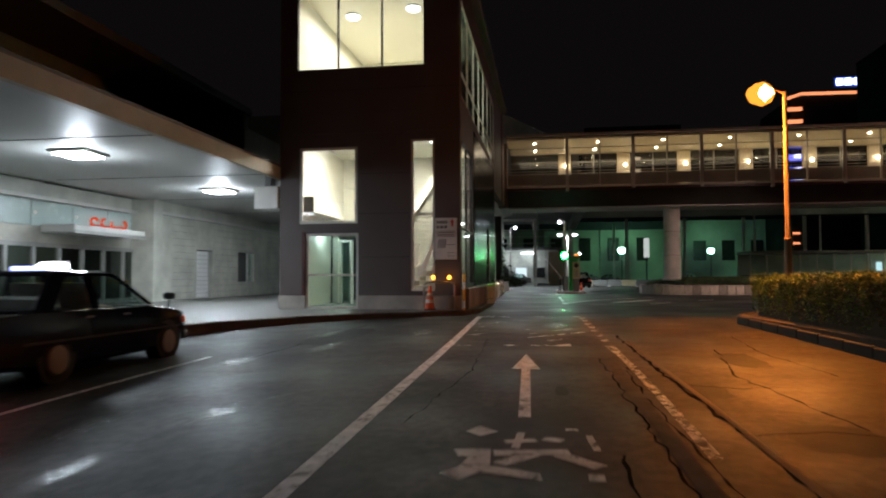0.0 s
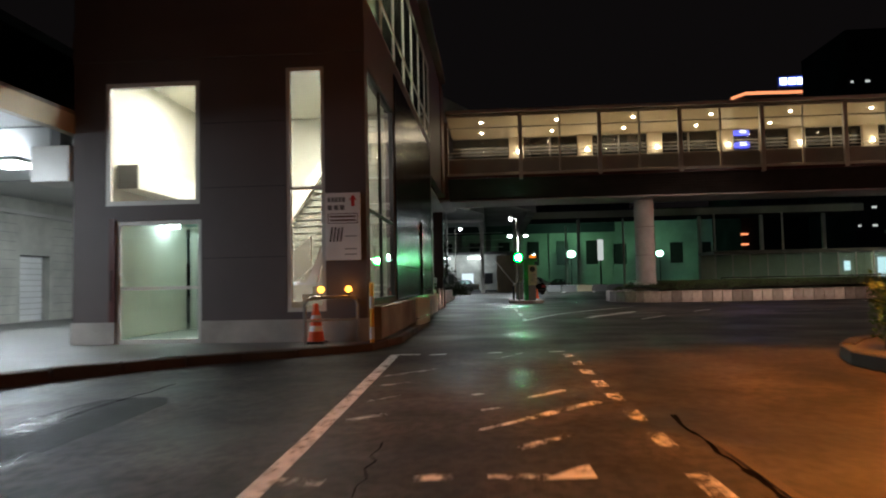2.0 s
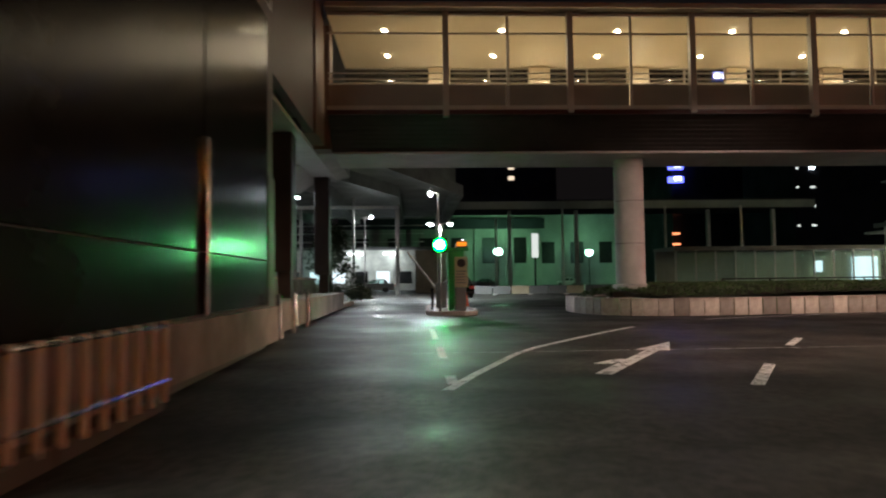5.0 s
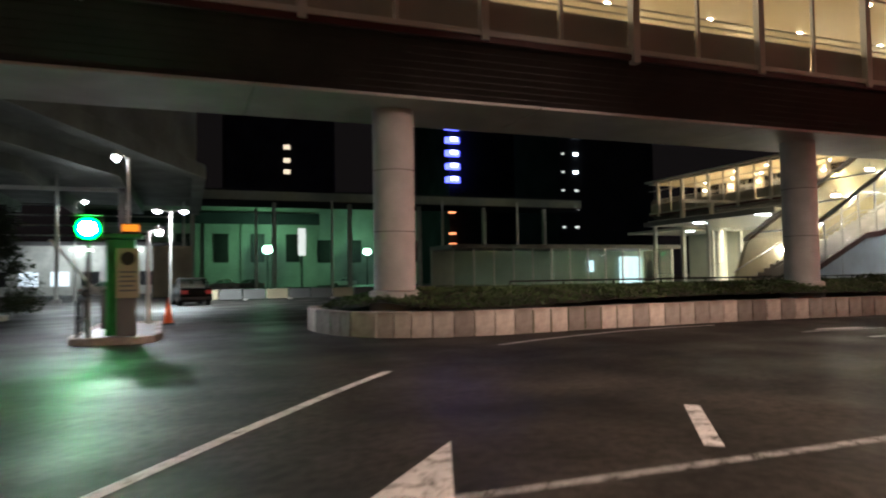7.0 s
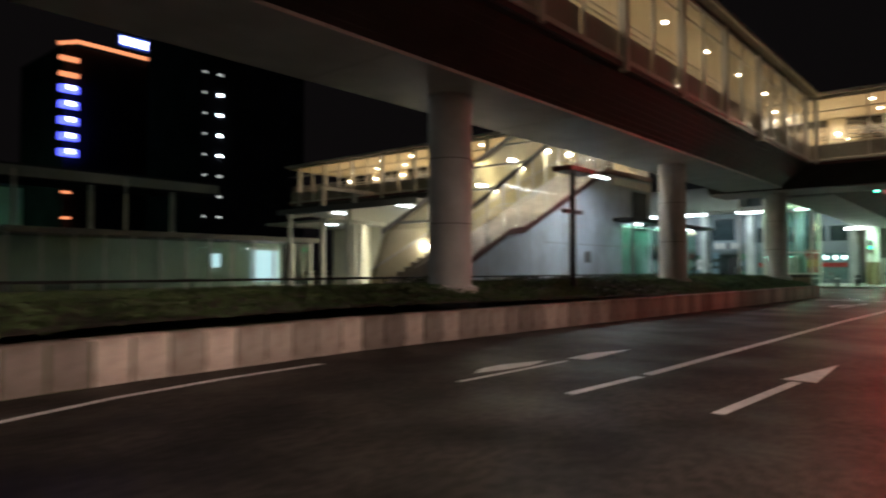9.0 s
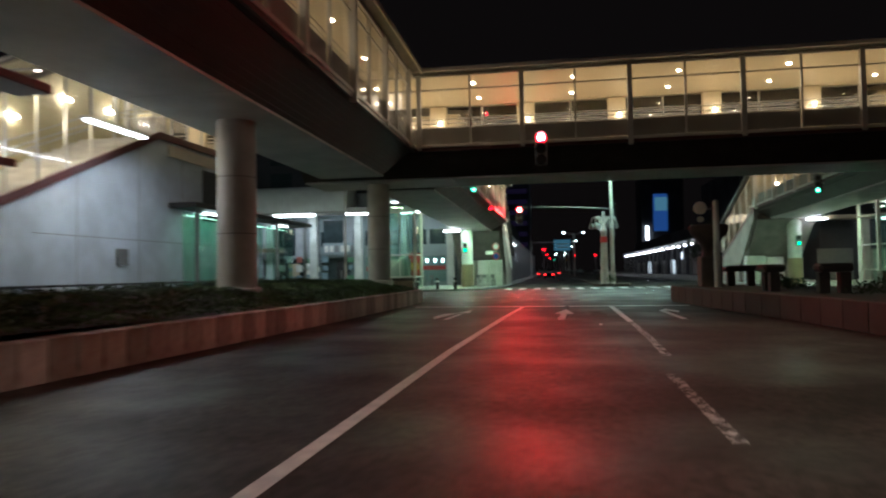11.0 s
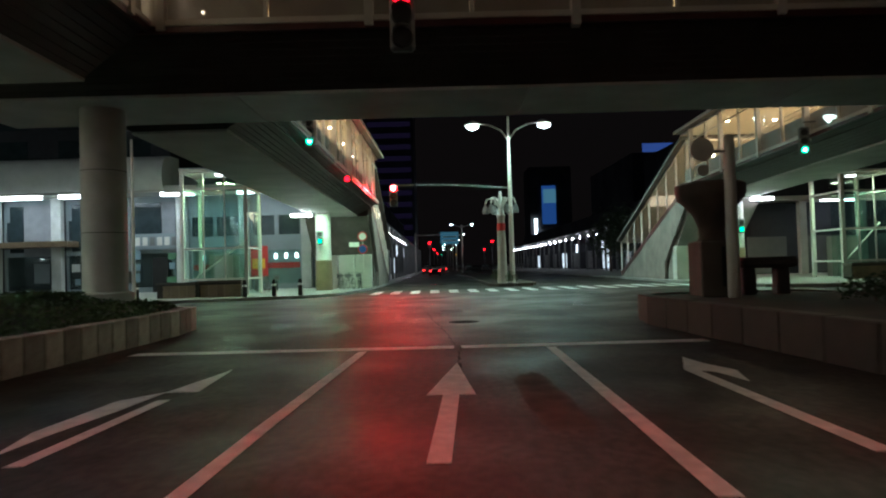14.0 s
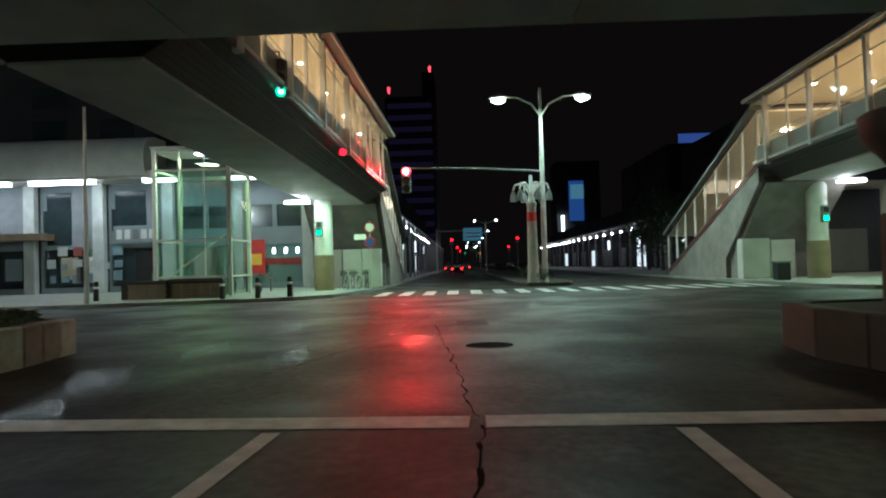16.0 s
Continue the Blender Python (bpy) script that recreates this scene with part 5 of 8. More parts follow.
# ---- taxi ----
def car(name, label, at, turn, scale, paint, roof_lamp=False, tail=True):
    """A saloon car; its nose looks along its own +y, its right side along +x."""
    ob = thing(name, (0, 0, 0), label, "car")
    W = 0.84
    def ring(y, w, z0, z1, zs):
        return [(-w, y, z0 + 0.06), (-w + 0.07, y, z0), (w - 0.07, y, z0), (w, y, z0 + 0.06), (w + 0.015, y, zs), (w - 0.03, y, z1 - 0.03), (w - 0.10, y, z1), (-w + 0.10, y, z1), (-w + 0.03, y, z1 - 0.03), (-w - 0.015, y, zs)]
    rings = [ring(-2.33, W - 0.12, 0.36, 0.86, 0.58), ring(-2.25, W - 0.04, 0.26, 0.95, 0.6), ring(-1.6, W, 0.2, 0.99, 0.62), ring(-0.9, W, 0.2, 0.98, 0.62), ring(0.7, W, 0.2, 0.97, 0.62), ring(1.0, W, 0.2, 0.96, 0.62), ring(1.75, W - 0.02, 0.22, 0.88, 0.6), ring(2.02, W - 0.06, 0.28, 0.82, 0.55), ring(2.08, W - 0.12, 0.34, 0.76, 0.5)]
    part("body", bm_loft(bmesh.new(), rings), paint, ob, smooth=True)
    roof = [[(x * w, y, z) for x, y in ((-1, ya), (1, ya), (1, yb), (-1, yb))] for w, ya, yb, z in ((0.66, -1.16, 0.20, 1.44), (0.64, -1.12, 0.14, 1.49), (0.52, -0.98, 0.0, 1.525))]
    part("roof", bm_loft(bmesh.new(), roof), paint, ob, smooth=True)
    gm = bpy.data.materials.get("car_glass") or pane_glass("car_glass", (0.80, 0.86, 0.84), 0.12)
    for s in (-1, 1):
        for low, high, w in (((0.96, 0.97), (0.17, 1.46), 0.07), ((-0.42, 0.97), (-0.45, 1.46), 0.10), ((-1.45, 0.97), (-1.06, 1.46), 0.30)):
            b = bmesh.new()
            bm_loft(b, [[(s * (0.785 + d), low[0] - w / 2, low[1]), (s * (0.785 + d), low[0] + w / 2, low[1]), (s * (0.645 + d), high[0] + w / 2, high[1]), (s * (0.645 + d), high[0] - w / 2, high[1])] for d in (-0.05, 0.02)])
            part("pillar", b, paint, ob)
        for ya, yb, yc, yd in ((-1.32, -0.46, -0.49, -0.98), (-0.36, 0.92, 0.16, -0.39)):
            b = bmesh.new()
            f = [(0.78, ya, 0.97), (0.78, yb, 0.97), (0.645, yc, 1.45), (0.645, yd, 1.45)]
            bm_loft(b, [[(s * (x + d), y, z) for x, y, z in f] for d in (-0.012, -0.008)])
            part("side_window", b, gm, ob, "clear dark-tinted side window").visible_shadow = False
        for y in (-1.27, 1.42):
            wh = part("wheel", bm_tube(bmesh.new(), [(s * 0.64, y, 0.31), (s * 0.83, y, 0.31), (s * 0.85, y, 0.31)], [0.305, 0.305, 0.28], 32), RUBBER, ob, smooth=True)
            part("hub_cap", bm_tube(bmesh.new(), [(s * 0.84, y, 0.31), (s * 0.865, y, 0.31), (s * 0.872, y, 0.31)], [0.205, 0.19, 0.10], 24), HUB, wh, "pale metal hub cap", smooth=True)
            part("wheel_arch", bm_tube(bmesh.new(), [(s * 0.60, y, 0.33), (s * 0.845, y, 0.33)], 0.355, 28), DARK_METAL, ob)
        B("door_handle", CHROME, ob, min(s * 0.85, s * 0.875), max(s * 0.85, s * 0.875), -0.75, -0.58, 0.84, 0.87)
        B("door_handle", CHROME, ob, min(s * 0.85, s * 0.875), max(s * 0.85, s * 0.875), 0.1, 0.27, 0.84, 0.87)
        B("trim_strip", DARK_METAL, ob, min(s * 0.845, s * 0.865), max(s * 0.845, s * 0.865), -1.9, 1.75, 0.55, 0.58)
        m = part("fender_mirror", bm_tube(bmesh.new(), [(s * 0.7, 1.62, 0.87), (s * 0.72, 1.64, 1.04)], 0.015, 6), CHROME, ob, "fender mirror on a chrome stalk")
        B("mirror_head", DARK_METAL, m, s * 0.72 - 0.10, s * 0.72 + 0.10, 1.58, 1.69, 1.03, 1.15, bevel=0.03)
        B("tail_lamp", L_TAIL if tail else RED_PAINT, ob, s * 0.62 - 0.16, s * 0.62 + 0.16, -2.345, -2.27, 0.64, 0.84)
        B("head_lamp", CHROME, ob, s * 0.55 - 0.17, s * 0.55 + 0.17, 2.0, 2.095, 0.58, 0.74)
        B("turn_lamp", ORANGE, ob, min(s * 0.76, s * 0.80), max(s * 0.76, s * 0.80), 1.9, 2.02, 0.6, 0.72)
        b = bmesh.new()
        bm_loft(b, [[(s * 0.36 + x * 0.25, y, z) for x, y in ((-1, ya), (1, ya), (1, yb), (-1, yb))] for ya, yb, z in ((-0.3, 0.3, 0.96), (-0.34, -0.22, 1.02), (-0.45, -0.36, 1.22), (-0.46, -0.40, 1.34))])
        part("front_seat", b, WHITE_PAINT, ob, "seat in a white cover")
    B("rear_seat", WHITE_PAINT, ob, -0.62, 0.62, -1.25, -1.05, 0.96, 1.16, "rear bench in a white cover", bevel=0.04)
    for lo, hi, n in (((0.68, 0.95, 0.97), (0.57, 0.19, 1.45), "windscreen"), ((0.66, -1.60, 0.98), (0.57, -1.14, 1.45), "rear_window")):
        b = bmesh.new()
        bm_loft(b, [[(-lo[0], lo[1] + d, lo[2]), (lo[0], lo[1] + d, lo[2]), (hi[0], hi[1] + d, hi[2]), (-hi[0], hi[1] + d, hi[2])] for d in (-0.004, 0.004)])
        part(n, b, gm, ob).visible_shadow = False
    B("bumper", DARK_METAL, ob, -0.80, 0.80, 1.99, 2.14, 0.30, 0.47, bevel=0.03)
    B("bumper", DARK_METAL, ob, -0.80, 0.80, -2.40, -2.27, 0.30, 0.48, bevel=0.03)
    if roof_lamp:
        eight = ((-1, -0.6), (-0.8, -1), (0.8, -1), (1, -0.6), (1, 0.6), (0.8, 1), (-0.8, 1), (-1, 0.6))
        b = bmesh.new()
        bm_loft(b, [[(x * w, -0.35 + y * d, z) for x, y in eight] for w, d, z in ((0.17, 0.10, 1.52), (0.22, 0.12, 1.57), (0.21, 0.11, 1.62), (0.14, 0.06, 1.66))])
        part("roof_sign", b, glow("taxi_roof_sign", (0.95, 0.95, 1.0), 7), ob, "glowing white roof sign", smooth=True)
        B("roof_lamp", glow("taxi_blue_lamp", (0.35, 0.4, 1.0), 4.0), ob, -0.26, 0.26, -0.88, -0.74, 1.51, 1.585, "small bluish roof lamp", bevel=0.02)
    ob.matrix_world = pose(*at, 0, 0, turn) @ Matrix.Diagonal((scale, scale, scale, 1))
    return ob


HUB = surface("hub_cap_metal", (0.34, 0.30, 0.26), 0.45, 0.2, vary=0.1)
car("taxi", "dark blue-black saloon taxi with a lit roof sign", (-7.4, 9.27, -0.27), 0, 0.99, CAR_PAINT, True)

# ---- things at the tower's foot ----
sign = thing("notice_board", (-3.1, 19.97, 1.65), "white notice board with a red arrow on the dark tower wall", "sign")
B("board", WHITE_PAINT, sign, -3.42, -2.75, 19.955, 19.99, 1.65, 2.92, bevel=0.004)
for j, (xa, xb, z) in enumerate(((-3.37, -3.02, 2.79), (-3.37, -3.02, 2.64))):
    q = 5 if j == 0 else 3
    for i in range(q):
        w = (xb - xa) / q
        B("writing_bar", GREY_PAINT, sign, xa + i * w, xa + (i + 0.7) * w, 19.950, 19.954, z - 0.045, z + 0.045)
for z in (2.47, 2.40):
    B("writing_bar", BROWN_PANEL, sign, -3.33, -2.84, 19.950, 19.954, z - 0.018, z + 0.018)
for z in (2.1, 1.86, 1.76):
    B("writing_bar", GREY_PAINT, sign, -3.05, -2.82, 19.950, 19.954, z - 0.008, z + 0.008)
part("box_rule", bm_ring(bmesh.new(), "y", 19.950, 19.954, -3.37, -2.80, 2.34, 2.53, 0.012), RED_TRIM, sign, "dark red box rule")
st = bmesh.new()
for i in range(4):
    bm_prism(st, [(-3.34 + i * 0.065, 2.0), (-3.31 + i * 0.065, 2.0), (-3.27 + i * 0.065, 2.27), (-3.30 + i * 0.065, 2.27)], "y", 19.950, 19.954)
part("striped_patch", st, DARK_METAL, sign, "black diagonal stripes")
part("red_arrow", bm_prism(bmesh.new(), [(-2.92, 2.66), (-2.86, 2.66), (-2.86, 2.78), (-2.82, 2.78), (-2.89, 2.88), (-2.96, 2.78), (-2.92, 2.78)], "y", 19.949, 19.954), RED_PAINT, sign, "red arrow pointing up")

cone = thing("traffic_cone", (-3.53, 19.62, 0.14), "orange traffic cone with two white bands", "traffic cone")
B("foot", DARK_METAL, cone, -3.71, -3.35, 19.44, 19.80, 0.14, 0.18, bevel=0.01)
for name, m, za, zb in (("cone_body", ORANGE, 0.18, 0.36), ("band", WHITE_PAINT, 0.36, 0.46), ("cone_body", ORANGE, 0.46, 0.58), ("band", WHITE_PAINT, 0.58, 0.65), ("cone_body", ORANGE, 0.65, 0.86)):
    r = lambda z: 0.155 - 0.115 * (z - 0.18) / 0.68
    part(name, bm_cyl(bmesh.new(), -3.53, 19.62, [(za, r(za)), (zb, r(zb))], 24), m, cone, smooth=True)
rail = thing("pipe_barrier", (-3.3, 19.5, 0.14), "bent steel pipe barrier with two round amber lamps", "barrier")
part("hoop", bm_tube(bmesh.new(), [(-3.67, 19.4, 0.14), (-3.67, 19.4, 0.82), (-3.64, 19.42, 0.92), (-3.55, 19.48, 0.97), (-2.95, 19.9, 0.97), (-2.86, 19.97, 0.92), (-2.83, 20.0 - 0.06, 0.82), (-2.83, 19.94, 0.14)], 0.03, 10), ALU, rail, smooth=True)
part("cross_bar", bm_tube(bmesh.new(), [(-3.67, 19.4, 0.55), (-2.83, 19.94, 0.55)], 0.02, 8), ALU, rail)
for x, y in ((-3.41, 19.56), (-2.97, 19.86)):
    a = part("amber_lamp", bm_tube(bmesh.new(), [(x, y - 0.05, 1.11), (x, y - 0.02, 1.11), (x, y + 0.03, 1.11)], [0.035, 0.062, 0.05], 14), L_AMBER, rail, "glowing amber warning lamp")
    part("lamp_stem", bm_tube(bmesh.new(), [(x, y, 0.97), (x, y, 1.06)], 0.018, 6), DARK_METAL, a)
post = thing("marker_post", (-2.5, 19.62, 0.14), "slim orange and white reflective marker post", "bollard")
part("tube", bm_cyl(bmesh.new(), -2.5, 19.62, [(0.14, 0.04), (1.2, 0.04), (1.22, 0.03)], 14), YELLOW, post, smooth=True)
for z in (0.2, 0.75):
    part("reflector", bm_cyl(bmesh.new(), -2.5, 19.62, [(z, 0.043), (z + 0.22, 0.043)], 14), WHITE_PAINT, post)
fence = thing("steel_guard", (-2.2, 25.6, 0.1), "short steel guard fence at the plinth, its tubes whitened for reflected light", "fence")
# White metal on the steel tubes stands in for their bright reflections.
for k in range(9):
    y = 24.5 + k * 0.29
    part("tube", bm_tube(bmesh.new(), [(-2.22 + 0.009 * k, y, 0.1), (-2.22 + 0.009 * k, y, 0.86)], 0.035, 8), WHITE_METAL, fence, smooth=True)
for z in (0.3, 0.82):
    part("rail", bm_tube(bmesh.new(), [(-2.22, 24.45, z), (-2.14, 26.9, z)], 0.025, 8), CHROME, fence)
for y in (33.6, 35.4, 37.2):
    g = thing("steel_bollard", (-2.2, y, 0.1), "short bright steel bollard beside the recess", "bollard", "steel bollards")
    part("tube", bm_cyl(bmesh.new(), -2.45, y, [(0.1, 0.06), (0.95, 0.06), (1.0, 0.03)], 14), CHROME, g, smooth=True)

# recess between the tower and the bridge
GRANITE = surface("polished_granite", (0.22, 0.21, 0.20), 0.16, vary=0.2, piece=0.15)
GREY_WALL = surface("blue_grey_wall", (0.24, 0.25, 0.27), 0.75, vary=0.12, broad=1.2)
PIER_BROWN = surface("dark_brown_cladding", (0.035, 0.024, 0.020), 0.45, vary=0.2)
recess = thing("bridge_abutment", (-4, 40, 0.1), "grey recess with dark square piers under the bridge end", "building")
B("rear_wall", GREY_WALL, recess, -6.2, -6.0, 34.0, 56.0, 0.1, 5.4)
B("ledge", SHADED_PLINTH, recess, -3.75, -2.75, 34.02, 48.6, 0.1, 0.78, "pale concrete ledge", bevel=0.03)
for k in range(7):
    B("granite_slab", GRANITE, recess, -4.06, -3.92, 34.2 + k * 2.06, 36.22 + k * 2.06, 0.1, 1.32, "polished granite slab", bevel=0.01)
    B("coping", SHADED_PLINTH, recess, -4.12, -3.86, 34.2 + k * 2.06, 36.22 + k * 2.06, 1.324, 1.40, bevel=0.01)
for y in (39.2, 47.2):
    p = B("pier", PIER_BROWN, recess, -3.72, -3.14, y - 0.36, y + 0.26, 1.5, 5.37, "dark brown clad pier", bevel=0.02)
    B("pier_foot", PIER_BROWN, p, -3.58, -3.22, y - 0.08, y + 0.26, 0.78, 1.5)
B("soffit", SOFFIT, recess, -6.0, -2.95, 34.0, 48.2, 5.38, 5.5)
part("edge_beam", bm_prism(bmesh.new(), [(-2.94, 5.36), (-2.40, 5.50), (-2.40, 5.94), (-2.94, 5.94)], "y", 42.3, 47.8), CONCRETE, recess, "pale concrete edge beam", bevel=0.015)
part("drop_panel", bm_prism(bmesh.new(), [(-5.95, 5.37), (-3.8, 5.37), (-4.5, 4.86), (-5.95, 4.86)], "y", 44.0, 48.1), SOFFIT, recess, "sloping pale ceiling panel")
B("wall_panel", BROWN_PANEL, recess, -3.7, -2.42, 41.5, 42.28, 5.42, 9.4)
B("service_door", GREY_PAINT, recess, -5.99, -5.95, 40.5, 41.5, 0.14, 2.2)
for y, w in ((43.2, 0.7), (45.4, 1.0)):
    B("notice_board", WHITE_PAINT, recess, -5.99, -5.96, y, y + w, 1.3, 2.2)
B("end_screen", GREEN_GLASS, recess, -6.0, -4.6, 57.3, 57.33, 0.3, 5.0).visible_shadow = False
for x in (-6.0, -4.55):
    B("screen_post", ALU, recess, x - 0.08, x + 0.08, 57.2, 57.4, 0.1, 5.2)
B("soffit_lamp", L_WHITE, recess, -5.25, -4.75, 46.9, 47.2, 4.76, 4.855, "glowing white flat lamp")
for k in range(3):
    B("kerb_stone", KERB, recess, -3.3, -3.05, 48.7 + k * 2.6, 51.2 + k * 2.6, 0.0, 0.2, bevel=0.03)
lamp("abutment_light", "AREA", (-4.9, 46.6, 4.7), 45, (0.9, 0.95, 1.0), 0.4, aim=(-5.6, 40.5, 0.8))

# ---- street lamp and plants ----
def leaves(name, material, label, category, inside, count, size, seed, lower=0.0, at=(0, 0, 0)):
    """A mass of many small tilted leaf blades whose middles come from inside(random)."""
    rnd = random.Random(seed)
    vs, fs = [], []
    for _ in range(count):
        p = Vector(inside(rnd))
        a = Vector((rnd.gauss(0, 1), rnd.gauss(0, 1), rnd.gauss(0, 0.7))).normalized()
        b = a.cross(Vector((rnd.gauss(0, 1), rnd.gauss(0, 1), rnd.gauss(0, 1)))).normalized()
        s = size * rnd.uniform(0.6, 1.4)
        k = len(vs)
        vs += [p - a * s, p + b * s * 0.45, p + a * s, p - b * s * 0.45]
        fs.append((k, k + 1, k + 2, k + 3))
    me = bpy.data.meshes.new(name)
    me.from_pydata([tuple(v) for v in vs], [], fs)
    me.materials.append(material)
    return tagged(new(name, me), label, category, kind="stuff")


def in_hedge(x0, x1, y0, y1, z0, z1):
    def pick(r):
        f = r.random()
        x, y, z = r.uniform(x0, x1), r.uniform(y0, y1), z0 + (z1 - z0) * math.sqrt(r.random())
        lump = 0.06 * math.sin(x * 5.1 + y * 3.3) + 0.05 * math.sin(y * 7.7)
        if f < 0.45:
            z = z1 + lump + r.gauss(0, 0.03)
        elif f < 0.75:
            x = x0 + abs(r.gauss(0, 0.05)) + lump * 0.8
        elif f < 0.85:
            y = y1 - abs(r.gauss(0, 0.05)) + lump
        return x, y, z
    return pick


hedge = thing("clipped_hedge", (5.3, 10, 0.16), "clipped boxy hedge with yellow-green leaf tips under a sodium lamp", "hedge")
# Near-black box that puts the shade between the leaves into one solid core.
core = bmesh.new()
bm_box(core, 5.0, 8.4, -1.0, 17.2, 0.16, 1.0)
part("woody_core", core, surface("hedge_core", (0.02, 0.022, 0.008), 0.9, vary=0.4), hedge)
crown = leaves("leaves", LEAF, "", "", in_hedge(4.88, 8.5, -1.0, 17.35, 0.2, 1.08), 48000, 0.030, 3)
crown.parent, crown.matrix_parent_inverse = hedge, Matrix.Translation(-hedge.location)


def sodium_lamp(x, y, h, arm, label, lit=True):
    ob = thing("street_lamp", (x, y, 0.1), label, "street lamp", "sodium street lamps")
    part("pole", bm_cyl(bmesh.new(), x, y, [(0.1, 0.10), (0.4, 0.09), (1.9, 0.075), (1.95, 0.09), (2.0, 0.06), (h, 0.045)], 16), POLE_PAINT, ob, smooth=True)
    part("arm", bm_tube(bmesh.new(), [(x, y, h - 0.05), (x + arm * 0.5, y, h + 0.05), (x + arm, y, h + 0.08)], 0.03), POLE_PAINT, ob)
    head = part("head", bm_tube(bmesh.new(), [(x + arm * 0.7, y, h + 0.12), (x + arm * 1.1, y, h + 0.15), (x + arm * 1.7, y, h + 0.1)], [0.06, 0.14, 0.05], 12), POLE_PAINT, ob, smooth=True)
    part("refractor", bm_tube(bmesh.new(), [(x + arm * 0.55, y, h + 0.02), (x + arm * 0.8, y, h - 0.02), (x + arm * 1.15, y, h - 0.04), (x + arm * 1.6, y, h - 0.02), (x + arm * 1.9, y, h + 0.02)], [0.08, 0.22, 0.28, 0.22, 0.08], 18), L_SODIUM, head, "glowing orange refractor bowl", smooth=True)
    part("bulb", bm_tube(bmesh.new(), [(x + arm * 0.75, y - 0.1, h - 0.05), (x + arm * 1.15, y - 0.13, h - 0.06), (x + arm * 1.55, y - 0.1, h - 0.05)], [0.10, 0.2, 0.10], 14), L_SODIUM_CORE, head, "glaring orange sodium bulb", smooth=True)
    return ob


sodium_lamp(5.28, 15.9, 5.3, -0.42, "slim street lamp with a glaring orange sodium head")
# Poles added out of view for the inferred lamp and the headlight spots.
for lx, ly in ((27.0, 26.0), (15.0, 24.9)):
    sodium_lamp(lx, ly, 8.0, 0.4, "tall unseen street lamp with an orange sodium head, added on the island")


def in_poly(outline, z, thick, lift=None):
    xs, ys = [p[0] for p in outline], [p[1] for p in outline]
    def inside(x, y):
        c = False
        for (x0, y0), (x1, y1) in zip(outline, outline[1:] + outline[:1]):
            if (y0 > y) != (y1 > y) and x < (x1 - x0) * (y - y0) / (y1 - y0) + x0:
                c = not c
        return c
    def pick(r):
        while True:
            x, y = r.uniform(min(xs), max(xs)), r.uniform(min(ys), max(ys))
            if inside(x, y):
                return x, y, z + (lift(x, y) if lift else 0) + r.uniform(0, thick)
    return pick


def mound(x, y):
    """The bed rises gently from its kerb to the columns."""
    d = min(max(0.0, y - 41.6), max(0.0, 46.4 - y), max(0, x - 6.2), max(0, 48.6 - x))
    return 0.42 * min(1.0, d / 1.6)


BED = [(6.35, 45.6), (6.35, 44.6), (6.5, 43.7), (6.8, 42.95), (7.15, 42.45), (7.75, 42.05), (8.6, 41.78), (10.0, 41.78), (13.0, 42.13), (17.0, 42.28), (24, 42.0), (36, 41.44), (46.4, 41.2), (47.9, 41.45), (48.5, 42.0), (48.6, 44.0), (47.8, 45.4), (30, 46.3), (9, 47.0)]


def bed_surface(name, outline, z, lift, label):
    """Rings that climb from the kerb to the middle of the bed."""
    b = bmesh.new()
    mid = 43.9
    rings = []
    for t in (0.0, 0.12, 0.25, 0.4, 0.6, 0.95):
        ring = []
        for (x0, y0), (x1, y1) in zip(outline, outline[1:] + outline[:1]):
            k = max(1, int(math.hypot(x1 - x0, y1 - y0) / 0.8))
            for i in range(k):
                x, y = x0 + (x1 - x0) * i / k, y0 + (y1 - y0) * i / k
                cx = min(max(x, 9.0), 46.0)
                px, py = x + (cx - x) * t, y + (mid - y) * t
                ring.append(b.verts.new((px, py, z + lift(px, py) + 0.015)))
        rings.append(ring)
    for r0, r1 in zip(rings, rings[1:]):
        n = len(r0)
        for i in range(n):
            b.faces.new((r0[i], r0[(i + 1) % n], r1[(i + 1) % n], r1[i]))
    bmesh.ops.remove_doubles(b, verts=list(b.verts), dist=0.002)
    return structure(part(name, b, SOIL), label, "ground")


bed_surface("ground_mound", BED, 0.54, mound, "dark earth mound under the grass of the island")
leaves("grass", GRASS, "short rough grass on the raised island", "grass", in_poly(BED, 0.54, 0.10, mound), 60000, 0.055, 5)


def shrub(x, y, z, r, h, n, seed, material=None, label="low dark rounded shrub"):
    ob = thing("shrub", (x, y, z), label, "shrub", "low shrubs")
    b = bmesh.new()
    bm_tube(b, [(x, y, z), (x + 0.05, y, z + h * 0.5)], [0.03, 0.012], 6)
    for k in range(5):
        a = k * 1.26
        bm_tube(b, [(x, y, z + h * 0.15), (x + r * 0.6 * math.cos(a), y + r * 0.6 * math.sin(a), z + h * 0.7)], [0.02, 0.006], 5)
    part("stem", b, BARK, ob)
    def pick(rr):
        while True:
            p = Vector((rr.gauss(0, 1), rr.gauss(0, 1), rr.gauss(0, 1))).normalized() * (rr.random() ** 0.3)
            if p.z > -0.5:
                w = 1 + 0.25 * math.sin(5 * p.x + seed) * math.cos(4 * p.y)
                return x + p.x * r * w, y + p.y * r * w, z + h * 0.45 + p.z * h * 0.55 * w
    c = leaves("foliage", material or DARKLEAF, "", "", pick, n, 0.05, seed)
    c.parent, c.matrix_parent_inverse = ob, Matrix.Translation(-ob.location)
    return ob


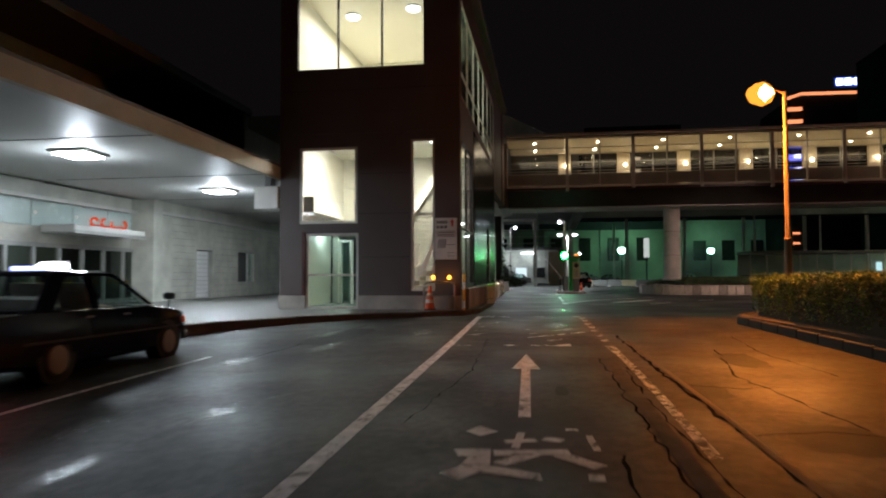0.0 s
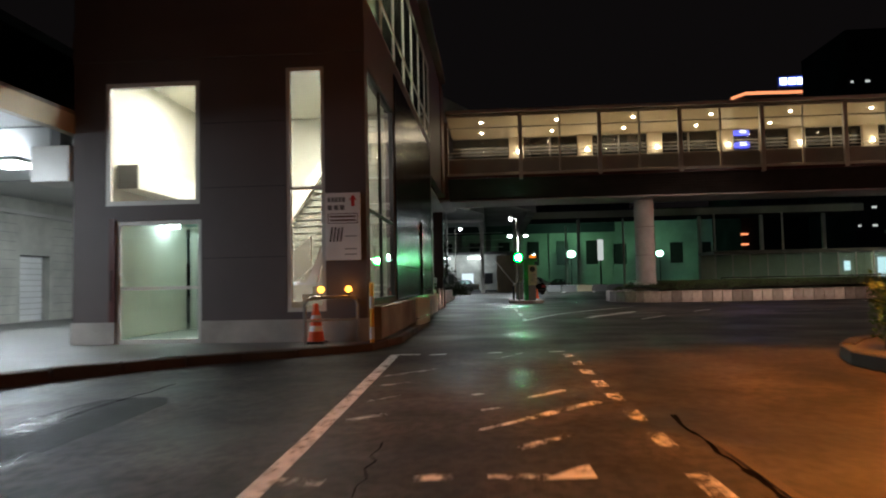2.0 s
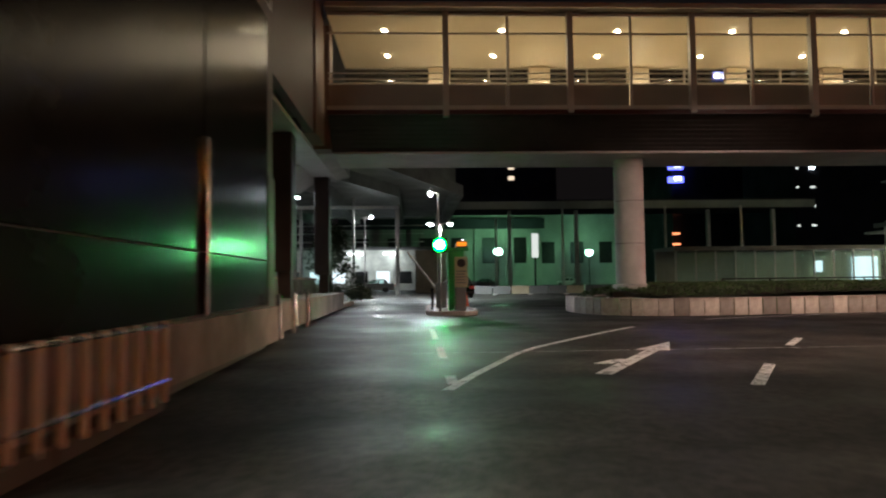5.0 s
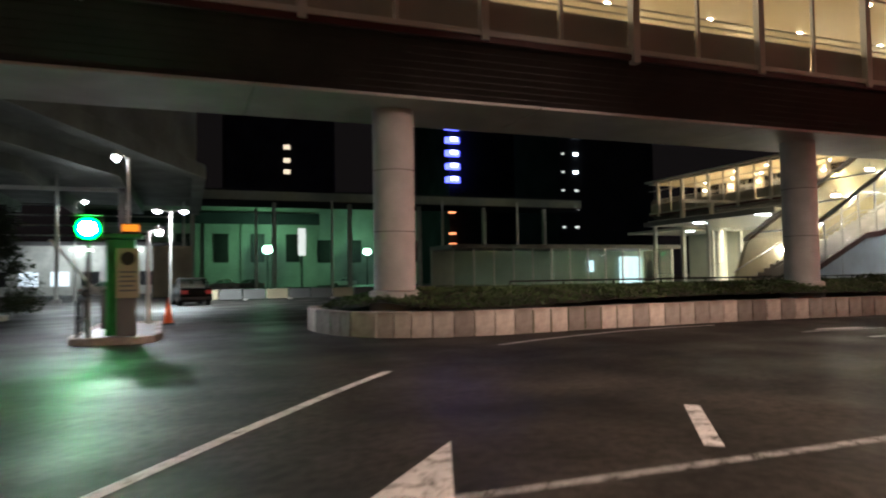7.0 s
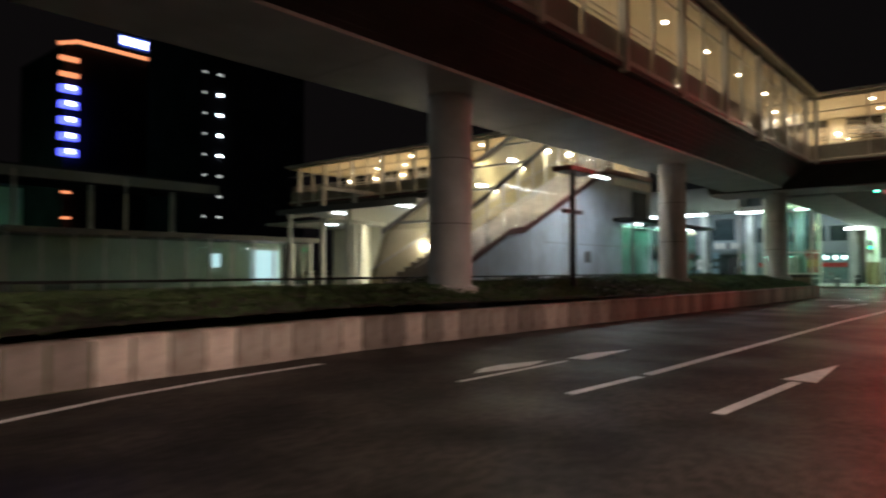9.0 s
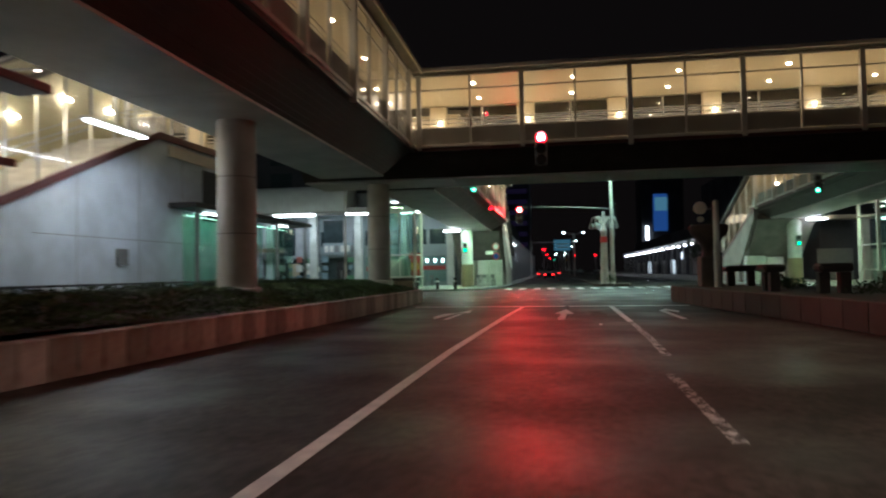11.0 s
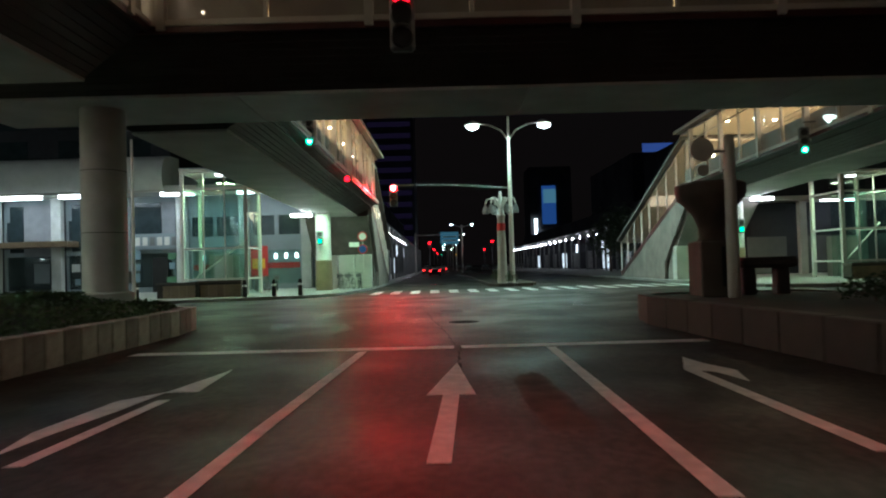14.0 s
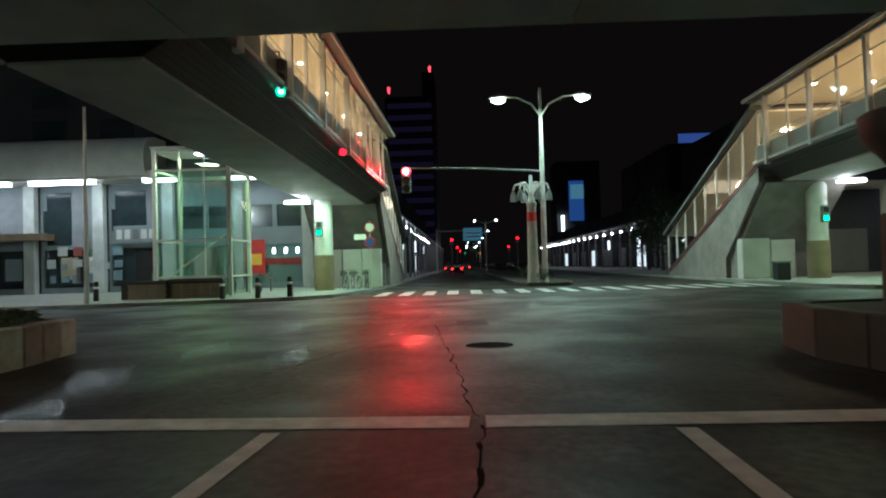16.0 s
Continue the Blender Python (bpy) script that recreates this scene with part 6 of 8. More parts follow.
rs = random.Random(11)
x = 22.0
while x < 48:
    shrub(x, 44.9 + rs.uniform(-0.2, 0.4), 0.85, rs.uniform(0.6, 0.9), rs.uniform(0.25, 0.4), 500, int(x * 10))
    x += rs.uniform(1.1, 1.7)
for x, y in ((35.4, 27.2), (33.5, 27.2), (31.0, 26.8), (41.2, 27.6), (42.8, 27.4)):
    shrub(x, y, 0.56, rs.uniform(0.5, 0.8), rs.uniform(0.3, 0.5), 450, int(x * 7))
for x, y, r, h in ((-3.6, 52.0, 1.0, 1.1), (-4.6, 54.5, 1.2, 1.3), (-2.6, 55.5, 0.7, 0.9), (-3.3, 60.0, 0.7, 1.6)):
    shrub(x, y, 0.14, r, h, 1400, int(y * 3))
for k in range(8):
    shrub(74.2 + k * 1.3, 30.3 + 0.3 * math.sin(k), 0.16, 0.45, 0.8, 260, 70 + k, label="small shrub on the narrow median")


def tree(x, y, z, h, r, seed, n=2600, label="dark street tree seen at night", size=0.12):
    ob = thing("tree", (x, y, z), label, "tree", "street trees")
    rnd = random.Random(seed)
    b = bmesh.new()
    bm_tube(b, [(x, y, z), (x + 0.05, y, z + h * 0.35), (x - 0.03, y + 0.04, z + h * 0.8)], [h * 0.028, h * 0.02, h * 0.006], 8)
    tips = []
    for k in range(11):
        a, zz = k * 2.4, z + h * (0.3 + 0.055 * k)
        rr = r * (0.95 - 0.06 * k)
        tip = (x + rr * math.cos(a), y + rr * math.sin(a), zz + h * 0.12)
        tips.append(tip)
        bm_tube(b, [(x, y, zz - h * 0.04), ((x + tip[0]) / 2, (y + tip[1]) / 2, zz + h * 0.03), tip], [h * 0.01, h * 0.006, 0.006], 6)
    part("trunk", b, BARK, ob)
    tips.append((x, y, z + h * 0.92))
    def pick(q):
        t = q.choice(tips)
        s = r * 0.38
        return t[0] + q.gauss(0, s), t[1] + q.gauss(0, s), t[2] + q.gauss(0, s * 0.7)
    c = leaves("crown", DARKLEAF, "", "", pick, n, size, seed)
    c.parent, c.matrix_parent_inverse = ob, Matrix.Translation(-ob.location)
    return ob


tree(-5.0, 62.0, 0.14, 4.4, 0.95, 21, 2600, "young leafy tree beside the car park lane")
tree(103.0, 15.2, 0.14, 6.5, 2.4, 22, 3600)
tree(110.0, 14.6, 0.14, 6.0, 2.2, 23, 3000)
tree(92.0, 16.5, 0.14, 5.0, 1.8, 24, 2400)

# ---- car park gate ----
sig = thing("gate_signal", (1.1, 43.65, 0.16), "bright green lamp box on a slim gate post", "signal")
part("post", bm_cyl(bmesh.new(), 1.1, 43.7, [(0.16, 0.05), (2.25, 0.04)], 12), GREY_PAINT, sig)
B("housing", DARK_METAL, sig, 0.84, 1.36, 43.6, 43.76, 2.2, 2.72, bevel=0.02)
gl = part("lens", bm_tube(bmesh.new(), [(1.1, 43.54, 2.46), (1.1, 43.597, 2.46)], [0.20, 0.23], 24), L_GATE, sig, "glowing green lens")
part("lens_middle", bm_tube(bmesh.new(), [(1.1, 43.525, 2.46), (1.1, 43.538, 2.46)], [0.12, 0.16], 24), L_GATE_CORE, gl)
B("hood", DARK_METAL, sig, 0.84, 1.36, 43.4, 43.6, 2.725, 2.74)
mach = thing("ticket_machine", (1.7, 43.9, 0.16), "green ticket machine with a beige notice panel and lit display", "ticket machine")
B("green_column", GREEN_PAINT, mach, 1.40, 1.98, 44.0, 44.4, 0.16, 2.28, "bright green column", bevel=0.03)
B("cap", GREEN_PAINT, mach, 1.30, 2.14, 43.95, 44.5, 2.284, 2.38, bevel=0.02)
B("cabinet", GREY_PAINT, mach, 1.62, 2.02, 43.78, 43.97, 0.16, 0.98, bevel=0.03)
panel = B("notice_panel", BEIGE_PAINT, mach, 1.62, 2.08, 43.74, 43.78, 0.985, 2.05, "beige notice panel", bevel=0.005)
part("round_symbol", bm_tube(bmesh.new(), [(1.85, 43.725, 1.83), (1.85, 43.738, 1.83)], 0.15, 20), DARK_METAL, panel)
for k in range(5):
    B("writing_bar", GREY_PAINT, panel, 1.68, 2.02 - 0.05 * (k % 2), 43.733, 43.738, 1.12 + k * 0.1, 1.16 + k * 0.1)
B("amber_box", L_AMBER_SIGN, mach, 1.72, 2.06, 43.9, 43.94, 2.43, 2.58, "amber lit sign box")
B("amber_back", DARK_METAL, mach, 1.70, 2.08, 43.945, 44.1, 2.385, 2.60)
rail = thing("guard_rail", (0.95, 44.6, 0.16), "dark pipe guard rail round the ticket machine", "barrier")
for y in (43.95, 44.5, 45.2, 45.9):
    part("post", bm_tube(bmesh.new(), [(0.85, y, 0.16), (0.85, y, 0.95)], 0.028, 8), DARK_METAL, rail)
for z in (0.5, 0.93):
    part("rail", bm_tube(bmesh.new(), [(0.85, 43.92, z), (0.85, 45.95, z)], 0.025, 8), DARK_METAL, rail)
arm = thing("gate_barrier", (1.3, 46.6, 0.16), "grey barrier box with a raised striped boom", "gate barrier")
B("box", GREY_PAINT, arm, 1.05, 1.45, 46.4, 46.8, 0.16, 1.15, bevel=0.03)
part("boom", bm_tube(bmesh.new(), [(1.0, 46.6, 1.0), (-0.1, 46.6, 2.4)], 0.035, 8), WHITE_PAINT, arm)
for x, y in ((2.5, 50.4), (2.35, 56.2)):
    c2 = thing("traffic_cone", (x, y, 0.0), "orange-red traffic cone by the gate", "traffic cone")
    B("foot", DARK_METAL, c2, x - 0.18, x + 0.18, y - 0.18, y + 0.18, 0.0, 0.035)
    part("cone_body", bm_cyl(bmesh.new(), x, y, [(0.035, 0.14), (0.7, 0.03)], 20), ORANGE, c2, smooth=True)


def arm_lamp(x, y, h, heads, label, r=0.13, glowing=None):
    """A lamp post with one or two flat heads on short arms."""
    ob = thing("lamp_post", (x, y, 0), label, "street lamp")
    part("pole", bm_cyl(bmesh.new(), x, y, [(0, 0.09), (0.3, 0.07), (h, 0.045)], 14), WHITE_METAL, ob, smooth=True)
    for dx in heads:
        a = part("arm", bm_tube(bmesh.new(), [(x, y, h - 0.1), (x + dx * 0.4, y, h + 0.03), (x + dx * 0.75, y, h + 0.05)], 0.028), WHITE_METAL, ob)
        part("head", bm_tube(bmesh.new(), [(x + dx * 0.6, y, h + 0.06), (x + dx * 0.9, y, h + 0.09), (x + dx * 1.35, y, h + 0.04)], [0.07, r, 0.05], 12), WHITE_METAL, a, smooth=True)
        part("lens", bm_tube(bmesh.new(), [(x + dx * 0.7, y - 0.02, h - 0.02), (x + dx * 0.95, y - 0.02, h - 0.03), (x + dx * 1.25, y - 0.02, h - 0.01)], [0.06, r * 0.95, 0.05], 12), glowing or L_WHITE, a, "glowing white lens", smooth=True)
    return ob


arm_lamp(1.32, 50.9, 5.25, (-0.36,), "grey lamp post with one bright white head above the gate", 0.16)
low = arm_lamp(2.0, 48.9, 2.78, (0.3,), "short gate lamp post with one low white head", 0.12)
arm_lamp(2.14, 69.7, 5.42, (-0.75, 0.75), "lamp post with two white heads in the car park", 0.16)
arm_lamp(-4.2, 80.0, 7.0, (0.6,), "lamp post with one white head behind the trees", 0.2)
for x, y, z in ((15.7, 144, 6.4), (39.1, 168, 7.0)):
    g = thing("mercury_lamp", (x, y, 0), "far greenish mercury lamp on a dark post", "street lamp", "mercury lamps")
    part("post", bm_cyl(bmesh.new(), x, y, [(0, 0.12), (z - 0.5, 0.08)], 10), DARK_METAL, g)
    part("globe", bm_cyl(bmesh.new(), x, y, [(z - 0.6, 0.3), (z - 0.3, 0.75), (z + 0.3, 0.85), (z + 0.75, 0.5)], 16), L_GLOBE, g, "glaring greenish globe", smooth=True)
for x, y, h in ((2.7, 96, 9.5), (-5.0, 78, 8.5), (14.9, 86, 8.2), (24.5, 84, 8.2), (31.0, 82, 8.0), (9.0, 92, 8.0)):
    p = thing("flag_pole", (x, y, 0), "slim pale pole behind the car park", "pole", "pale poles")
    part("shaft", bm_cyl(bmesh.new(), x, y, [(0, 0.14), (h, 0.10)], 12), WHITE_METAL, p, smooth=True)
    B("base", CONCRETE, p, x - 0.25, x + 0.25, y - 0.25, y + 0.25, 0, 0.25)
yp = thing("lit_sign_post", (13.2, 92, 0), "narrow lit upright sign on a dark post", "sign")
part("post", bm_cyl(bmesh.new(), 13.2, 92, [(0, 0.1), (4, 0.1)], 10), DARK_METAL, yp)
B("panel", L_DIMWIN, yp, 12.85, 13.55, 91.85, 91.98, 3.6, 6.2, "pale lit panel")

# dark elevated concourse and low car park buildings behind the gate
# Mid grey deck concrete with darker grey patches.
DECK_CONCRETE = surface("patchy_grey_concrete", (0.30, 0.30, 0.27), 0.75, vary=0.25, fine=4, broad=0.4, second=(0.16, 0.16, 0.14), mix=0.5)
deck = thing("station_concourse", (-10, 70, 0), "dark raised concourse with beams over the car park lane", "building")
part("slab", bm_prism(bmesh.new(), [(-40, 54), (-4.6, 54), (3.6, 74), (3.6, 100), (-40, 100)], "z", 8.9, 15.0), DECK_CONCRETE, deck)
for k in range(5):
    x0 = -4.8 - 5.2 * k
    part("beam", bm_prism(bmesh.new(), [(x0, 54.2), (x0 + 0.9, 54.2), (x0 + 9.0, 74), (x0 + 9.0, 99.8), (x0 + 8.1, 99.8), (x0 + 8.1, 74)], "z", 8.0, 8.896), DECK_CONCRETE, deck)
for x in (-17.5, -1.3):
    B("column", CONCRETE, deck, x - 0.2, x + 0.2, 80, 80.4, 0, 7.996)
B("cross_beam", WHITE_METAL, deck, -17.7, -1.1, 80.0, 80.3, 7.72, 7.99)
for x in (-14.2, -9.5):
    B("lamp_strip", L_FLUO, deck, x, x + 0.8, 72.5, 72.8, 7.75, 7.896, "glowing white strip")
B("store_wall", BEIGE_PAINT, deck, 0.3, 3.45, 90, 90.3, 0.0, 4.4)
hall = thing("parking_office", (-8, 112, 0), "low pale building with lit strips behind the car park", "building")
B("wall", TILE_WALL, hall, -30, 2.0, 112, 118, 0, 5.5)
B("roof", ROOFING, hall, -31, 3.0, 111, 119, 5.5, 5.9)
for k in range(7):
    B("window", L_SHOP if k in (2, 3, 5) else DARK_METAL, hall, -20 + k * 3.0, -18.2 + k * 3.0, 111.9, 111.98, 1.0, 2.6)
for k in range(4):
    B("rail", WHITE_METAL, hall, -26, 1.5, 111.0, 111.1, 6.5 + k * 1.1, 6.65 + k * 1.1)
for x in (-9.0, -4.0):
    B("lamp_strip", L_FLUO, hall, x, x + 2.2, 111.3, 111.5, 4.9, 5.05, "glowing white strip")
lamp("parking_office_light", "AREA", (-7, 109, 5.0), 220, COOL, 12, 1, aim=(-7, 112, 0))
for k, (x, y) in enumerate(((-4.5, 100.0), (7.5, 126.0), (11.0, 126.5), (30.0, 150.0))):
    car("parked_car", "pale car parked far back in the car park", (x, y, 0), 90 if k == 0 else 80, 1.0, WHITE_PAINT if k != 2 else GREY_PAINT, tail=False)
car("parked_car", "dark car parked in the lane behind the gate", (3.2, 68.5, 0), 8, 1.0, BLACK_PANEL, tail=False)
wall = thing("low_fence", (6, 74, 0), "low striped board fence at the car park's far edge", "fence")
for k in range(14):
    B("board", BEIGE_PAINT if k % 3 == 0 else GREY_PAINT, wall, 3.5 + k * 1.5, 4.9 + k * 1.5, 74, 74.15, 0.1, 0.75)
for k in range(8):
    B("foot", CONCRETE, wall, 3.6 + k * 2.9, 3.9 + k * 2.9, 73.9, 74.25, 0, 0.12)

# long buildings lit green by the mercury lamps
far1 = thing("green_lit_building", (8, 150, 0), "long plain building washed in green lamp light", "building")
B("wall", FAR_WALL, far1, -14, 25, 150, 162, 0, 13.5)
B("parapet", FAR_WALL, far1, -14.5, 25.5, 149.5, 162, 13.5, 14.6)
B("dark_band", DARK_WALL, far1, -14.5, 25.5, 149.2, 149.48, 11.2, 13.2)
for k in range(6):
    B("window", DARK_METAL, far1, -11 + k * 6.1, -8.6 + k * 6.1, 149.8, 149.98, 4.5, 9.5)
    B("pilaster", FAR_WALL, far1, -12.6 + k * 6.1, -11.9 + k * 6.1, 149.55, 149.98, 0, 11.1)
far2 = thing("green_lit_building", (45, 176, 0), "further plain building faintly lit green at its foot", "building")
B("wall", FAR_WALL, far2, 27, 78, 176, 190, 0, 17)
for k in range(7):
    B("window", DARK_METAL, far2, 30 + k * 6.8, 33 + k * 6.8, 175.8, 175.98, 5, 10)
B("parapet", DARK_WALL, far2, 26.5, 78.5, 175.4, 190, 17, 18)
roofline = thing("platform_roof", (10, 100, 0), "long dark platform roof on slim posts", "roof")
B("roof", DARK_WALL, roofline, 3.2, 48, 98, 104, 9.4, 10.6)
B("fascia", FAR_WALL, roofline, 3.2, 48, 97.9, 97.98, 9.5, 10.4)
for k in range(6):
    B("post", CONCRETE, roofline, 3.3 + k * 8, 3.7 + k * 8, 99, 99.4, 0, 9.4)


# ---- north side: walkway, stair and shelters ----
lounge = thing("glazed_shelter", (30, 72, 0), "low glazed waiting shelter with thin frames and a flat roof", "shelter")
B("roof", ROOFING, lounge, 20, 39.5, 70.5, 75, 3.3, 3.6)
B("back_wall", FAR_WALL, lounge, 20, 39, 74.5, 74.8, 0, 3.3)
for k in range(13):
    x = 20.2 + k * 1.55
    B("upright", ALU, lounge, x - 0.05, x + 0.05, 70.7, 70.82, 0, 3.3)
    if k < 12:
        B("pane", GREEN_GLASS, lounge, x + 0.06, x + 1.49, 70.75, 70.765, 0.4, 3.2).visible_shadow = False
        B("panel", GREY_PAINT, lounge, x + 0.06, x + 1.49, 70.72, 70.8, 0.0, 0.4)
B("lit_sign", L_SHOP, lounge, 36.5, 38.6, 74.3, 74.48, 0.6, 2.8, "pale lit doorway")
B("lit_sign", L_SHOP, lounge, 33.4, 33.9, 74.3, 74.48, 1.6, 2.5)
fr = thing("steel_pergola", (40, 66, 0), "pale post-and-beam pergola beside the walkway", "pergola")
for x in (36.0, 38.6, 41.2):
    B("post", WHITE_METAL, fr, x - 0.12, x + 0.12, 66, 66.24, 0, 6.6)
for z in (4.4, 6.4):
    B("beam", WHITE_METAL, fr, 35.8, 41.4, 66, 66.24, z, z + 0.22)
footbridge("footbridge", "lit covered walkway leading away from the stair", (40.2, 75.0, 6.4), -90, 26.0, drop=0.5, tall=2.6, bay=2.9, first=1.2, soffit=3.4)
lamp("walkway_light", "AREA", (43.0, 62.0, 8.7), 420, WARM, 3.0, 22, aim=(43.0, 62.0, 0))
for y in (54, 62, 70):
    column(42.8, y, 0.14, 5.95, 0.35, "slim pale column under the walkway", WHITE_METAL)
shops = thing("station_arcade", (48, 62, 0), "warmly lit ground-floor arcade under the walkway", "building")
B("back_wall", PLASTER, shops, 48.6, 48.9, 52, 80, 0, 5.4)
B("ceiling_slab", CEILING, shops, 41.5, 48.6, 52, 80, 5.0, 5.2)
for k in range(5):
    B("pier", PLASTER, shops, 46.8, 47.3, 53.0 + k * 5.2, 53.6 + k * 5.2, 0.14, 5.0)
    B("doorway", L_SHOP if k in (1, 3) else DARK_METAL, shops, 48.5, 48.59, 54.6 + k * 5.2, 56.6 + k * 5.2, 0.3, 2.7, "lit doorway" if k in (1, 3) else "")
B("sign", glow("green_exit_sign", (0.1, 1.0, 0.4), 1.5), shops, 48.4, 48.49, 57.2, 58.0, 3.2, 3.5, "small green lit sign")
for k in range(6):
    B("lamp_panel", L_FLUO, shops, 43.4, 43.9, 53.4 + k * 4.1, 54.2 + k * 4.1, 4.93, 4.995, "glowing ceiling panel")
lamp("arcade_light_west", "AREA", (44.5, 62.0, 4.85), 1700, (1.0, 0.92, 0.58), 3, 18, aim=(44.5, 62.0, 0))
can = thing("flat_canopy", (37, 60, 0.1), "flat pale canopy on slim posts before the arcade", "canopy")
B("slab", WHITE_METAL, can, 32.6, 41.2, 55.0, 66.0, 4.62, 4.82, bevel=0.02)
B("edge", GREY_PAINT, can, 32.5, 32.59, 55.0, 66.0, 4.56, 4.86)
for x, y in ((33.0, 55.4), (33.0, 60.4), (33.0, 65.4), (38.6, 55.4)):
    B("post", WHITE_METAL, can, x - 0.09, x + 0.09, y - 0.09, y + 0.09, 0.0, 4.62)
for x, y in ((34.1, 62.3), (33.4, 56.6), (37.0, 57.0)):
    B("lamp_panel", L_FLUO, can, x - 0.45, x + 0.45, y - 0.14, y + 0.14, 4.55, 4.615, "glowing flat lamp")
for k in range(3):
    B("deck_beam", WHITE_METAL, can, 39.9 + 0.25 * k, 40.1 + 0.25 * k, 49.5, 75.0, 5.35, 5.8, "pale beam under the walkway")
B("paving", PAVING, shops, 36, 49, 50, 80, 0.02, 0.10)

# the covered stair up to the bridge: two flights with a short landing between them
st = thing("covered_stair", (31, 48, 0.1), "white walled covered stair with glazed sides and warm lights", "stair")
FLIGHTS = [(25.2, 0.45), (30.0, 2.72), (31.0, 2.84), (38.0, 5.92), (43.2, 5.98)]
ROOF_LINE = [(26.2, 2.75), (36.3, 8.55), (43.2, 8.85)]
OLIVE_WALL = surface("dull_yellow_wall", (0.50, 0.44, 0.27), 0.55, vary=0.14, fine=6, broad=0.9, second=(0.34, 0.31, 0.19), mix=0.5)


def along(line, x):
    for (xa, za), (xb, zb) in zip(line, line[1:]):
        if x <= xb:
            return za + (zb - za) * (x - xa) / (xb - xa)
    return line[-1][1]


part("side_wall", bm_prism(bmesh.new(), [(25.2, 0.1), (43.2, 0.1)] + FLIGHTS[::-1], "y", 48.0, 48.22), STAIR_WALL, st, "white side wall toned blue-grey as under cool light")
for x in (28.6, 31.4, 34.2, 37.0, 39.5):
    B("panel_joint", GREY_PAINT, st, x - 0.008, x + 0.008, 47.994, 47.998, 0.12, along(FLIGHTS, x) - 0.05)
B("panel_joint", GREY_PAINT, st, 32.6, 43.2, 47.990, 47.993, 2.49, 2.505)
B("dark_panel", DARK_METAL, st, 40.9, 42.6, 47.97, 47.995, 3.4, 5.3, "dark recessed panel")
B("wall_louvre", GREY_PAINT, st, 35.9, 36.4, 47.96, 47.99, 1.7, 2.2, "small grey wall vent")
B("upper_panel", WHITE_METAL, st, 38.6, 43.1, 47.95, 47.988, 5.42, 5.82, "pale panel below the landing")
part("edge_band", bm_prism(bmesh.new(), [(x, z - 0.02) for x, z in FLIGHTS] + [(x, z + 0.22) for x, z in FLIGHTS[::-1]], "y", 47.9, 47.985), RED_TRIM, st, "dark red-brown stringer band")
for (xa, za), (xb, zb), n in ((FLIGHTS[0], FLIGHTS[1], 13), (FLIGHTS[2], FLIGHTS[3], 18)):
    for k in range(n):
        u0, u1 = xa + (xb - xa) * k / n, xa + (xb - xa) * (k + 1) / n
        zz = za + (zb - za) * (k + 1) / n
        B("step", CONCRETE, st, u0, u1 + 0.02, 48.24, 50.6, max(0.1, zz - 0.5), zz)
B("landing", CONCRETE, st, 30.02, 31.0, 48.24, 50.6, 2.4, 2.74)
B("landing", IVORY, st, 38.0, 43.2, 48.24, 50.6, 5.6, 5.9)
part("back_wall", bm_prism(bmesh.new(), FLIGHTS + [(x, z - 0.05) for x, z in ROOF_LINE[::-1]], "y", 50.62, 50.8), OLIVE_WALL, st, "dull yellow back wall")
part("roof_pane", bm_prism(bmesh.new(), [(x, z + 0.06) for x, z in ROOF_LINE] + [(x, z + 0.075) for x, z in ROOF_LINE[::-1]], "y", 47.9, 50.6), CLEAR, st, "clear roof glazing").visible_shadow = False
for ya in (47.78, 50.81):
    part("roof_beam", bm_prism(bmesh.new(), [(x, z - 0.06) for x, z in ROOF_LINE] + [(x, z + 0.12) for x, z in ROOF_LINE[::-1]], "y", ya, ya + 0.1), ROOFING, st, "grey sloping roof beam")
for k in range(8):
    x = 26.8 + k * 2.2
    z = along(ROOF_LINE, x)
    B("purlin", ALU, st, x - 0.03, x + 0.03, 47.9, 50.6, z - 0.02, z + 0.05)
for k in range(17):
    x = 26.7 + k * 1.02
    z0, z1 = along(FLIGHTS, x) + 0.2, along(ROOF_LINE, x) - 0.06
    B("mullion", ALU, st, x - 0.025, x + 0.025, 48.03, 48.1, z0, z1)
    if k < 16:
        q = x + 1.02
        b = bm_prism(bmesh.new(), [(x + 0.03, z0), (q - 0.03, along(FLIGHTS, q) + 0.2), (q - 0.03, along(ROOF_LINE, q) - 0.08), (x + 0.03, z1)], "y", 48.06, 48.07)
        part("pane", b, CLEAR, st).visible_shadow = False
for lift in (1.0, 1.15):
    part("handrail", bm_tube(bmesh.new(), [(x, 48.36, z + lift) for x, z in FLIGHTS], 0.028, 6), ALU, st)
part("handrail", bm_tube(bmesh.new(), [(x, 50.5, z + 0.9) for x, z in FLIGHTS], 0.028, 6), ALU, st)
for k in range(7):
    x = 27.9 + k * 2.2
    za = along(ROOF_LINE, x) - 0.34
    B("stair_lamp", L_BEAD, st, x - 0.2, x + 0.2, 49.3, 49.44, za, za + 0.09, "glaring tube lamp below the roof")
    B("lamp_stem", GREY_PAINT, st, x - 0.015, x + 0.015, 49.355, 49.385, za + 0.09, za + 0.33)
    B("wall_lamp", L_BEAD, st, x + 0.1, x + 0.46, 50.5, 50.61, za - 1.15, za - 1.04, "small glaring wall lamp")
lamp("stair_light", "AREA", (32.2, 49.2, 6.0), 210, (1.0, 0.86, 0.5), 9, 0.8, aim=(34.6, 49.6, 1.0))
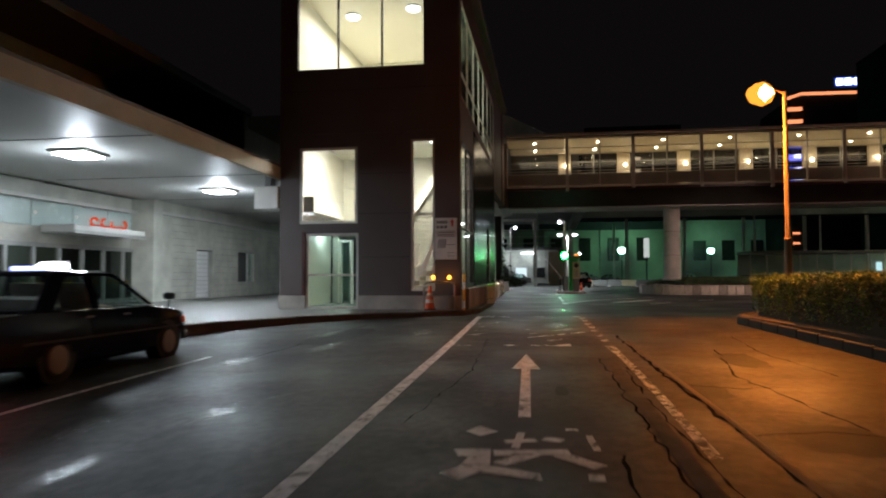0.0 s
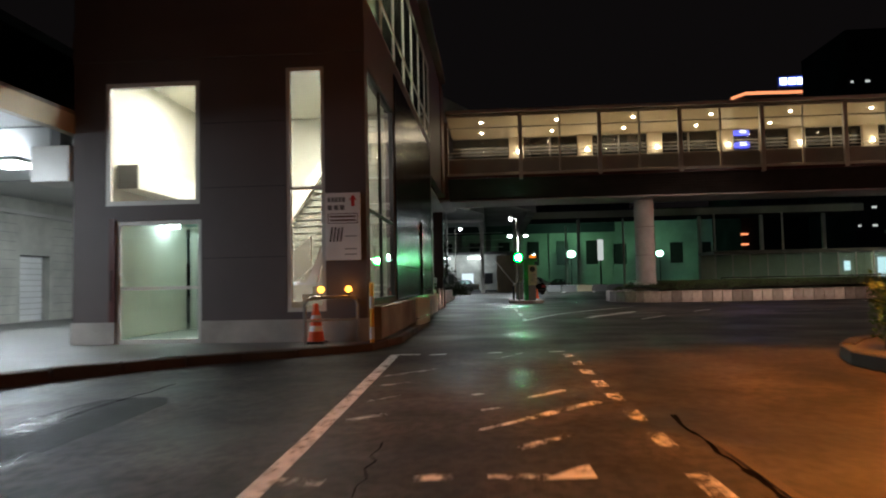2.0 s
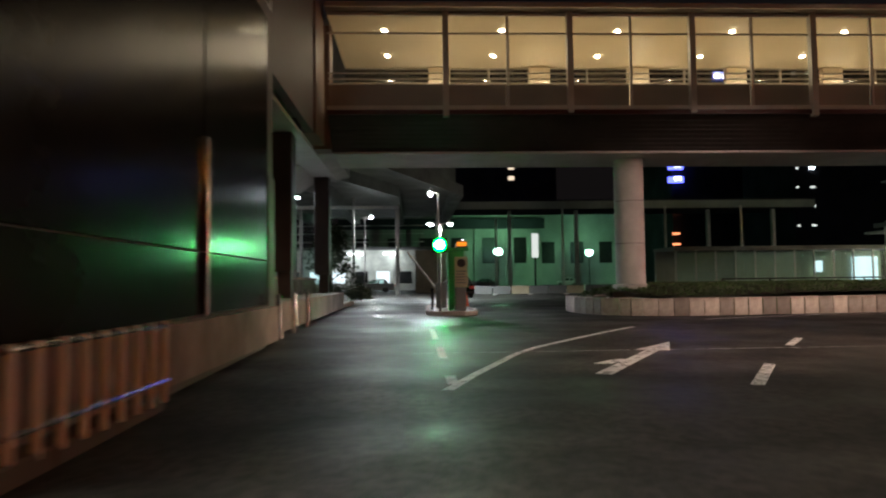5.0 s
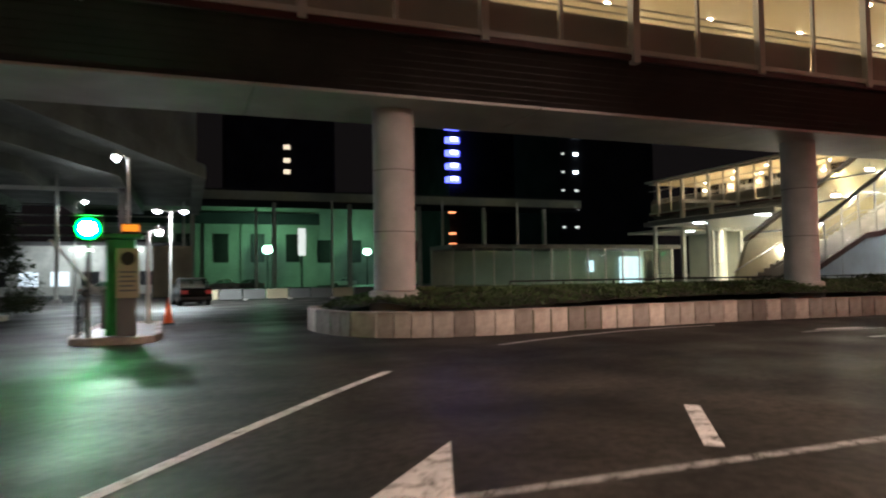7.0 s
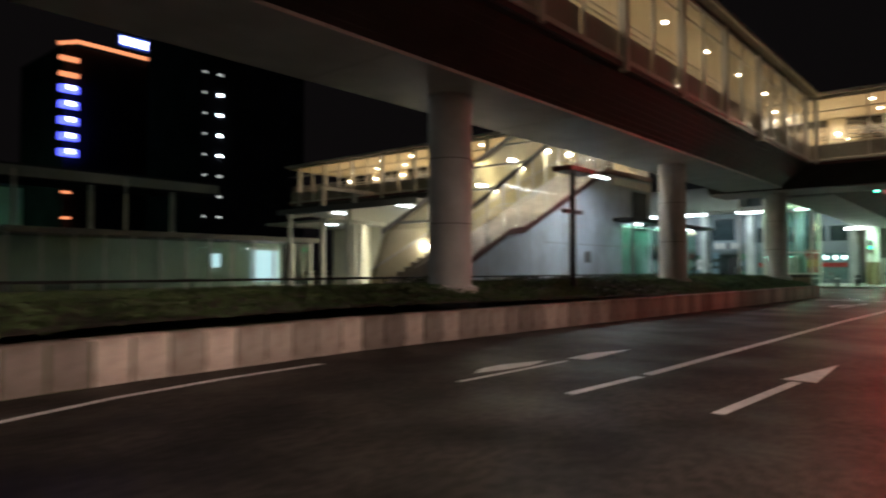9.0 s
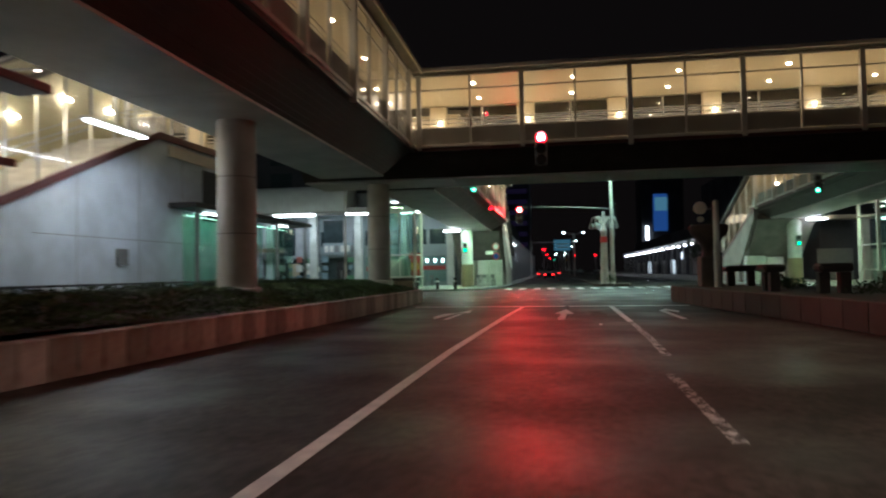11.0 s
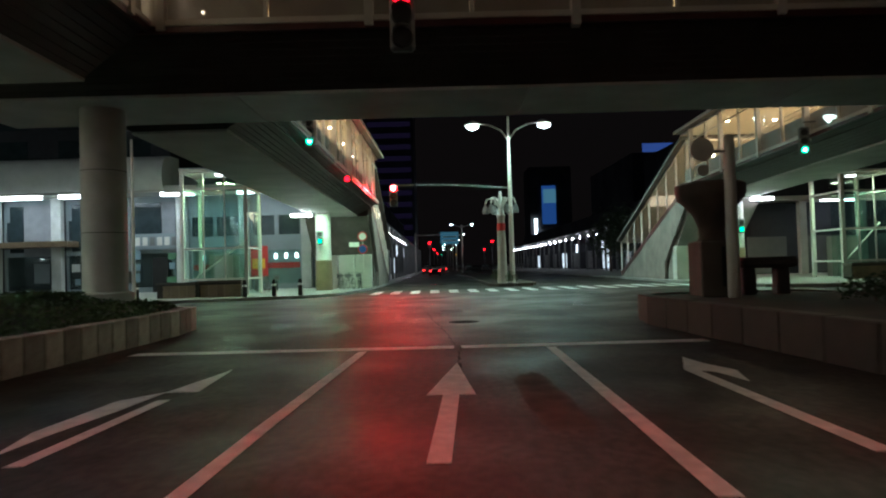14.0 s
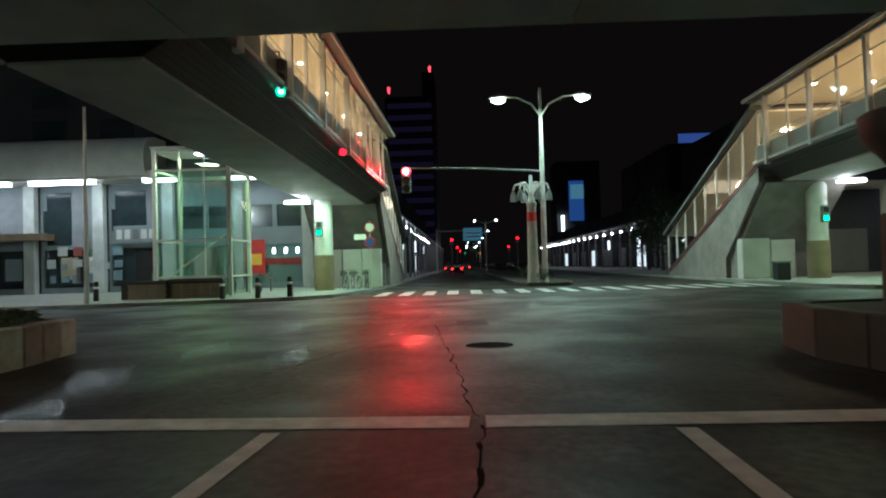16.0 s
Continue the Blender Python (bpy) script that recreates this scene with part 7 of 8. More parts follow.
# Fixture and light added to brighten the stair wall; no lamp known here.
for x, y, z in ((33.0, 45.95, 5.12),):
    sl = thing("soffit_lamp", (x, y, z), "flat white lamp added under the bridge edge to light the stair wall", "ceiling lamp", "soffit lamps")
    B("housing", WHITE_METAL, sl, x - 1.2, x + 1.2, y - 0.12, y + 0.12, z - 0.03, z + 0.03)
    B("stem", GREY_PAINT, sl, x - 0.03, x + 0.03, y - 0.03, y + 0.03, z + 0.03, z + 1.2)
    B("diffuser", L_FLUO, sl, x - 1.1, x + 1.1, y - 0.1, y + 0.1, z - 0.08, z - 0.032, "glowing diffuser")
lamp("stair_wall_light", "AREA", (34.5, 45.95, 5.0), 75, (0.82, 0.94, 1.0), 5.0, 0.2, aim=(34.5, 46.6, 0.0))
shed = thing("bus_shelter", (44, 47.3, 0), "dark flat-roofed shelter with slim posts beside the island", "shelter")
B("roof", DARK_METAL, shed, 38.5, 49.5, 46.9, 49.4 - 1.5, 3.66, 3.84, bevel=0.02)
for x in (39.0, 42.4, 45.8, 49.2):
    B("post", GREY_PAINT, shed, x - 0.05, x + 0.05, 47.1, 47.2, 0, 3.66)
    if x < 49:
        B("pane", SHELTER_GLASS, shed, x + 0.1, x + 3.2, 47.72, 47.735, 0.3, 3.6).visible_shadow = False
        B("lamp_strip", L_FLUO, shed, x + 1.2, x + 2.0, 47.5, 47.56, 3.58, 3.64, "glowing strip")
# Added together with the roof strips to give the shelter glass its green glow.
lamp("shelter_light", "AREA", (44.0, 47.5, 3.5), 60, (0.6, 1.0, 0.75), 9.0, 0.2, aim=(44.0, 47.5, 0))
B("rail", DARK_METAL, shed, 39.0, 49.2, 47.12, 47.18, 1.0, 1.06)
pole = thing("sign_pole", (25.8, 42.9, 0.6), "dark pole with a flat red-brown head in the island", "pole")
part("shaft", bm_cyl(bmesh.new(), 25.8, 42.9, [(0.6, 0.1), (4.1, 0.07)], 12), DARK_METAL, pole)
B("head", RED_TRIM, pole, 25.2, 26.7, 42.6, 43.2, 4.1, 4.24, "flat dark red head", bevel=0.02)
B("cross_arm", DARK_METAL, pole, 25.3, 26.3, 42.86, 42.94, 2.95, 3.06)
guard = thing("pipe_rail", (20, 47.2, 0.3), "thin dark pipe railing behind the island", "railing")
for k in range(17):
    part("post", bm_tube(bmesh.new(), [(13 + k * 2.0, 47.7 - 0.03 * k, 0), (13 + k * 2.0, 47.7 - 0.03 * k, 1.15)], 0.03, 6), DARK_METAL, guard)
part("rail", bm_tube(bmesh.new(), [(13, 47.7, 1.15), (45, 47.2, 1.15)], 0.035, 6), DARK_METAL, guard)

# hotel with neon corner and a second dark block
hotel = thing("hotel_tower", (66, 165, 0), "dark hotel tower with blue corner lights and an orange roof line", "building")
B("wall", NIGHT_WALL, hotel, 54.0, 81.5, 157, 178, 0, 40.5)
for k in range(7):
    B("corner_lamp", L_BLUE if k < 5 else L_ORANGE, hotel, 53.1, 56.1, 156.0, 156.9, 21.0 + k * 2.75, 22.2 + k * 2.75 if k < 5 else 21.7 + k * 2.75, "glowing blue corner light" if k < 5 else "glowing orange corner light")
for k in range(5):
    B("corner_glow", L_BLUEW, hotel, 54.1, 55.5, 155.9, 155.98, 21.4 + k * 2.75, 22.2 + k * 2.75)
part("roof_line", bm_tube(bmesh.new(), [(52.9, 156.6, 40.2), (56.0, 156.4, 41.2), (73.5, 156.4, 41.0)], 0.35, 6), L_ORANGE, hotel, "orange neon roof line")
for k in (0, 1, 3):
    B("low_neon", L_ORANGE, hotel, 53.7, 55.1, 156.2, 156.8, 8.0 + 2.2 * k, 8.4 + 2.2 * k)
hs = part("roof_sign", bm_box(bmesh.new(), 63.0, 74.5, 157.0, 157.4, 42.4, 44.9), BLUE_PAINT, hotel, "blue roof sign")
for k in range(6):
    B("sign_shape", L_BLUEW, hs, 63.5 + k * 1.8, 64.9 + k * 1.8, 156.8, 156.98, 42.9, 44.4)
blk = thing("apartment_block", (66, 125, 0), "dark apartment block with a few lit landings", "building")
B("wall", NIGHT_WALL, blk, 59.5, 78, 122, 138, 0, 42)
for k in range(9):
    B("landing_lamp", L_FLUO if k in (3, 4, 5, 6) else L_DIMWIN, blk, 62.2, 62.9, 121.8, 121.98, 9.0 + k * 3.0, 9.35 + k * 3.0, "glowing landing lamp")
    B("landing_lamp", L_DIMWIN, blk, 59.9, 60.3, 121.8, 121.98, 9.0 + k * 3.0, 9.3 + k * 3.0)
blk2 = thing("apartment_block", (22, 205, 0), "far dark block with two lit windows", "building")
B("wall", DARK_WALL, blk2, 12, 40, 205, 220, 0, 46)
for z in (32.0, 35.5, 29.0):
    B("window", glow("warm_window", (1.0, 0.8, 0.55), 0.6) if z == 32.0 else bpy.data.materials["warm_window"], blk2, 26.5, 28.2, 204.8, 204.98, z, z + 1.2, "lit window")

# ---- traffic signals ----
def signal(name, label, at, turn, lit, lamps=3, bracket=None, scale=1.0):
    """An upright three-lamp signal head whose lenses look along its own -x; lit: 0 top red, 2 bottom green."""
    ob = thing(name, (0, 0, 0), label, "traffic signal")
    n = lamps
    b = bmesh.new()
    bm_box(b, -0.06, 0.10, -0.19, 0.19, -0.34 * (n - 1) - 0.2, 0.2)
    part("housing", b, GREY_PAINT, ob, bevel=0.05)
    for k in range(n):
        z = -0.34 * k
        m = (L_RED if lit == 0 else L_GREEN) if k == lit else DARK_METAL
        r = 0.17 if lit == 0 else 0.13
        lens = part("lens", bm_tube(bmesh.new(), [(-0.11, 0, z), (-0.062, 0, z)], [r * 0.85, r], 20), m, ob, ("glowing red lens" if lit == 0 else "glowing green lens") if k == lit else "")
        if k == lit:
            part("lens_middle", bm_tube(bmesh.new(), [(-0.13, 0, z), (-0.112, 0, z)], [r * 0.5, r * 0.62], 18), L_RED_CORE if lit == 0 else L_GREEN_CORE, lens)
        v = bmesh.new()
        pts = [(0.16 * math.cos(a), 0.16 * math.sin(a)) for a in [math.radians(20 + 14 * j) for j in range(11)]]
        bm_loft(v, [[(x, p[0] * s, z + p[1] * s) for p in pts for s in (1,)] + [(x, p[0] * 0.95, z + p[1] * 0.95) for p in pts[::-1]] for x in (-0.24, -0.06)])
        part("visor", v, GREY_PAINT, ob)
    if bracket:
        part("bracket", bm_tube(bmesh.new(), [(0.05, 0, 0.15), *bracket], 0.03, 8), GREY_PAINT, ob)
    ob.matrix_world = pose(*at, 0, 0, turn) @ Matrix.Diagonal((scale, scale, scale, 1))
    return ob


signal("traffic_signal", "upright traffic signal showing red in front of the footbridge", (43.25, 35.5, 6.36), 0, 0, 3, [(0.05, 0, 0.0), (1.62, 0, 0.0)], 1.2)
signal("traffic_signal", "upright traffic signal showing red on a mast arm", (74.4, 37.7, 6.5), 0, 0, 3, [(0.2, 0, 0.1)], 1.35)
signal("traffic_signal", "upright traffic signal showing green under the footbridge", (54.75, 39.4, 6.6), 20, 2, 3, [(0.05, 0, 0.4), (0.05, 0.25, 0.4)])
signal("traffic_signal", "upright traffic signal showing green on the other bridge", (56.6, 20.85, 6.1), -20, 2, 3, [(0.05, 0, 0.4), (0.05, -0.7, 0.4)])
alarm = thing("alarm_lamp", (61.8, 39.0, 5.5), "round red lamp fixed below the footbridge's sill", "warning lamp")
B("base_plate", GREY_PAINT, alarm, 61.7, 61.9, 38.96, 39.2, 5.4, 5.62)
part("lens", bm_tube(bmesh.new(), [(61.62, 39.0, 5.5), (61.66, 39.0, 5.5), (61.7, 39.0, 5.5)], [0.05, 0.11, 0.11], 16), L_RED, alarm, "glowing red lens", smooth=True)
lamp("green_signal_light", "SPOT", (54.3, 38.9, 5.8), 160, (0.05, 1.0, 0.45), 0.12, aim=(51.5, 36.8, 0.0), spread=80)
lamp("green_signal_light", "SPOT", (56.1, 21.2, 5.3), 420, (0.05, 1.0, 0.45), 0.12, aim=(54.5, 28.0, 0.0), spread=80)


def walk_signal(at, turn, label):
    ob = thing("pedestrian_signal", (0, 0, 0), label, "pedestrian signal")
    for k in range(2):
        z = -0.40 * k
        B("housing", GREY_PAINT, ob, -0.1, 0.1, -0.19, 0.19, z - 0.19, z + 0.19, bevel=0.03)
        on = k == 1
        B("lens", L_GREEN if on else DARK_METAL, ob, -0.118, -0.102, -0.12, 0.12, z - 0.12, z + 0.12, "glowing lens" if on else "")
        B("hood", GREY_PAINT, ob, -0.22, -0.1, -0.19, 0.19, z + 0.192, z + 0.21)
    ob.matrix_world = pose(*at, 0, 0, turn)
    return ob


walk_signal((71.45, 42.0, 3.5), 0, "pedestrian signal showing green on the bridge column")
walk_signal((69.75, 17.4, 3.4), 0, "pedestrian signal showing green on the far column")

for x, y in ((72.0, 41.9), (70.3, 17.5)):
    ob = thing("bridge_column", (x, y, 0.14), "round bridge column with brown tiles at its foot", "column", "columns under the footbridges")
    part("shaft", bm_cyl(bmesh.new(), x, y, [(1.95, 0.47), (4.85, 0.47)], 32), CONCRETE, ob, smooth=True)
    part("tiled_foot", bm_cyl(bmesh.new(), x, y, [(0.14, 0.51), (1.95, 0.51)], 32), BROWN_TILE, ob, "brown tiled foot", smooth=True)
for x, y, z in ((71.0, 43.0, 4.78), (69.6, 16.2, 4.86)):
    ob = thing("soffit_lamp", (x, y, z), "glaring white flat lamp under the bridge soffit", "ceiling lamp", "soffit lamps")
    B("housing", WHITE_METAL, ob, x - 0.15, x + 0.15, y - 0.65, y + 0.65, z - 0.08, z + 0.02)
    B("diffuser", L_WHITE, ob, x - 0.20, x + 0.12, y - 0.6, y + 0.6, z - 0.2, z - 0.085, "glowing diffuser")

arm_lamp(56.6, 55.7, 6.95, (-0.6,), "grey lamp post with one white head by the side street", 0.2)
lamp("side_street_light", "SPOT", (56.05, 55.7, 6.8), 2600, (0.86, 1.0, 0.93), 0.2, aim=(66.0, 60.0, 3.5), spread=150)

# ---- lamp mast on the median ----
mast = thing("double_street_lamp", (75.5, 30.05, 0.2), "tall pale mast with two lamp heads and a signal arm", "street lamp")
part("mast_pole", bm_cyl(bmesh.new(), 75.5, 30.05, [(0.16, 0.2), (0.5, 0.17), (6.0, 0.13), (11.2, 0.07)], 18), WHITE_METAL, mast, smooth=True)
for s in (-1, 1):
    a = part("lamp_arm", bm_tube(bmesh.new(), [(75.5, 30.05, 9.6), (75.5, 30.05 + s * 0.5, 10.3), (75.5, 30.05 + s * 1.3, 10.7), (75.5, 30.05 + s * 2.0, 10.75)], 0.05), WHITE_METAL, mast)
    part("lamp_head", bm_tube(bmesh.new(), [(75.5, 30.05 + s * 1.9, 10.75), (75.5, 30.05 + s * 2.3, 10.78), (75.5, 30.05 + s * 2.9, 10.7)], [0.08, 0.22, 0.08], 12), WHITE_METAL, a, smooth=True)
    part("lamp_lens", bm_tube(bmesh.new(), [(75.4, 30.05 + s * 2.0, 10.58), (75.4, 30.05 + s * 2.35, 10.5), (75.4, 30.05 + s * 2.75, 10.58)], [0.10, 0.19, 0.09], 12), L_MERC, a, "glaring white lens", smooth=True)
part("signal_arm", bm_tube(bmesh.new(), [(75.5, 30.05, 6.45), (75.3, 33.5, 6.7), (74.47, 37.75, 6.72)], [0.06, 0.05, 0.035]), GREY_PAINT, mast)
deco = thing("ornamental_lamp_post", (75.2, 30.7, 0.2), "stout ornamental post with a ring of hanging bell lamps", "street lamp")
part("post", bm_cyl(bmesh.new(), 75.2, 30.75, [(0.16, 0.34), (1.4, 0.3), (4.4, 0.24), (4.6, 0.3), (4.75, 0.2), (6.2, 0.08)], 16), CONCRETE, deco, smooth=True)
part("red_band", bm_cyl(bmesh.new(), 75.2, 30.75, [(3.6, 0.272), (4.1, 0.265)], 16), RED_PAINT, deco)
for k in range(6):
    a = k * math.pi / 3 + 0.3
    c, s = math.cos(a), math.sin(a)
    ar = part("branch", bm_tube(bmesh.new(), [(75.2, 30.75, 5.0), (75.2 + 0.5 * c, 30.75 + 0.5 * s, 5.75), (75.2 + 0.9 * c, 30.75 + 0.9 * s, 5.7), (75.2 + 1.0 * c, 30.75 + 1.0 * s, 5.4)], 0.05), WHITE_METAL, deco)
    part("bell", bm_cyl(bmesh.new(), 75.2 + 1.0 * c, 30.75 + 1.0 * s, [(4.75, 0.2), (5.1, 0.17), (5.35, 0.06)], 10), GREY_PAINT, ar, smooth=True)

# ---- glass lift towers ----
def lift(at, w, d, h, label):
    x, y, z = at
    ob = thing("lift_tower", (x, y, z), label, "lift tower", "glass lift towers")
    for xx in (x, x + w):
        for yy in (y, y + d):
            B("post", WHITE_METAL, ob, xx - 0.09, xx + 0.09, yy - 0.09, yy + 0.09, z, z + h)
    for zz in (0.9, 2.6, h - 1.0, h - 0.09):
        B("ring_beam", WHITE_METAL, ob, x - 0.07, x + w + 0.07, y - 0.07, y + 0.07, z + zz - 0.05, z + zz + 0.05)
        B("ring_beam", WHITE_METAL, ob, x - 0.07, x + w + 0.07, y + d - 0.07, y + d + 0.07, z + zz - 0.05, z + zz + 0.05)
        B("ring_beam", WHITE_METAL, ob, x - 0.07, x + 0.07, y + 0.07, y + d - 0.07, z + zz - 0.05, z + zz + 0.05)
    for k in range(1, 3):
        B("mullion", WHITE_METAL, ob, x - 0.04, x + 0.04, y + d * k / 3 - 0.03, y + d * k / 3 + 0.03, z, z + h)
    for za, zb in ((0.05, 2.55), (2.65, h - 1.05)):
        B("pane", GREEN_GLASS, ob, x - 0.01, x + 0.01, y + 0.1, y + d - 0.1, z + za, z + zb).visible_shadow = False
        B("pane", GREEN_GLASS, ob, x + 0.1, x + w - 0.1, y - 0.01, y + 0.01, z + za, z + zb).visible_shadow = False
    B("shaft_wall", GREEN_GLASS, ob, x + w * 0.55, x + w * 0.56, y + 0.3, y + d - 0.3, z, z + h - 0.2).visible_shadow = False
    B("lift_car", ALU, ob, x + w * 0.6, x + w * 0.95, y + d * 0.25, y + d * 0.75, z + 0.05, z + 2.3)
    B("lift_door", ALU, ob, x + w * 0.55 - 0.04, x + w * 0.55 - 0.004, y + d * 0.35, y + d * 0.65, z + 0.1, z + 2.2)
    B("roof", WHITE_METAL, ob, x - 0.15, x + w + 0.15, y - 0.15, y + d + 0.15, z + h, z + h + 0.12, bevel=0.02)
    part("stair_rail", bm_tube(bmesh.new(), [(x + 0.5, y + 0.3, z + 2.9), (x + 0.5, y + d - 0.4, z + 0.9)], 0.05), WHITE_METAL, ob)
    B("lamp_strip", L_FLUO, ob, x + 0.9, x + w * 0.5, y + d * 0.46, y + d * 0.56, z + h - 0.12, z + h - 0.06, "glowing strip")
    return ob


lift((68.2, 45.5, 0.14), 2.8, 3.5, 6.9, "tall glass lift tower with a pale frame, lit inside")
lift((66.3, 11.0, 0.14), 2.8, 2.6, 5.6, "glass lift tower lit green inside beneath the bridge")
lamp("lift_light", "AREA", (69.2, 47.3, 6.6), 300, (0.62, 1.0, 0.45), 1.0, aim=(69.2, 47.5, 0))
lamp("lift_light", "AREA", (67.2, 12.3, 5.4), 220, (0.7, 1.0, 0.6), 1.0, aim=(67.2, 12.3, 0))
for x0, x1, y0, y1, h in ((66.0, 66.7, 45.2, 47.4, 0.95), (66.1, 66.8, 47.6, 49.6, 0.9), (65.0, 65.8, 11.0, 14.0, 0.9)):
    ob = thing("brick_planter", (x0, y0, 0.14), "brown brick planter box on the pavement", "planter", "brick planters")
    B("rim", KERB_DARK, ob, x0 - 0.03, x1 + 0.03, y0 - 0.03, y1 + 0.03, h - 0.06, h + 0.04, bevel=0.01)
    n = int((h - 0.2) / 0.13)
    for r in range(n):
        for k in range(int((y1 - y0) / 0.42)):
            ya = y0 + k * 0.42 + (0.0 if r % 2 else 0.03)
            B("brick", BROWN_TILE, ob, x0, x0 + 0.12, ya, ya + 0.40, 0.14 + r * 0.13, 0.14 + r * 0.13 + 0.12)
    B("core", SOIL, ob, x0 + 0.06, x1, y0, y1, 0.14, h - 0.07)
for x, y in ((64.6, 44.6), (64.8, 43.2), (65.6, 50.4), (65.3, 42.0)):
    bo = thing("bollard", (x, y, 0.14), "short dark bollard with a bright reflector ring", "bollard", "kerb bollards")
    part("shaft", bm_cyl(bmesh.new(), x, y, [(0.14, 0.11), (0.9, 0.10), (0.98, 0.06)], 14), DARK_METAL, bo, smooth=True)
    part("ring", bm_cyl(bmesh.new(), x, y, [(0.66, 0.113), (0.76, 0.113)], 14), WHITE_PAINT, bo)
pl = thing("street_pole", (63.3, 49.5, 0.14), "tall slim pale pole at the kerb corner", "pole")
part("shaft", bm_cyl(bmesh.new(), 63.3, 49.5, [(0.14, 0.11), (1.2, 0.09), (7.9, 0.06)], 14), WHITE_METAL, pl, smooth=True)
B("cabinet", GREY_PAINT, pl, 63.1, 63.5, 49.62, 49.8, 1.0, 1.6, bevel=0.02)

# signs under the stair
sp = thing("sign_post", (73.2, 39.65, 0.14), "post with two round traffic signs and a small plate", "road sign")
part("post", bm_cyl(bmesh.new(), 73.2, 39.65, [(0.14, 0.04), (3.75, 0.035)], 10), WHITE_METAL, sp)
for z, face in ((3.4, WHITE_PAINT), (2.6, BLUE_PAINT)):
    d = part("disc", bm_tube(bmesh.new(), [(73.12, 39.65, z), (73.15, 39.65, z)], 0.31, 24), RED_PAINT, sp, "red-rimmed round sign")
    part("face", bm_tube(bmesh.new(), [(73.105, 39.65, z), (73.118, 39.65, z)], 0.23, 24), face, d)
b = bm_box(bmesh.new(), 73.10, 73.13, 39.85, 40.5, 2.75, 3.05)
part("plate", b, WHITE_PAINT, sp, "small white plate")
cab = thing("switch_cabinet", (75.5, 40.6, 0.14), "row of pale switch cabinets under the stair", "cabinet")
for k in range(3):
    B("cabinet_body", WHITE_METAL, cab, 74.9, 75.5, 39.3 + k * 1.1, 40.35 + k * 1.1, 0.14, 2.3, bevel=0.03)


def bicycle(x, y, turn, label):
    ob = thing("bicycle", (0, 0, 0), label, "bicycle", "parked bicycles")
    for s in (-0.52, 0.52):
        w = part("wheel", bm_tube(bmesh.new(), [(s + 0.33 * math.cos(a), 0, 0.34 + 0.33 * math.sin(a)) for a in [j * math.pi / 10 for j in range(21)]], 0.018, 6), RUBBER, ob)
        for j in range(6):
            a = j * math.pi / 6
            part("spoke", bm_tube(bmesh.new(), [(s - 0.32 * math.cos(a), 0, 0.34 - 0.32 * math.sin(a)), (s + 0.32 * math.cos(a), 0, 0.34 + 0.32 * math.sin(a))], 0.004, 4), CHROME, w)
    part("frame", bm_tube(bmesh.new(), [(-0.52, 0, 0.34), (-0.12, 0, 0.3), (-0.2, 0, 0.78), (0.38, 0, 0.72), (-0.12, 0, 0.3), (-0.2, 0, 0.78), (-0.52, 0, 0.34)], 0.018, 6), GREY_PAINT, ob)
    part("fork", bm_tube(bmesh.new(), [(0.52, 0, 0.34), (0.38, 0, 0.72), (0.34, 0, 0.98)], 0.016, 6), CHROME, ob)
    part("handlebar", bm_tube(bmesh.new(), [(0.2, -0.25, 1.0), (0.36, -0.1, 1.0), (0.36, 0.1, 1.0), (0.2, 0.25, 1.0)], 0.014, 6), CHROME, ob)
    B("saddle", DARK_METAL, ob, -0.34, -0.1, -0.07, 0.07, 0.83, 0.88, bevel=0.02)
    part("basket", bm_wall(bmesh.new(), "x", 0.42, 0.68, -0.16, 0.16, 0.7, 0.94), GREY_PAINT, ob)
    ob.matrix_world = pose(x, y, 0.14, 0, 0, turn)
    return ob


for k in range(7):
    bicycle(72.6 + 0.12 * k, 43.2 - 0.55 * k if k > 3 else 46.8 - 0.6 * k, 15 + 6 * (k % 3), "parked bicycle by the bridge column")

NIGHT_GLASS = surface("dark_window_glass", (0.03, 0.045, 0.05), 0.12, vary=0.2, bump=0)
# ---- corner shops under the arcade ----
shop = thing("corner_shops", (80, 50, 0.14), "white two-storey shop building with lit arcade front", "building")
XF = 79.0
BLUE_GREY = surface("faded_blue_print", (0.22, 0.32, 0.38), 0.5, vary=0.2)
DULL_RED = surface("faded_red_print", (0.32, 0.09, 0.07), 0.5, vary=0.2)
DULL_GREEN = surface("faded_green_print", (0.12, 0.28, 0.16), 0.5, vary=0.2)
SHOP_PILLAR = surface("white_shop_pillar", (0.52, 0.54, 0.52), 0.5, vary=0.12, second=(0.34, 0.35, 0.33), mix=0.5)
B("wall", SHOP_WALL, shop, XF + 0.4, XF + 10, 43.6, 54.0, 0.14, 9.0, "white painted walls")
B("wall", DARK_WALL, shop, XF + 0.4, XF + 10, 54.02, 84.0, 0.14, 14.0)
for k in range(6):
    for z in (9.9, 12.0):
        B("upper_window", NIGHT_GLASS, shop, XF + 0.36, XF + 0.395, 55.4 + k * 4.4, 57.6 + k * 4.4, z, z + 1.3)
part("canopy", bm_prism(bmesh.new(), [(76.6, 7.15), (76.35, 7.5), (76.28, 8.1), (76.35, 8.6), (76.6, 9.1), (77.0, 9.4), (77.8, 9.6), (79.4, 9.65), (79.4, 7.15)], "y", 53.4, 67.0), surface("white_canopy", (0.78, 0.80, 0.77), 0.35, vary=0.06), shop, "white rounded arcade canopy", smooth=True)
B("canopy_soffit", WHITE_METAL, shop, 76.7, 79.38, 44.0, 84, 6.98, 7.13)
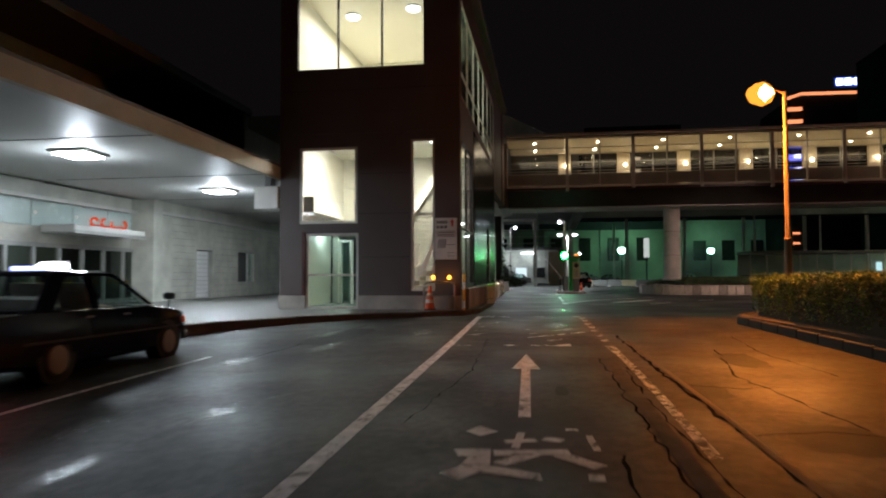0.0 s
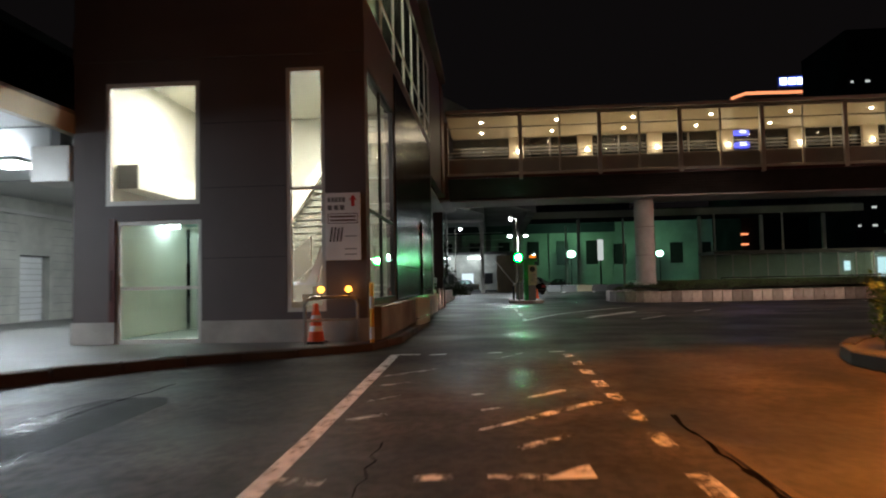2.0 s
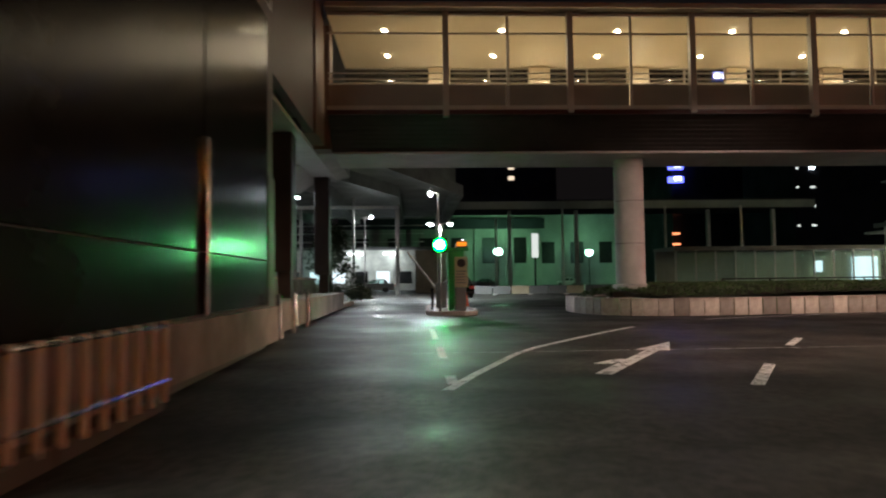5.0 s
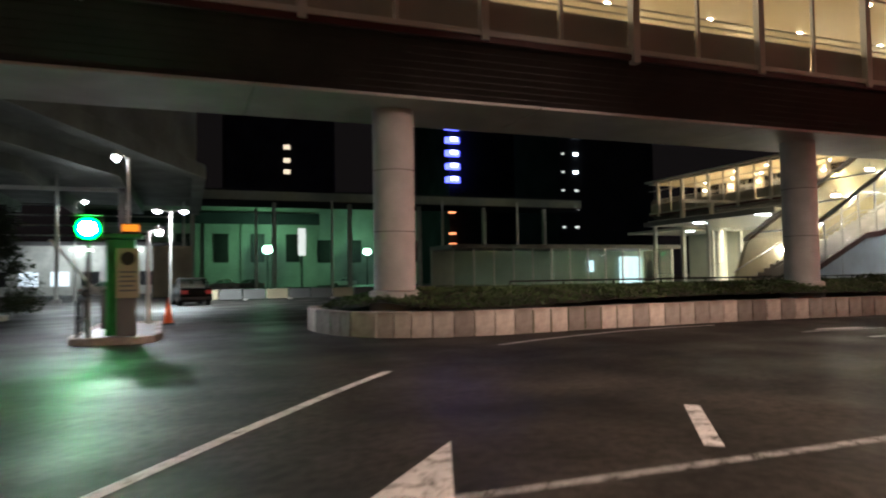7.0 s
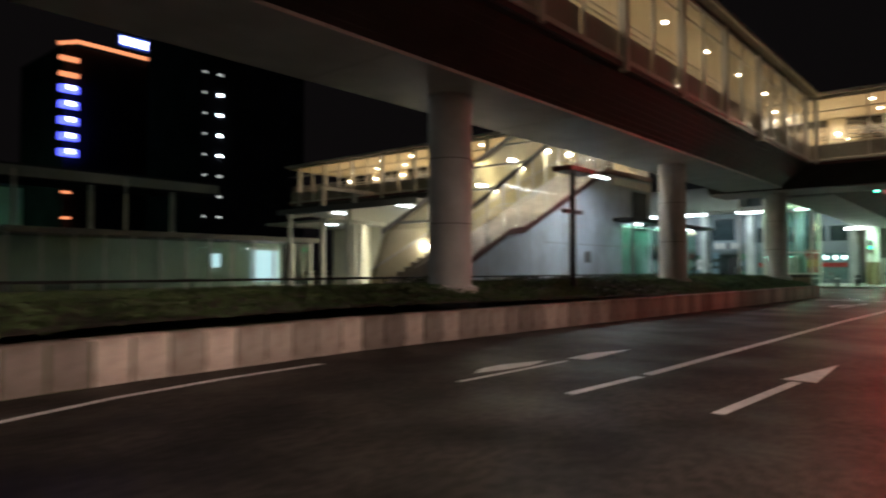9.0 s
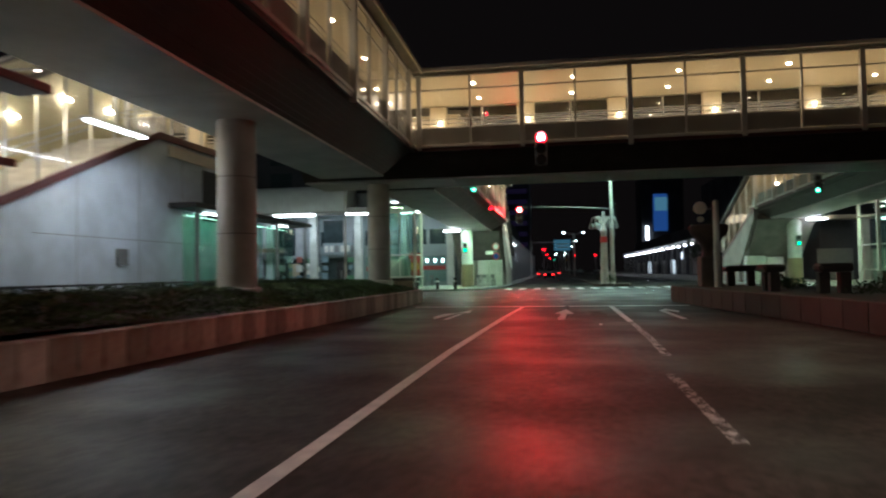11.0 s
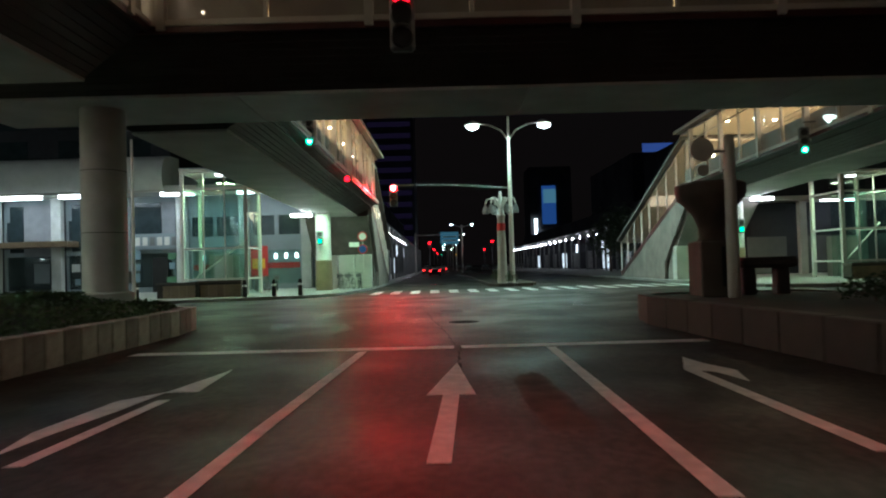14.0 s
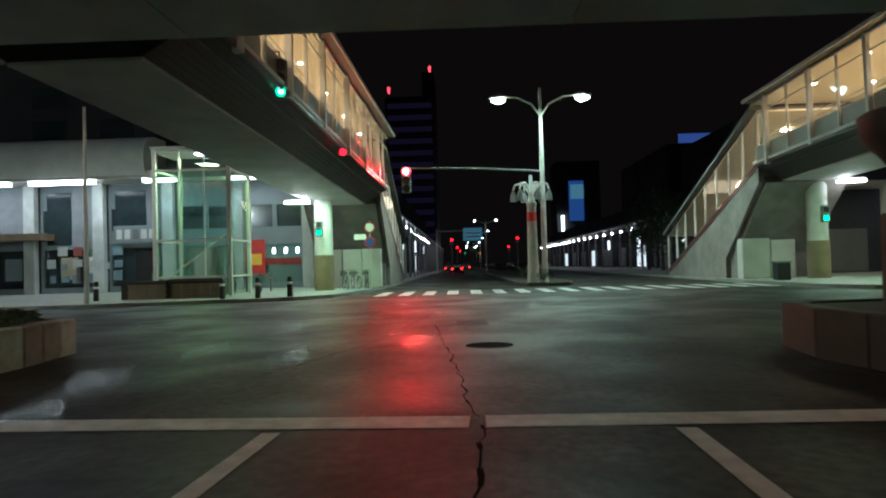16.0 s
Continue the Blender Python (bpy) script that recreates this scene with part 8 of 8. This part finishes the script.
B("canopy_fascia", WHITE_METAL, shop, 76.6, 76.69, 44.0, 53.38, 6.9, 7.4)
for k in range(7):
    y = 46.3 + k * 5.2
    B("light_trough", L_FLUO, shop, 76.75, 77.15, y, y + (3.9 if k > 1 else 2.2), 6.74, 6.97, "glowing strip light")
for k in range(9):
    y = 43.9 + k * 4.4
    B("pillar", SHOP_PILLAR, shop, 78.6, 79.1, y, y + 0.7, 0.14, 6.97, bevel=0.03)
    w = part("shopfront", bm_wall(bmesh.new(), "x", 79.2, 79.38, y + 0.75, y + 4.35, 0.14, 6.97, [(y + 0.9, y + 4.2, 0.5, 2.9), (y + 0.9, y + 2.4, 4.0, 5.4), (y + 2.7, y + 4.2, 4.0, 5.4)]), SHOP_WALL, shop)
    B("display_window", GREEN_GLASS, w, 79.28, 79.3, y + 0.9, y + 4.2, 0.5, 2.9).visible_shadow = False
    for j in range(2):
        B("upper_window", NIGHT_GLASS, w, 79.3, 79.33, y + 0.9 + 1.8 * j, y + 2.4 + 1.8 * j, 4.0, 5.4)
    if k > 1:
        B("cladding_panel", GREY_WALL, w, 79.15, 79.195, y + 0.95, y + (2.3, 2.9, 1.9)[k % 3], 2.95, 6.6, "tall grey cladding panel")
        B("dark_panel", NIGHT_GLASS, w, 79.15, 79.195, y + (2.35, 2.95, 1.95)[k % 3], y + 3.9, 3.2, 6.5, "tall dark panel")
    if k in (0, 1):
        for j in range(4):
            B("window_lamp", L_FLUO, w, 79.33, 79.36, y + 1.1 + j * 0.75, y + 1.28 + j * 0.75, 2.3, 2.65, "glowing lamp in the window")
        B("red_panel", RED_PAINT, w, 79.34, 79.37, y + 0.95, y + 4.15, 1.6, 2.0)
B("poster", RED_PAINT, shop, 79.12, 79.17, 47.1, 48.4, 1.0, 3.2, "red and yellow shop poster")
B("poster", YELLOW, shop, 79.08, 79.115, 47.3, 48.2, 1.6, 2.3)
sb = B("sign_board", SHOP_WALL, shop, 78.9, 78.98, 53.2, 56.6, 3.2, 4.3, "grey sign board with unreadable pale writing")
for k in range(6):
    B("sign_bar", WHITE_METAL if k % 3 else GREY_PAINT, sb, 78.86, 78.89, 53.45 + k * 0.52, 53.8 + k * 0.52, 3.45, 4.05)
B("dark_door", DARK_METAL, shop, 79.1, 79.18, 54.2, 55.3, 0.14, 2.6, "dark doorway")
for k, y in enumerate((57.2, 59.0, 62.6)):
    B("poster", (WHITE_PAINT, BEIGE_PAINT, SHOP_WALL)[k], shop, 79.1, 79.16, y, y + 1.1, 1.0, 2.4)
rnd = random.Random(61)
for k in range(26):
    y, z = 53.6 + (k % 9) * 0.86 + rnd.uniform(-0.1, 0.1), 0.8 + (k // 9) * 0.85 + rnd.uniform(-0.1, 0.1)
    if not 54.0 < y < 55.4 or z > 2.7:
        B("poster", (SHOP_PILLAR, BLUE_GREY, SHOP_WALL, DULL_RED, DULL_GREEN)[rnd.choice((0, 0, 1, 1, 2, 3, 4))], shop, 79.04 + 0.004 * (k % 3), 79.09, y, y + rnd.uniform(0.35, 0.7), z, z + rnd.uniform(0.3, 0.65), "small faded poster")
B("brown_awning", BROWN_TILE, shop, 77.6, 79.1, 60.5, 66, 3.5, 3.9, "brown awning band")
B("corner_block", DARK_WALL, shop, 84, 100, 54, 84, 9, 26)

# ---- stairs at the bridge ends ----
STAIR_SIDE = surface("brown_grey_concrete", (0.24, 0.21, 0.19), 0.8, vary=0.2)


def end_stair(x0, y, z0, length, side, label):
    """A covered stair that falls along +x from the bridge's end; side: 1 when it lies left of its street face."""
    ob = thing("covered_stair", (x0, y, 0.14), label, "stair")
    W = 4.4
    ya, yb = (y, y + W) if side > 0 else (y - W, y)
    f = 0.1 if side > 0 else -0.1
    n = 30
    part("flank_wall", bm_prism(bmesh.new(), [(x0, z0 - 0.8), (x0, z0), (x0 + length, 0.3), (x0 + length, 0.14), (x0 + length * 0.3, 0.14), (x0 + length * 0.3, 1.2)], "y", ya + 0.05, ya + 0.25), STAIR_SIDE, ob, "pale concrete flank")
    part("flank_wall", bm_prism(bmesh.new(), [(x0, z0 - 0.8), (x0, z0), (x0 + length, 0.3), (x0 + length, 0.14), (x0 + length * 0.3, 0.14), (x0 + length * 0.3, 1.2)], "y", yb - 0.25, yb - 0.05), STAIR_SIDE, ob)
    part("under_wall", bm_prism(bmesh.new(), [(x0 - 0.2, z0 - 0.85), (x0 + 0.3, z0 - 0.4), (x0 + 5.0, z0 - 2.6), (x0 + 5.0, 0.14), (x0 - 0.2 + 3.6, 0.14), (x0 + 3.4, 1.5)], "y", ya + 0.3, yb - 0.3), STAIR_SIDE, ob)
    for k in range(n):
        t = k / n
        B("step", STAIR_SIDE, ob, x0 + length * t, x0 + length * (t + 1 / n) + 0.02, ya + 0.26, yb - 0.26, max(0.14, z0 * (1 - t) - 0.5), z0 * (1 - t) + 0.05)
    for yy in (ya + 0.1, yb - 0.1):
        part("edge_band", bm_prism(bmesh.new(), [(x0, z0 - 0.1), (x0, z0 + 0.15), (x0 + length, 0.55), (x0 + length, 0.25)], "y", yy - 0.08, yy + 0.08), RED_TRIM, ob, "dark stringer band")
        for k in range(9):
            t = k / 8
            x, z = x0 + length * t, z0 * (1 - t) + 0.4 * t
            B("mullion", WHITE_METAL, ob, x - 0.05, x + 0.05, yy - 0.05, yy + 0.05, z, z + 2.65)
            if k < 8:
                b = bm_prism(bmesh.new(), [(x + 0.05, z + 0.1), (x + length / 8 - 0.05, z - (z0 - 0.4) / 8 + 0.1), (x + length / 8 - 0.05, z - (z0 - 0.4) / 8 + 2.5), (x + 0.05, z + 2.5)], "y", yy - 0.006, yy + 0.006)
                part("pane", b, CLEAR, ob).visible_shadow = False
    part("roof", bm_prism(bmesh.new(), [(x0, z0 + 2.7), (x0, z0 + 2.9), (x0 + length, 3.1), (x0 + length, 2.9)], "y", ya - 0.25, yb + 0.25), ROOFING, ob)
    part("lining", bm_prism(bmesh.new(), [(x0, z0 + 2.6), (x0, z0 + 2.68), (x0 + length, 2.88), (x0 + length, 2.8)], "y", ya + 0.1, yb - 0.1), IVORY, ob)
    for k in range(5):
        t = (k + 0.5) / 5
        B("stair_lamp", L_WARM, ob, x0 + length * t, x0 + length * t + 0.3, (ya + yb) / 2 - 0.15, (ya + yb) / 2 + 0.15, z0 * (1 - t) + 2.45 + 0.3 * t, z0 * (1 - t) + 2.55 + 0.3 * t, "glowing warm lamp")
    return ob


end_stair(74.3, 39.1, 5.6, 13.5, 1, "covered glazed stair falling from the footbridge along the pavement")
end_stair(70.0, 16.0, 5.65, 14.5, 1, "covered glazed stair falling from the other footbridge")
lamp("stair_light_north", "AREA", (80.5, 41.2, 5.4), 220, WARM, 12, 1.5, aim=(79.0, 41.2, 2.0))
lamp("stair_light_south", "AREA", (77.0, 18.2, 5.4), 130, WARM, 12, 1.5, aim=(75.5, 18.2, 2.0))
ob = thing("switch_cabinet", (71.8, 19.2, 0.14), "pale switch cabinet beside the far stair", "cabinet")
B("cabinet_body", WHITE_METAL, ob, 72.3, 73.0, 18.9, 20.3, 0.14, 2.2, bevel=0.03)
B("cabinet_body", WHITE_METAL, ob, 72.3, 73.0, 17.6, 18.85, 0.14, 2.1, bevel=0.03)
ob = thing("litter_bin", (69.0, 19.9, 0.14), "dark litter bin on the pavement", "bin")
B("bin_body", DARK_METAL, ob, 68.7, 69.3, 19.6, 20.2, 0.14, 0.95, bevel=0.04)
B("lid", GREY_PAINT, ob, 68.66, 69.34, 19.56, 20.24, 0.95, 1.02, bevel=0.02)
ob = thing("rear_wall_block", (80, 8, 0.14), "dim shop wall behind the far bridge", "building")
B("wall", DARK_WALL, ob, 79, 90, -20, 12.5, 0.14, 8)
for k in range(7):
    B("pillar", WHITE_METAL, ob, 77.6, 78.0, -16 + 4.2 * k, -15.5 + 4.2 * k, 0.14, 5.2)
    B("shutter", GREY_PAINT, ob, 78.9, 78.98, -15.2 + 4.2 * k, -12.4 + 4.2 * k, 0.2, 2.8)
B("canopy", WHITE_METAL, ob, 76.8, 79, -20, 12.5, 5.2, 5.5)
for k in range(5):
    B("light_trough", L_FLUO, ob, 77.0, 77.25, -14 + 5 * k, -11.6 + 5 * k, 5.08, 5.19, "glowing strip light")

# ---- stone things on the south island ----
STONE_BROWN = surface("brown_stone", (0.13, 0.10, 0.085), 0.75, vary=0.25)
STONE_DARK = surface("dark_stone", (0.06, 0.05, 0.045), 0.7, vary=0.3)
MX, MY = 45.85, 28.97
mon = thing("stone_monument", (MX, MY, 0.56), "brown stone pedestal with a broad flared bowl on top", "monument")
B("pedestal", STONE_BROWN, mon, MX - 0.38, MX + 0.38, MY - 0.4, MY + 0.4, 0.56, 1.78, bevel=0.04)
B("plaque", DARK_METAL, mon, MX - 0.41, MX - 0.382, MY - 0.34, MY - 0.04, 0.8, 1.65, "dark upright plaque with unreadable marks")
part("bowl", bm_cyl(bmesh.new(), MX, MY, [(1.78, 0.32), (1.86, 0.27), (2.05, 0.27), (2.3, 0.36), (2.52, 0.52), (2.68, 0.68), (2.8, 0.73), (3.0, 0.74), (3.05, 0.66)], 28), surface("bronze_bowl", (0.10, 0.065, 0.05), 0.7, 0.1, vary=0.3), mon, "dark brown flared bowl", smooth=True)
for x, y, lx, ly in ((46.0, 27.78, 0.38, 0.62), (39.6, 28.6, 0.46, 0.32), (37.6, 27.6, 0.32, 0.45)):
    t = thing("stone_table", (x, y, 0.58), "dark stone slab on two square legs", "stone table", "stone slabs on the island")
    B("slab", STONE_DARK, t, x - lx, x + lx, y - ly, y + ly, 1.16, 1.40, bevel=0.08)
    for q in (-1, 1):
        cx, cy = (x, y + q * ly * 0.6) if ly > lx else (x + q * lx * 0.6, y)
        B("leg", STONE_DARK, t, cx - 0.14, cx + 0.14, cy - 0.14, cy + 0.14, 0.56, 1.16, bevel=0.02)
rp = thing("sign_post", (45.07, 28.95, 0.6), "pale pole with a round sign seen from behind", "road sign")
part("post", bm_cyl(bmesh.new(), 45.07, 28.86, [(0.56, 0.13), (2.0, 0.12), (3.92, 0.11), (3.97, 0.05)], 16), WHITE_METAL, rp, smooth=True)
part("bracket", bm_tube(bmesh.new(), [(45.07, 28.83, 3.62), (45.04, 29.45, 3.62)], 0.03), GREY_PAINT, rp)
part("sign_back", bm_tube(bmesh.new(), [(45.0, 29.45, 3.66), (45.03, 29.45, 3.66)], 0.25, 24), WHITE_METAL, rp, "grey back of a round sign")
part("sign_back", bm_tube(bmesh.new(), [(44.98, 29.45, 3.22), (45.0, 29.45, 3.22)], 0.12, 20), WHITE_METAL, rp)

# ---- the far street ----
def arcade(name, y, s, x0, x1, label):
    """A shopping arcade along the street: columns, flat roof with lamps, shop fronts behind."""
    ob = thing(name, (x0, y, 0.14), label, "arcade")
    ya, yb = sorted((y, y + s * 3.6))
    part("roof", bm_prism(bmesh.new(), [(ya, 5.6), (yb, 5.9), (yb, 6.1), ((ya + yb) / 2, 6.5), (ya, 5.8)], "x", x0, x1), GREY_PAINT, ob, "dull arcade roof")
    k, x = 0, x0 + 1
    while x < x1:
        B("column", GREY_PAINT, ob, x - 0.15, x + 0.15, y + s * 0.1 - 0.12, y + s * 0.1 + 0.12, 0.14, 5.6)
        part("lamp", bm_cyl(bmesh.new(), x + 1.5, y + s * 0.6, [(5.1, 0.08), (5.3, 0.17), (5.45, 0.08)], 8), L_WHITE, ob, "glowing arcade lamp")
        if k < 9 and k % 3 == 1:
            B("blade_sign", L_SHOPLIT, ob, x + 2.6, x + 2.7, min(y + s * 0.25, y + s * 0.6), max(y + s * 0.25, y + s * 0.6), 2.9, 4.2 if k % 3 else 3.6, "lit blade sign under the arcade")
        B("shop_front", (L_SHOP if k % 3 == 0 else GREY_PAINT) if k % 2 == 0 else DARK_WALL, ob, x + 0.3, x + 4.7, min(y + s * 3.6, y + s * 3.7), max(y + s * 3.6, y + s * 3.7), 0.3, 3.2)
        x += 5.6
        k += 1
    B("rear_wall", DARK_WALL, ob, x0, x1, min(y + s * 3.72, y + s * 12), max(y + s * 3.72, y + s * 12), 0.14, 9 + (3 if s > 0 else 0))
    return ob


arcade("shopping_arcade", 39.8, 1, 92.0, 230.0, "covered shopping arcade with white lamps along the street")
arcade("shopping_arcade", 12.9, -1, 96.0, 230.0, "covered shopping arcade with white lamps on the other side")
lamp("arcade_glow_north", "AREA", (130, 40.8, 5.0), 130, COOL, 70, 0.6, aim=(130, 40.8, 0))
lamp("arcade_glow_south", "AREA", (130, 12.0, 5.0), 90, COOL, 70, 0.6, aim=(130, 12.0, 0))
car("parked_car", "dark car with red tail lights waiting far down the street", (128.0, 35.4, 0), -90, 1.0, CAR_PAINT)
dsn = thing("direction_sign", (143, 33.5, 0), "blue overhead direction sign on a pole", "road sign")
part("post", bm_cyl(bmesh.new(), 143, 38.6, [(0, 0.15), (7, 0.1)], 12), WHITE_METAL, dsn)
part("arm", bm_tube(bmesh.new(), [(143, 38.6, 6.6), (143, 32.0, 6.6)], 0.08), WHITE_METAL, dsn)
B("panel", glow("sign_blue_lit", (0.08, 0.26, 0.36), 0.35), dsn, 142.8, 142.9, 31.4, 34.4, 5.0, 7.0, "dim blue panel")
for k in range(2):
    B("writing_bar", WHITE_PAINT, dsn, 142.76, 142.79, 31.8, 34.0, 5.5 + k * 0.6, 5.7 + k * 0.6)
rs2 = random.Random(4)
for k in range(6):
    x = 165 + k * 42
    f = thing("far_street_lamp", (x, 30, 0), "far street lamp pair on the median", "street lamp", "far street lamps")
    part("pole", bm_cyl(bmesh.new(), x, 30, [(0, 0.15), (9.5, 0.08)], 8), WHITE_METAL, f)
    for s in (-1, 1):
        a = part("arm", bm_tube(bmesh.new(), [(x, 30, 9.0), (x, 30 + s * 2.0, 9.6)], 0.05, 6), WHITE_METAL, f)
        part("bulb", bm_cyl(bmesh.new(), x, 30 + s * 2.1, [(9.35, 0.1), (9.5, 0.2), (9.65, 0.1)], 8), L_MERC, a, "glowing lamp")
for k, (x, y, z, m) in enumerate(((165, 36.5, 6.0, L_RED), (165, 24.0, 6.0, L_RED), (240, 36.0, 6.5, L_RED), (275, 25.9, 7.0, L_RED), (300, 35.0, 6.5, L_RED), (340, 33, 6.5, L_GREEN), (320, 27, 6.0, L_AMBER), (210, 22.5, 5.5, L_RED))):
    f = thing("far_signal", (x, y, 0), "far traffic signal glowing down the street", "traffic signal", "far signals")
    part("post", bm_cyl(bmesh.new(), x, y, [(0, 0.1), (z + 0.5, 0.08)], 8), GREY_PAINT, f)
    B("housing", GREY_PAINT, f, x - 0.05, x + 0.15, y - 0.35, y + 0.35, z - 0.9, z + 0.4)
    part("lens", bm_tube(bmesh.new(), [(x - 0.12, y, z), (x - 0.06, y, z)], 0.2, 12), m, f, "glowing lens")
for k in range(8):
    x, y = 150 + k * 22, (36.8, 33.9, 23.5, 26.5)[k % 4]
    f = car("parked_car", "far car standing in the street", (x, y, 0), -90 if y > 30 else 90, 1.0, GREY_PAINT, tail=y > 30)

# dark towers over the street
tw = thing("office_tower", (215, 50, 0), "dark bluish office tower with red roof beacons", "building")
B("wall", surface("dark_blue_facade", (0.05, 0.055, 0.10), 0.5, vary=0.2, fine=2, broad=0.2, bump=0), tw, 205, 225, 40.5, 53, 0, 44)
B("top_block", bpy.data.materials["dark_blue_facade"], tw, 205, 225, 40.5, 43.5, 44, 50)
# Faint glow added to the window bands to imitate the bluish light on the facade.
DIM_BLUE = glow("blue_facade_glow", (0.30, 0.22, 0.7), 0.014)
for z in range(8, 44, 3):
    B("window_band", DIM_BLUE, tw, 204.9, 204.98, 41.2, 52.4, z, z + 1.3)
for y, z in ((52.0, 46.3), (41.5, 51.3)):
    part("beacon", bm_cyl(bmesh.new(), 206, y, [(z - 1.2, 0.15), (z, 0.35), (z + 0.5, 0.2)], 8), glow("beacon_red", (1.0, 0.05, 0.08), 3) if y == 52.0 else bpy.data.materials["beacon_red"], tw, "red glowing beacon")
bs = thing("sign_tower", (222, 1, 0), "slim block with a blue lit sign panel", "building")
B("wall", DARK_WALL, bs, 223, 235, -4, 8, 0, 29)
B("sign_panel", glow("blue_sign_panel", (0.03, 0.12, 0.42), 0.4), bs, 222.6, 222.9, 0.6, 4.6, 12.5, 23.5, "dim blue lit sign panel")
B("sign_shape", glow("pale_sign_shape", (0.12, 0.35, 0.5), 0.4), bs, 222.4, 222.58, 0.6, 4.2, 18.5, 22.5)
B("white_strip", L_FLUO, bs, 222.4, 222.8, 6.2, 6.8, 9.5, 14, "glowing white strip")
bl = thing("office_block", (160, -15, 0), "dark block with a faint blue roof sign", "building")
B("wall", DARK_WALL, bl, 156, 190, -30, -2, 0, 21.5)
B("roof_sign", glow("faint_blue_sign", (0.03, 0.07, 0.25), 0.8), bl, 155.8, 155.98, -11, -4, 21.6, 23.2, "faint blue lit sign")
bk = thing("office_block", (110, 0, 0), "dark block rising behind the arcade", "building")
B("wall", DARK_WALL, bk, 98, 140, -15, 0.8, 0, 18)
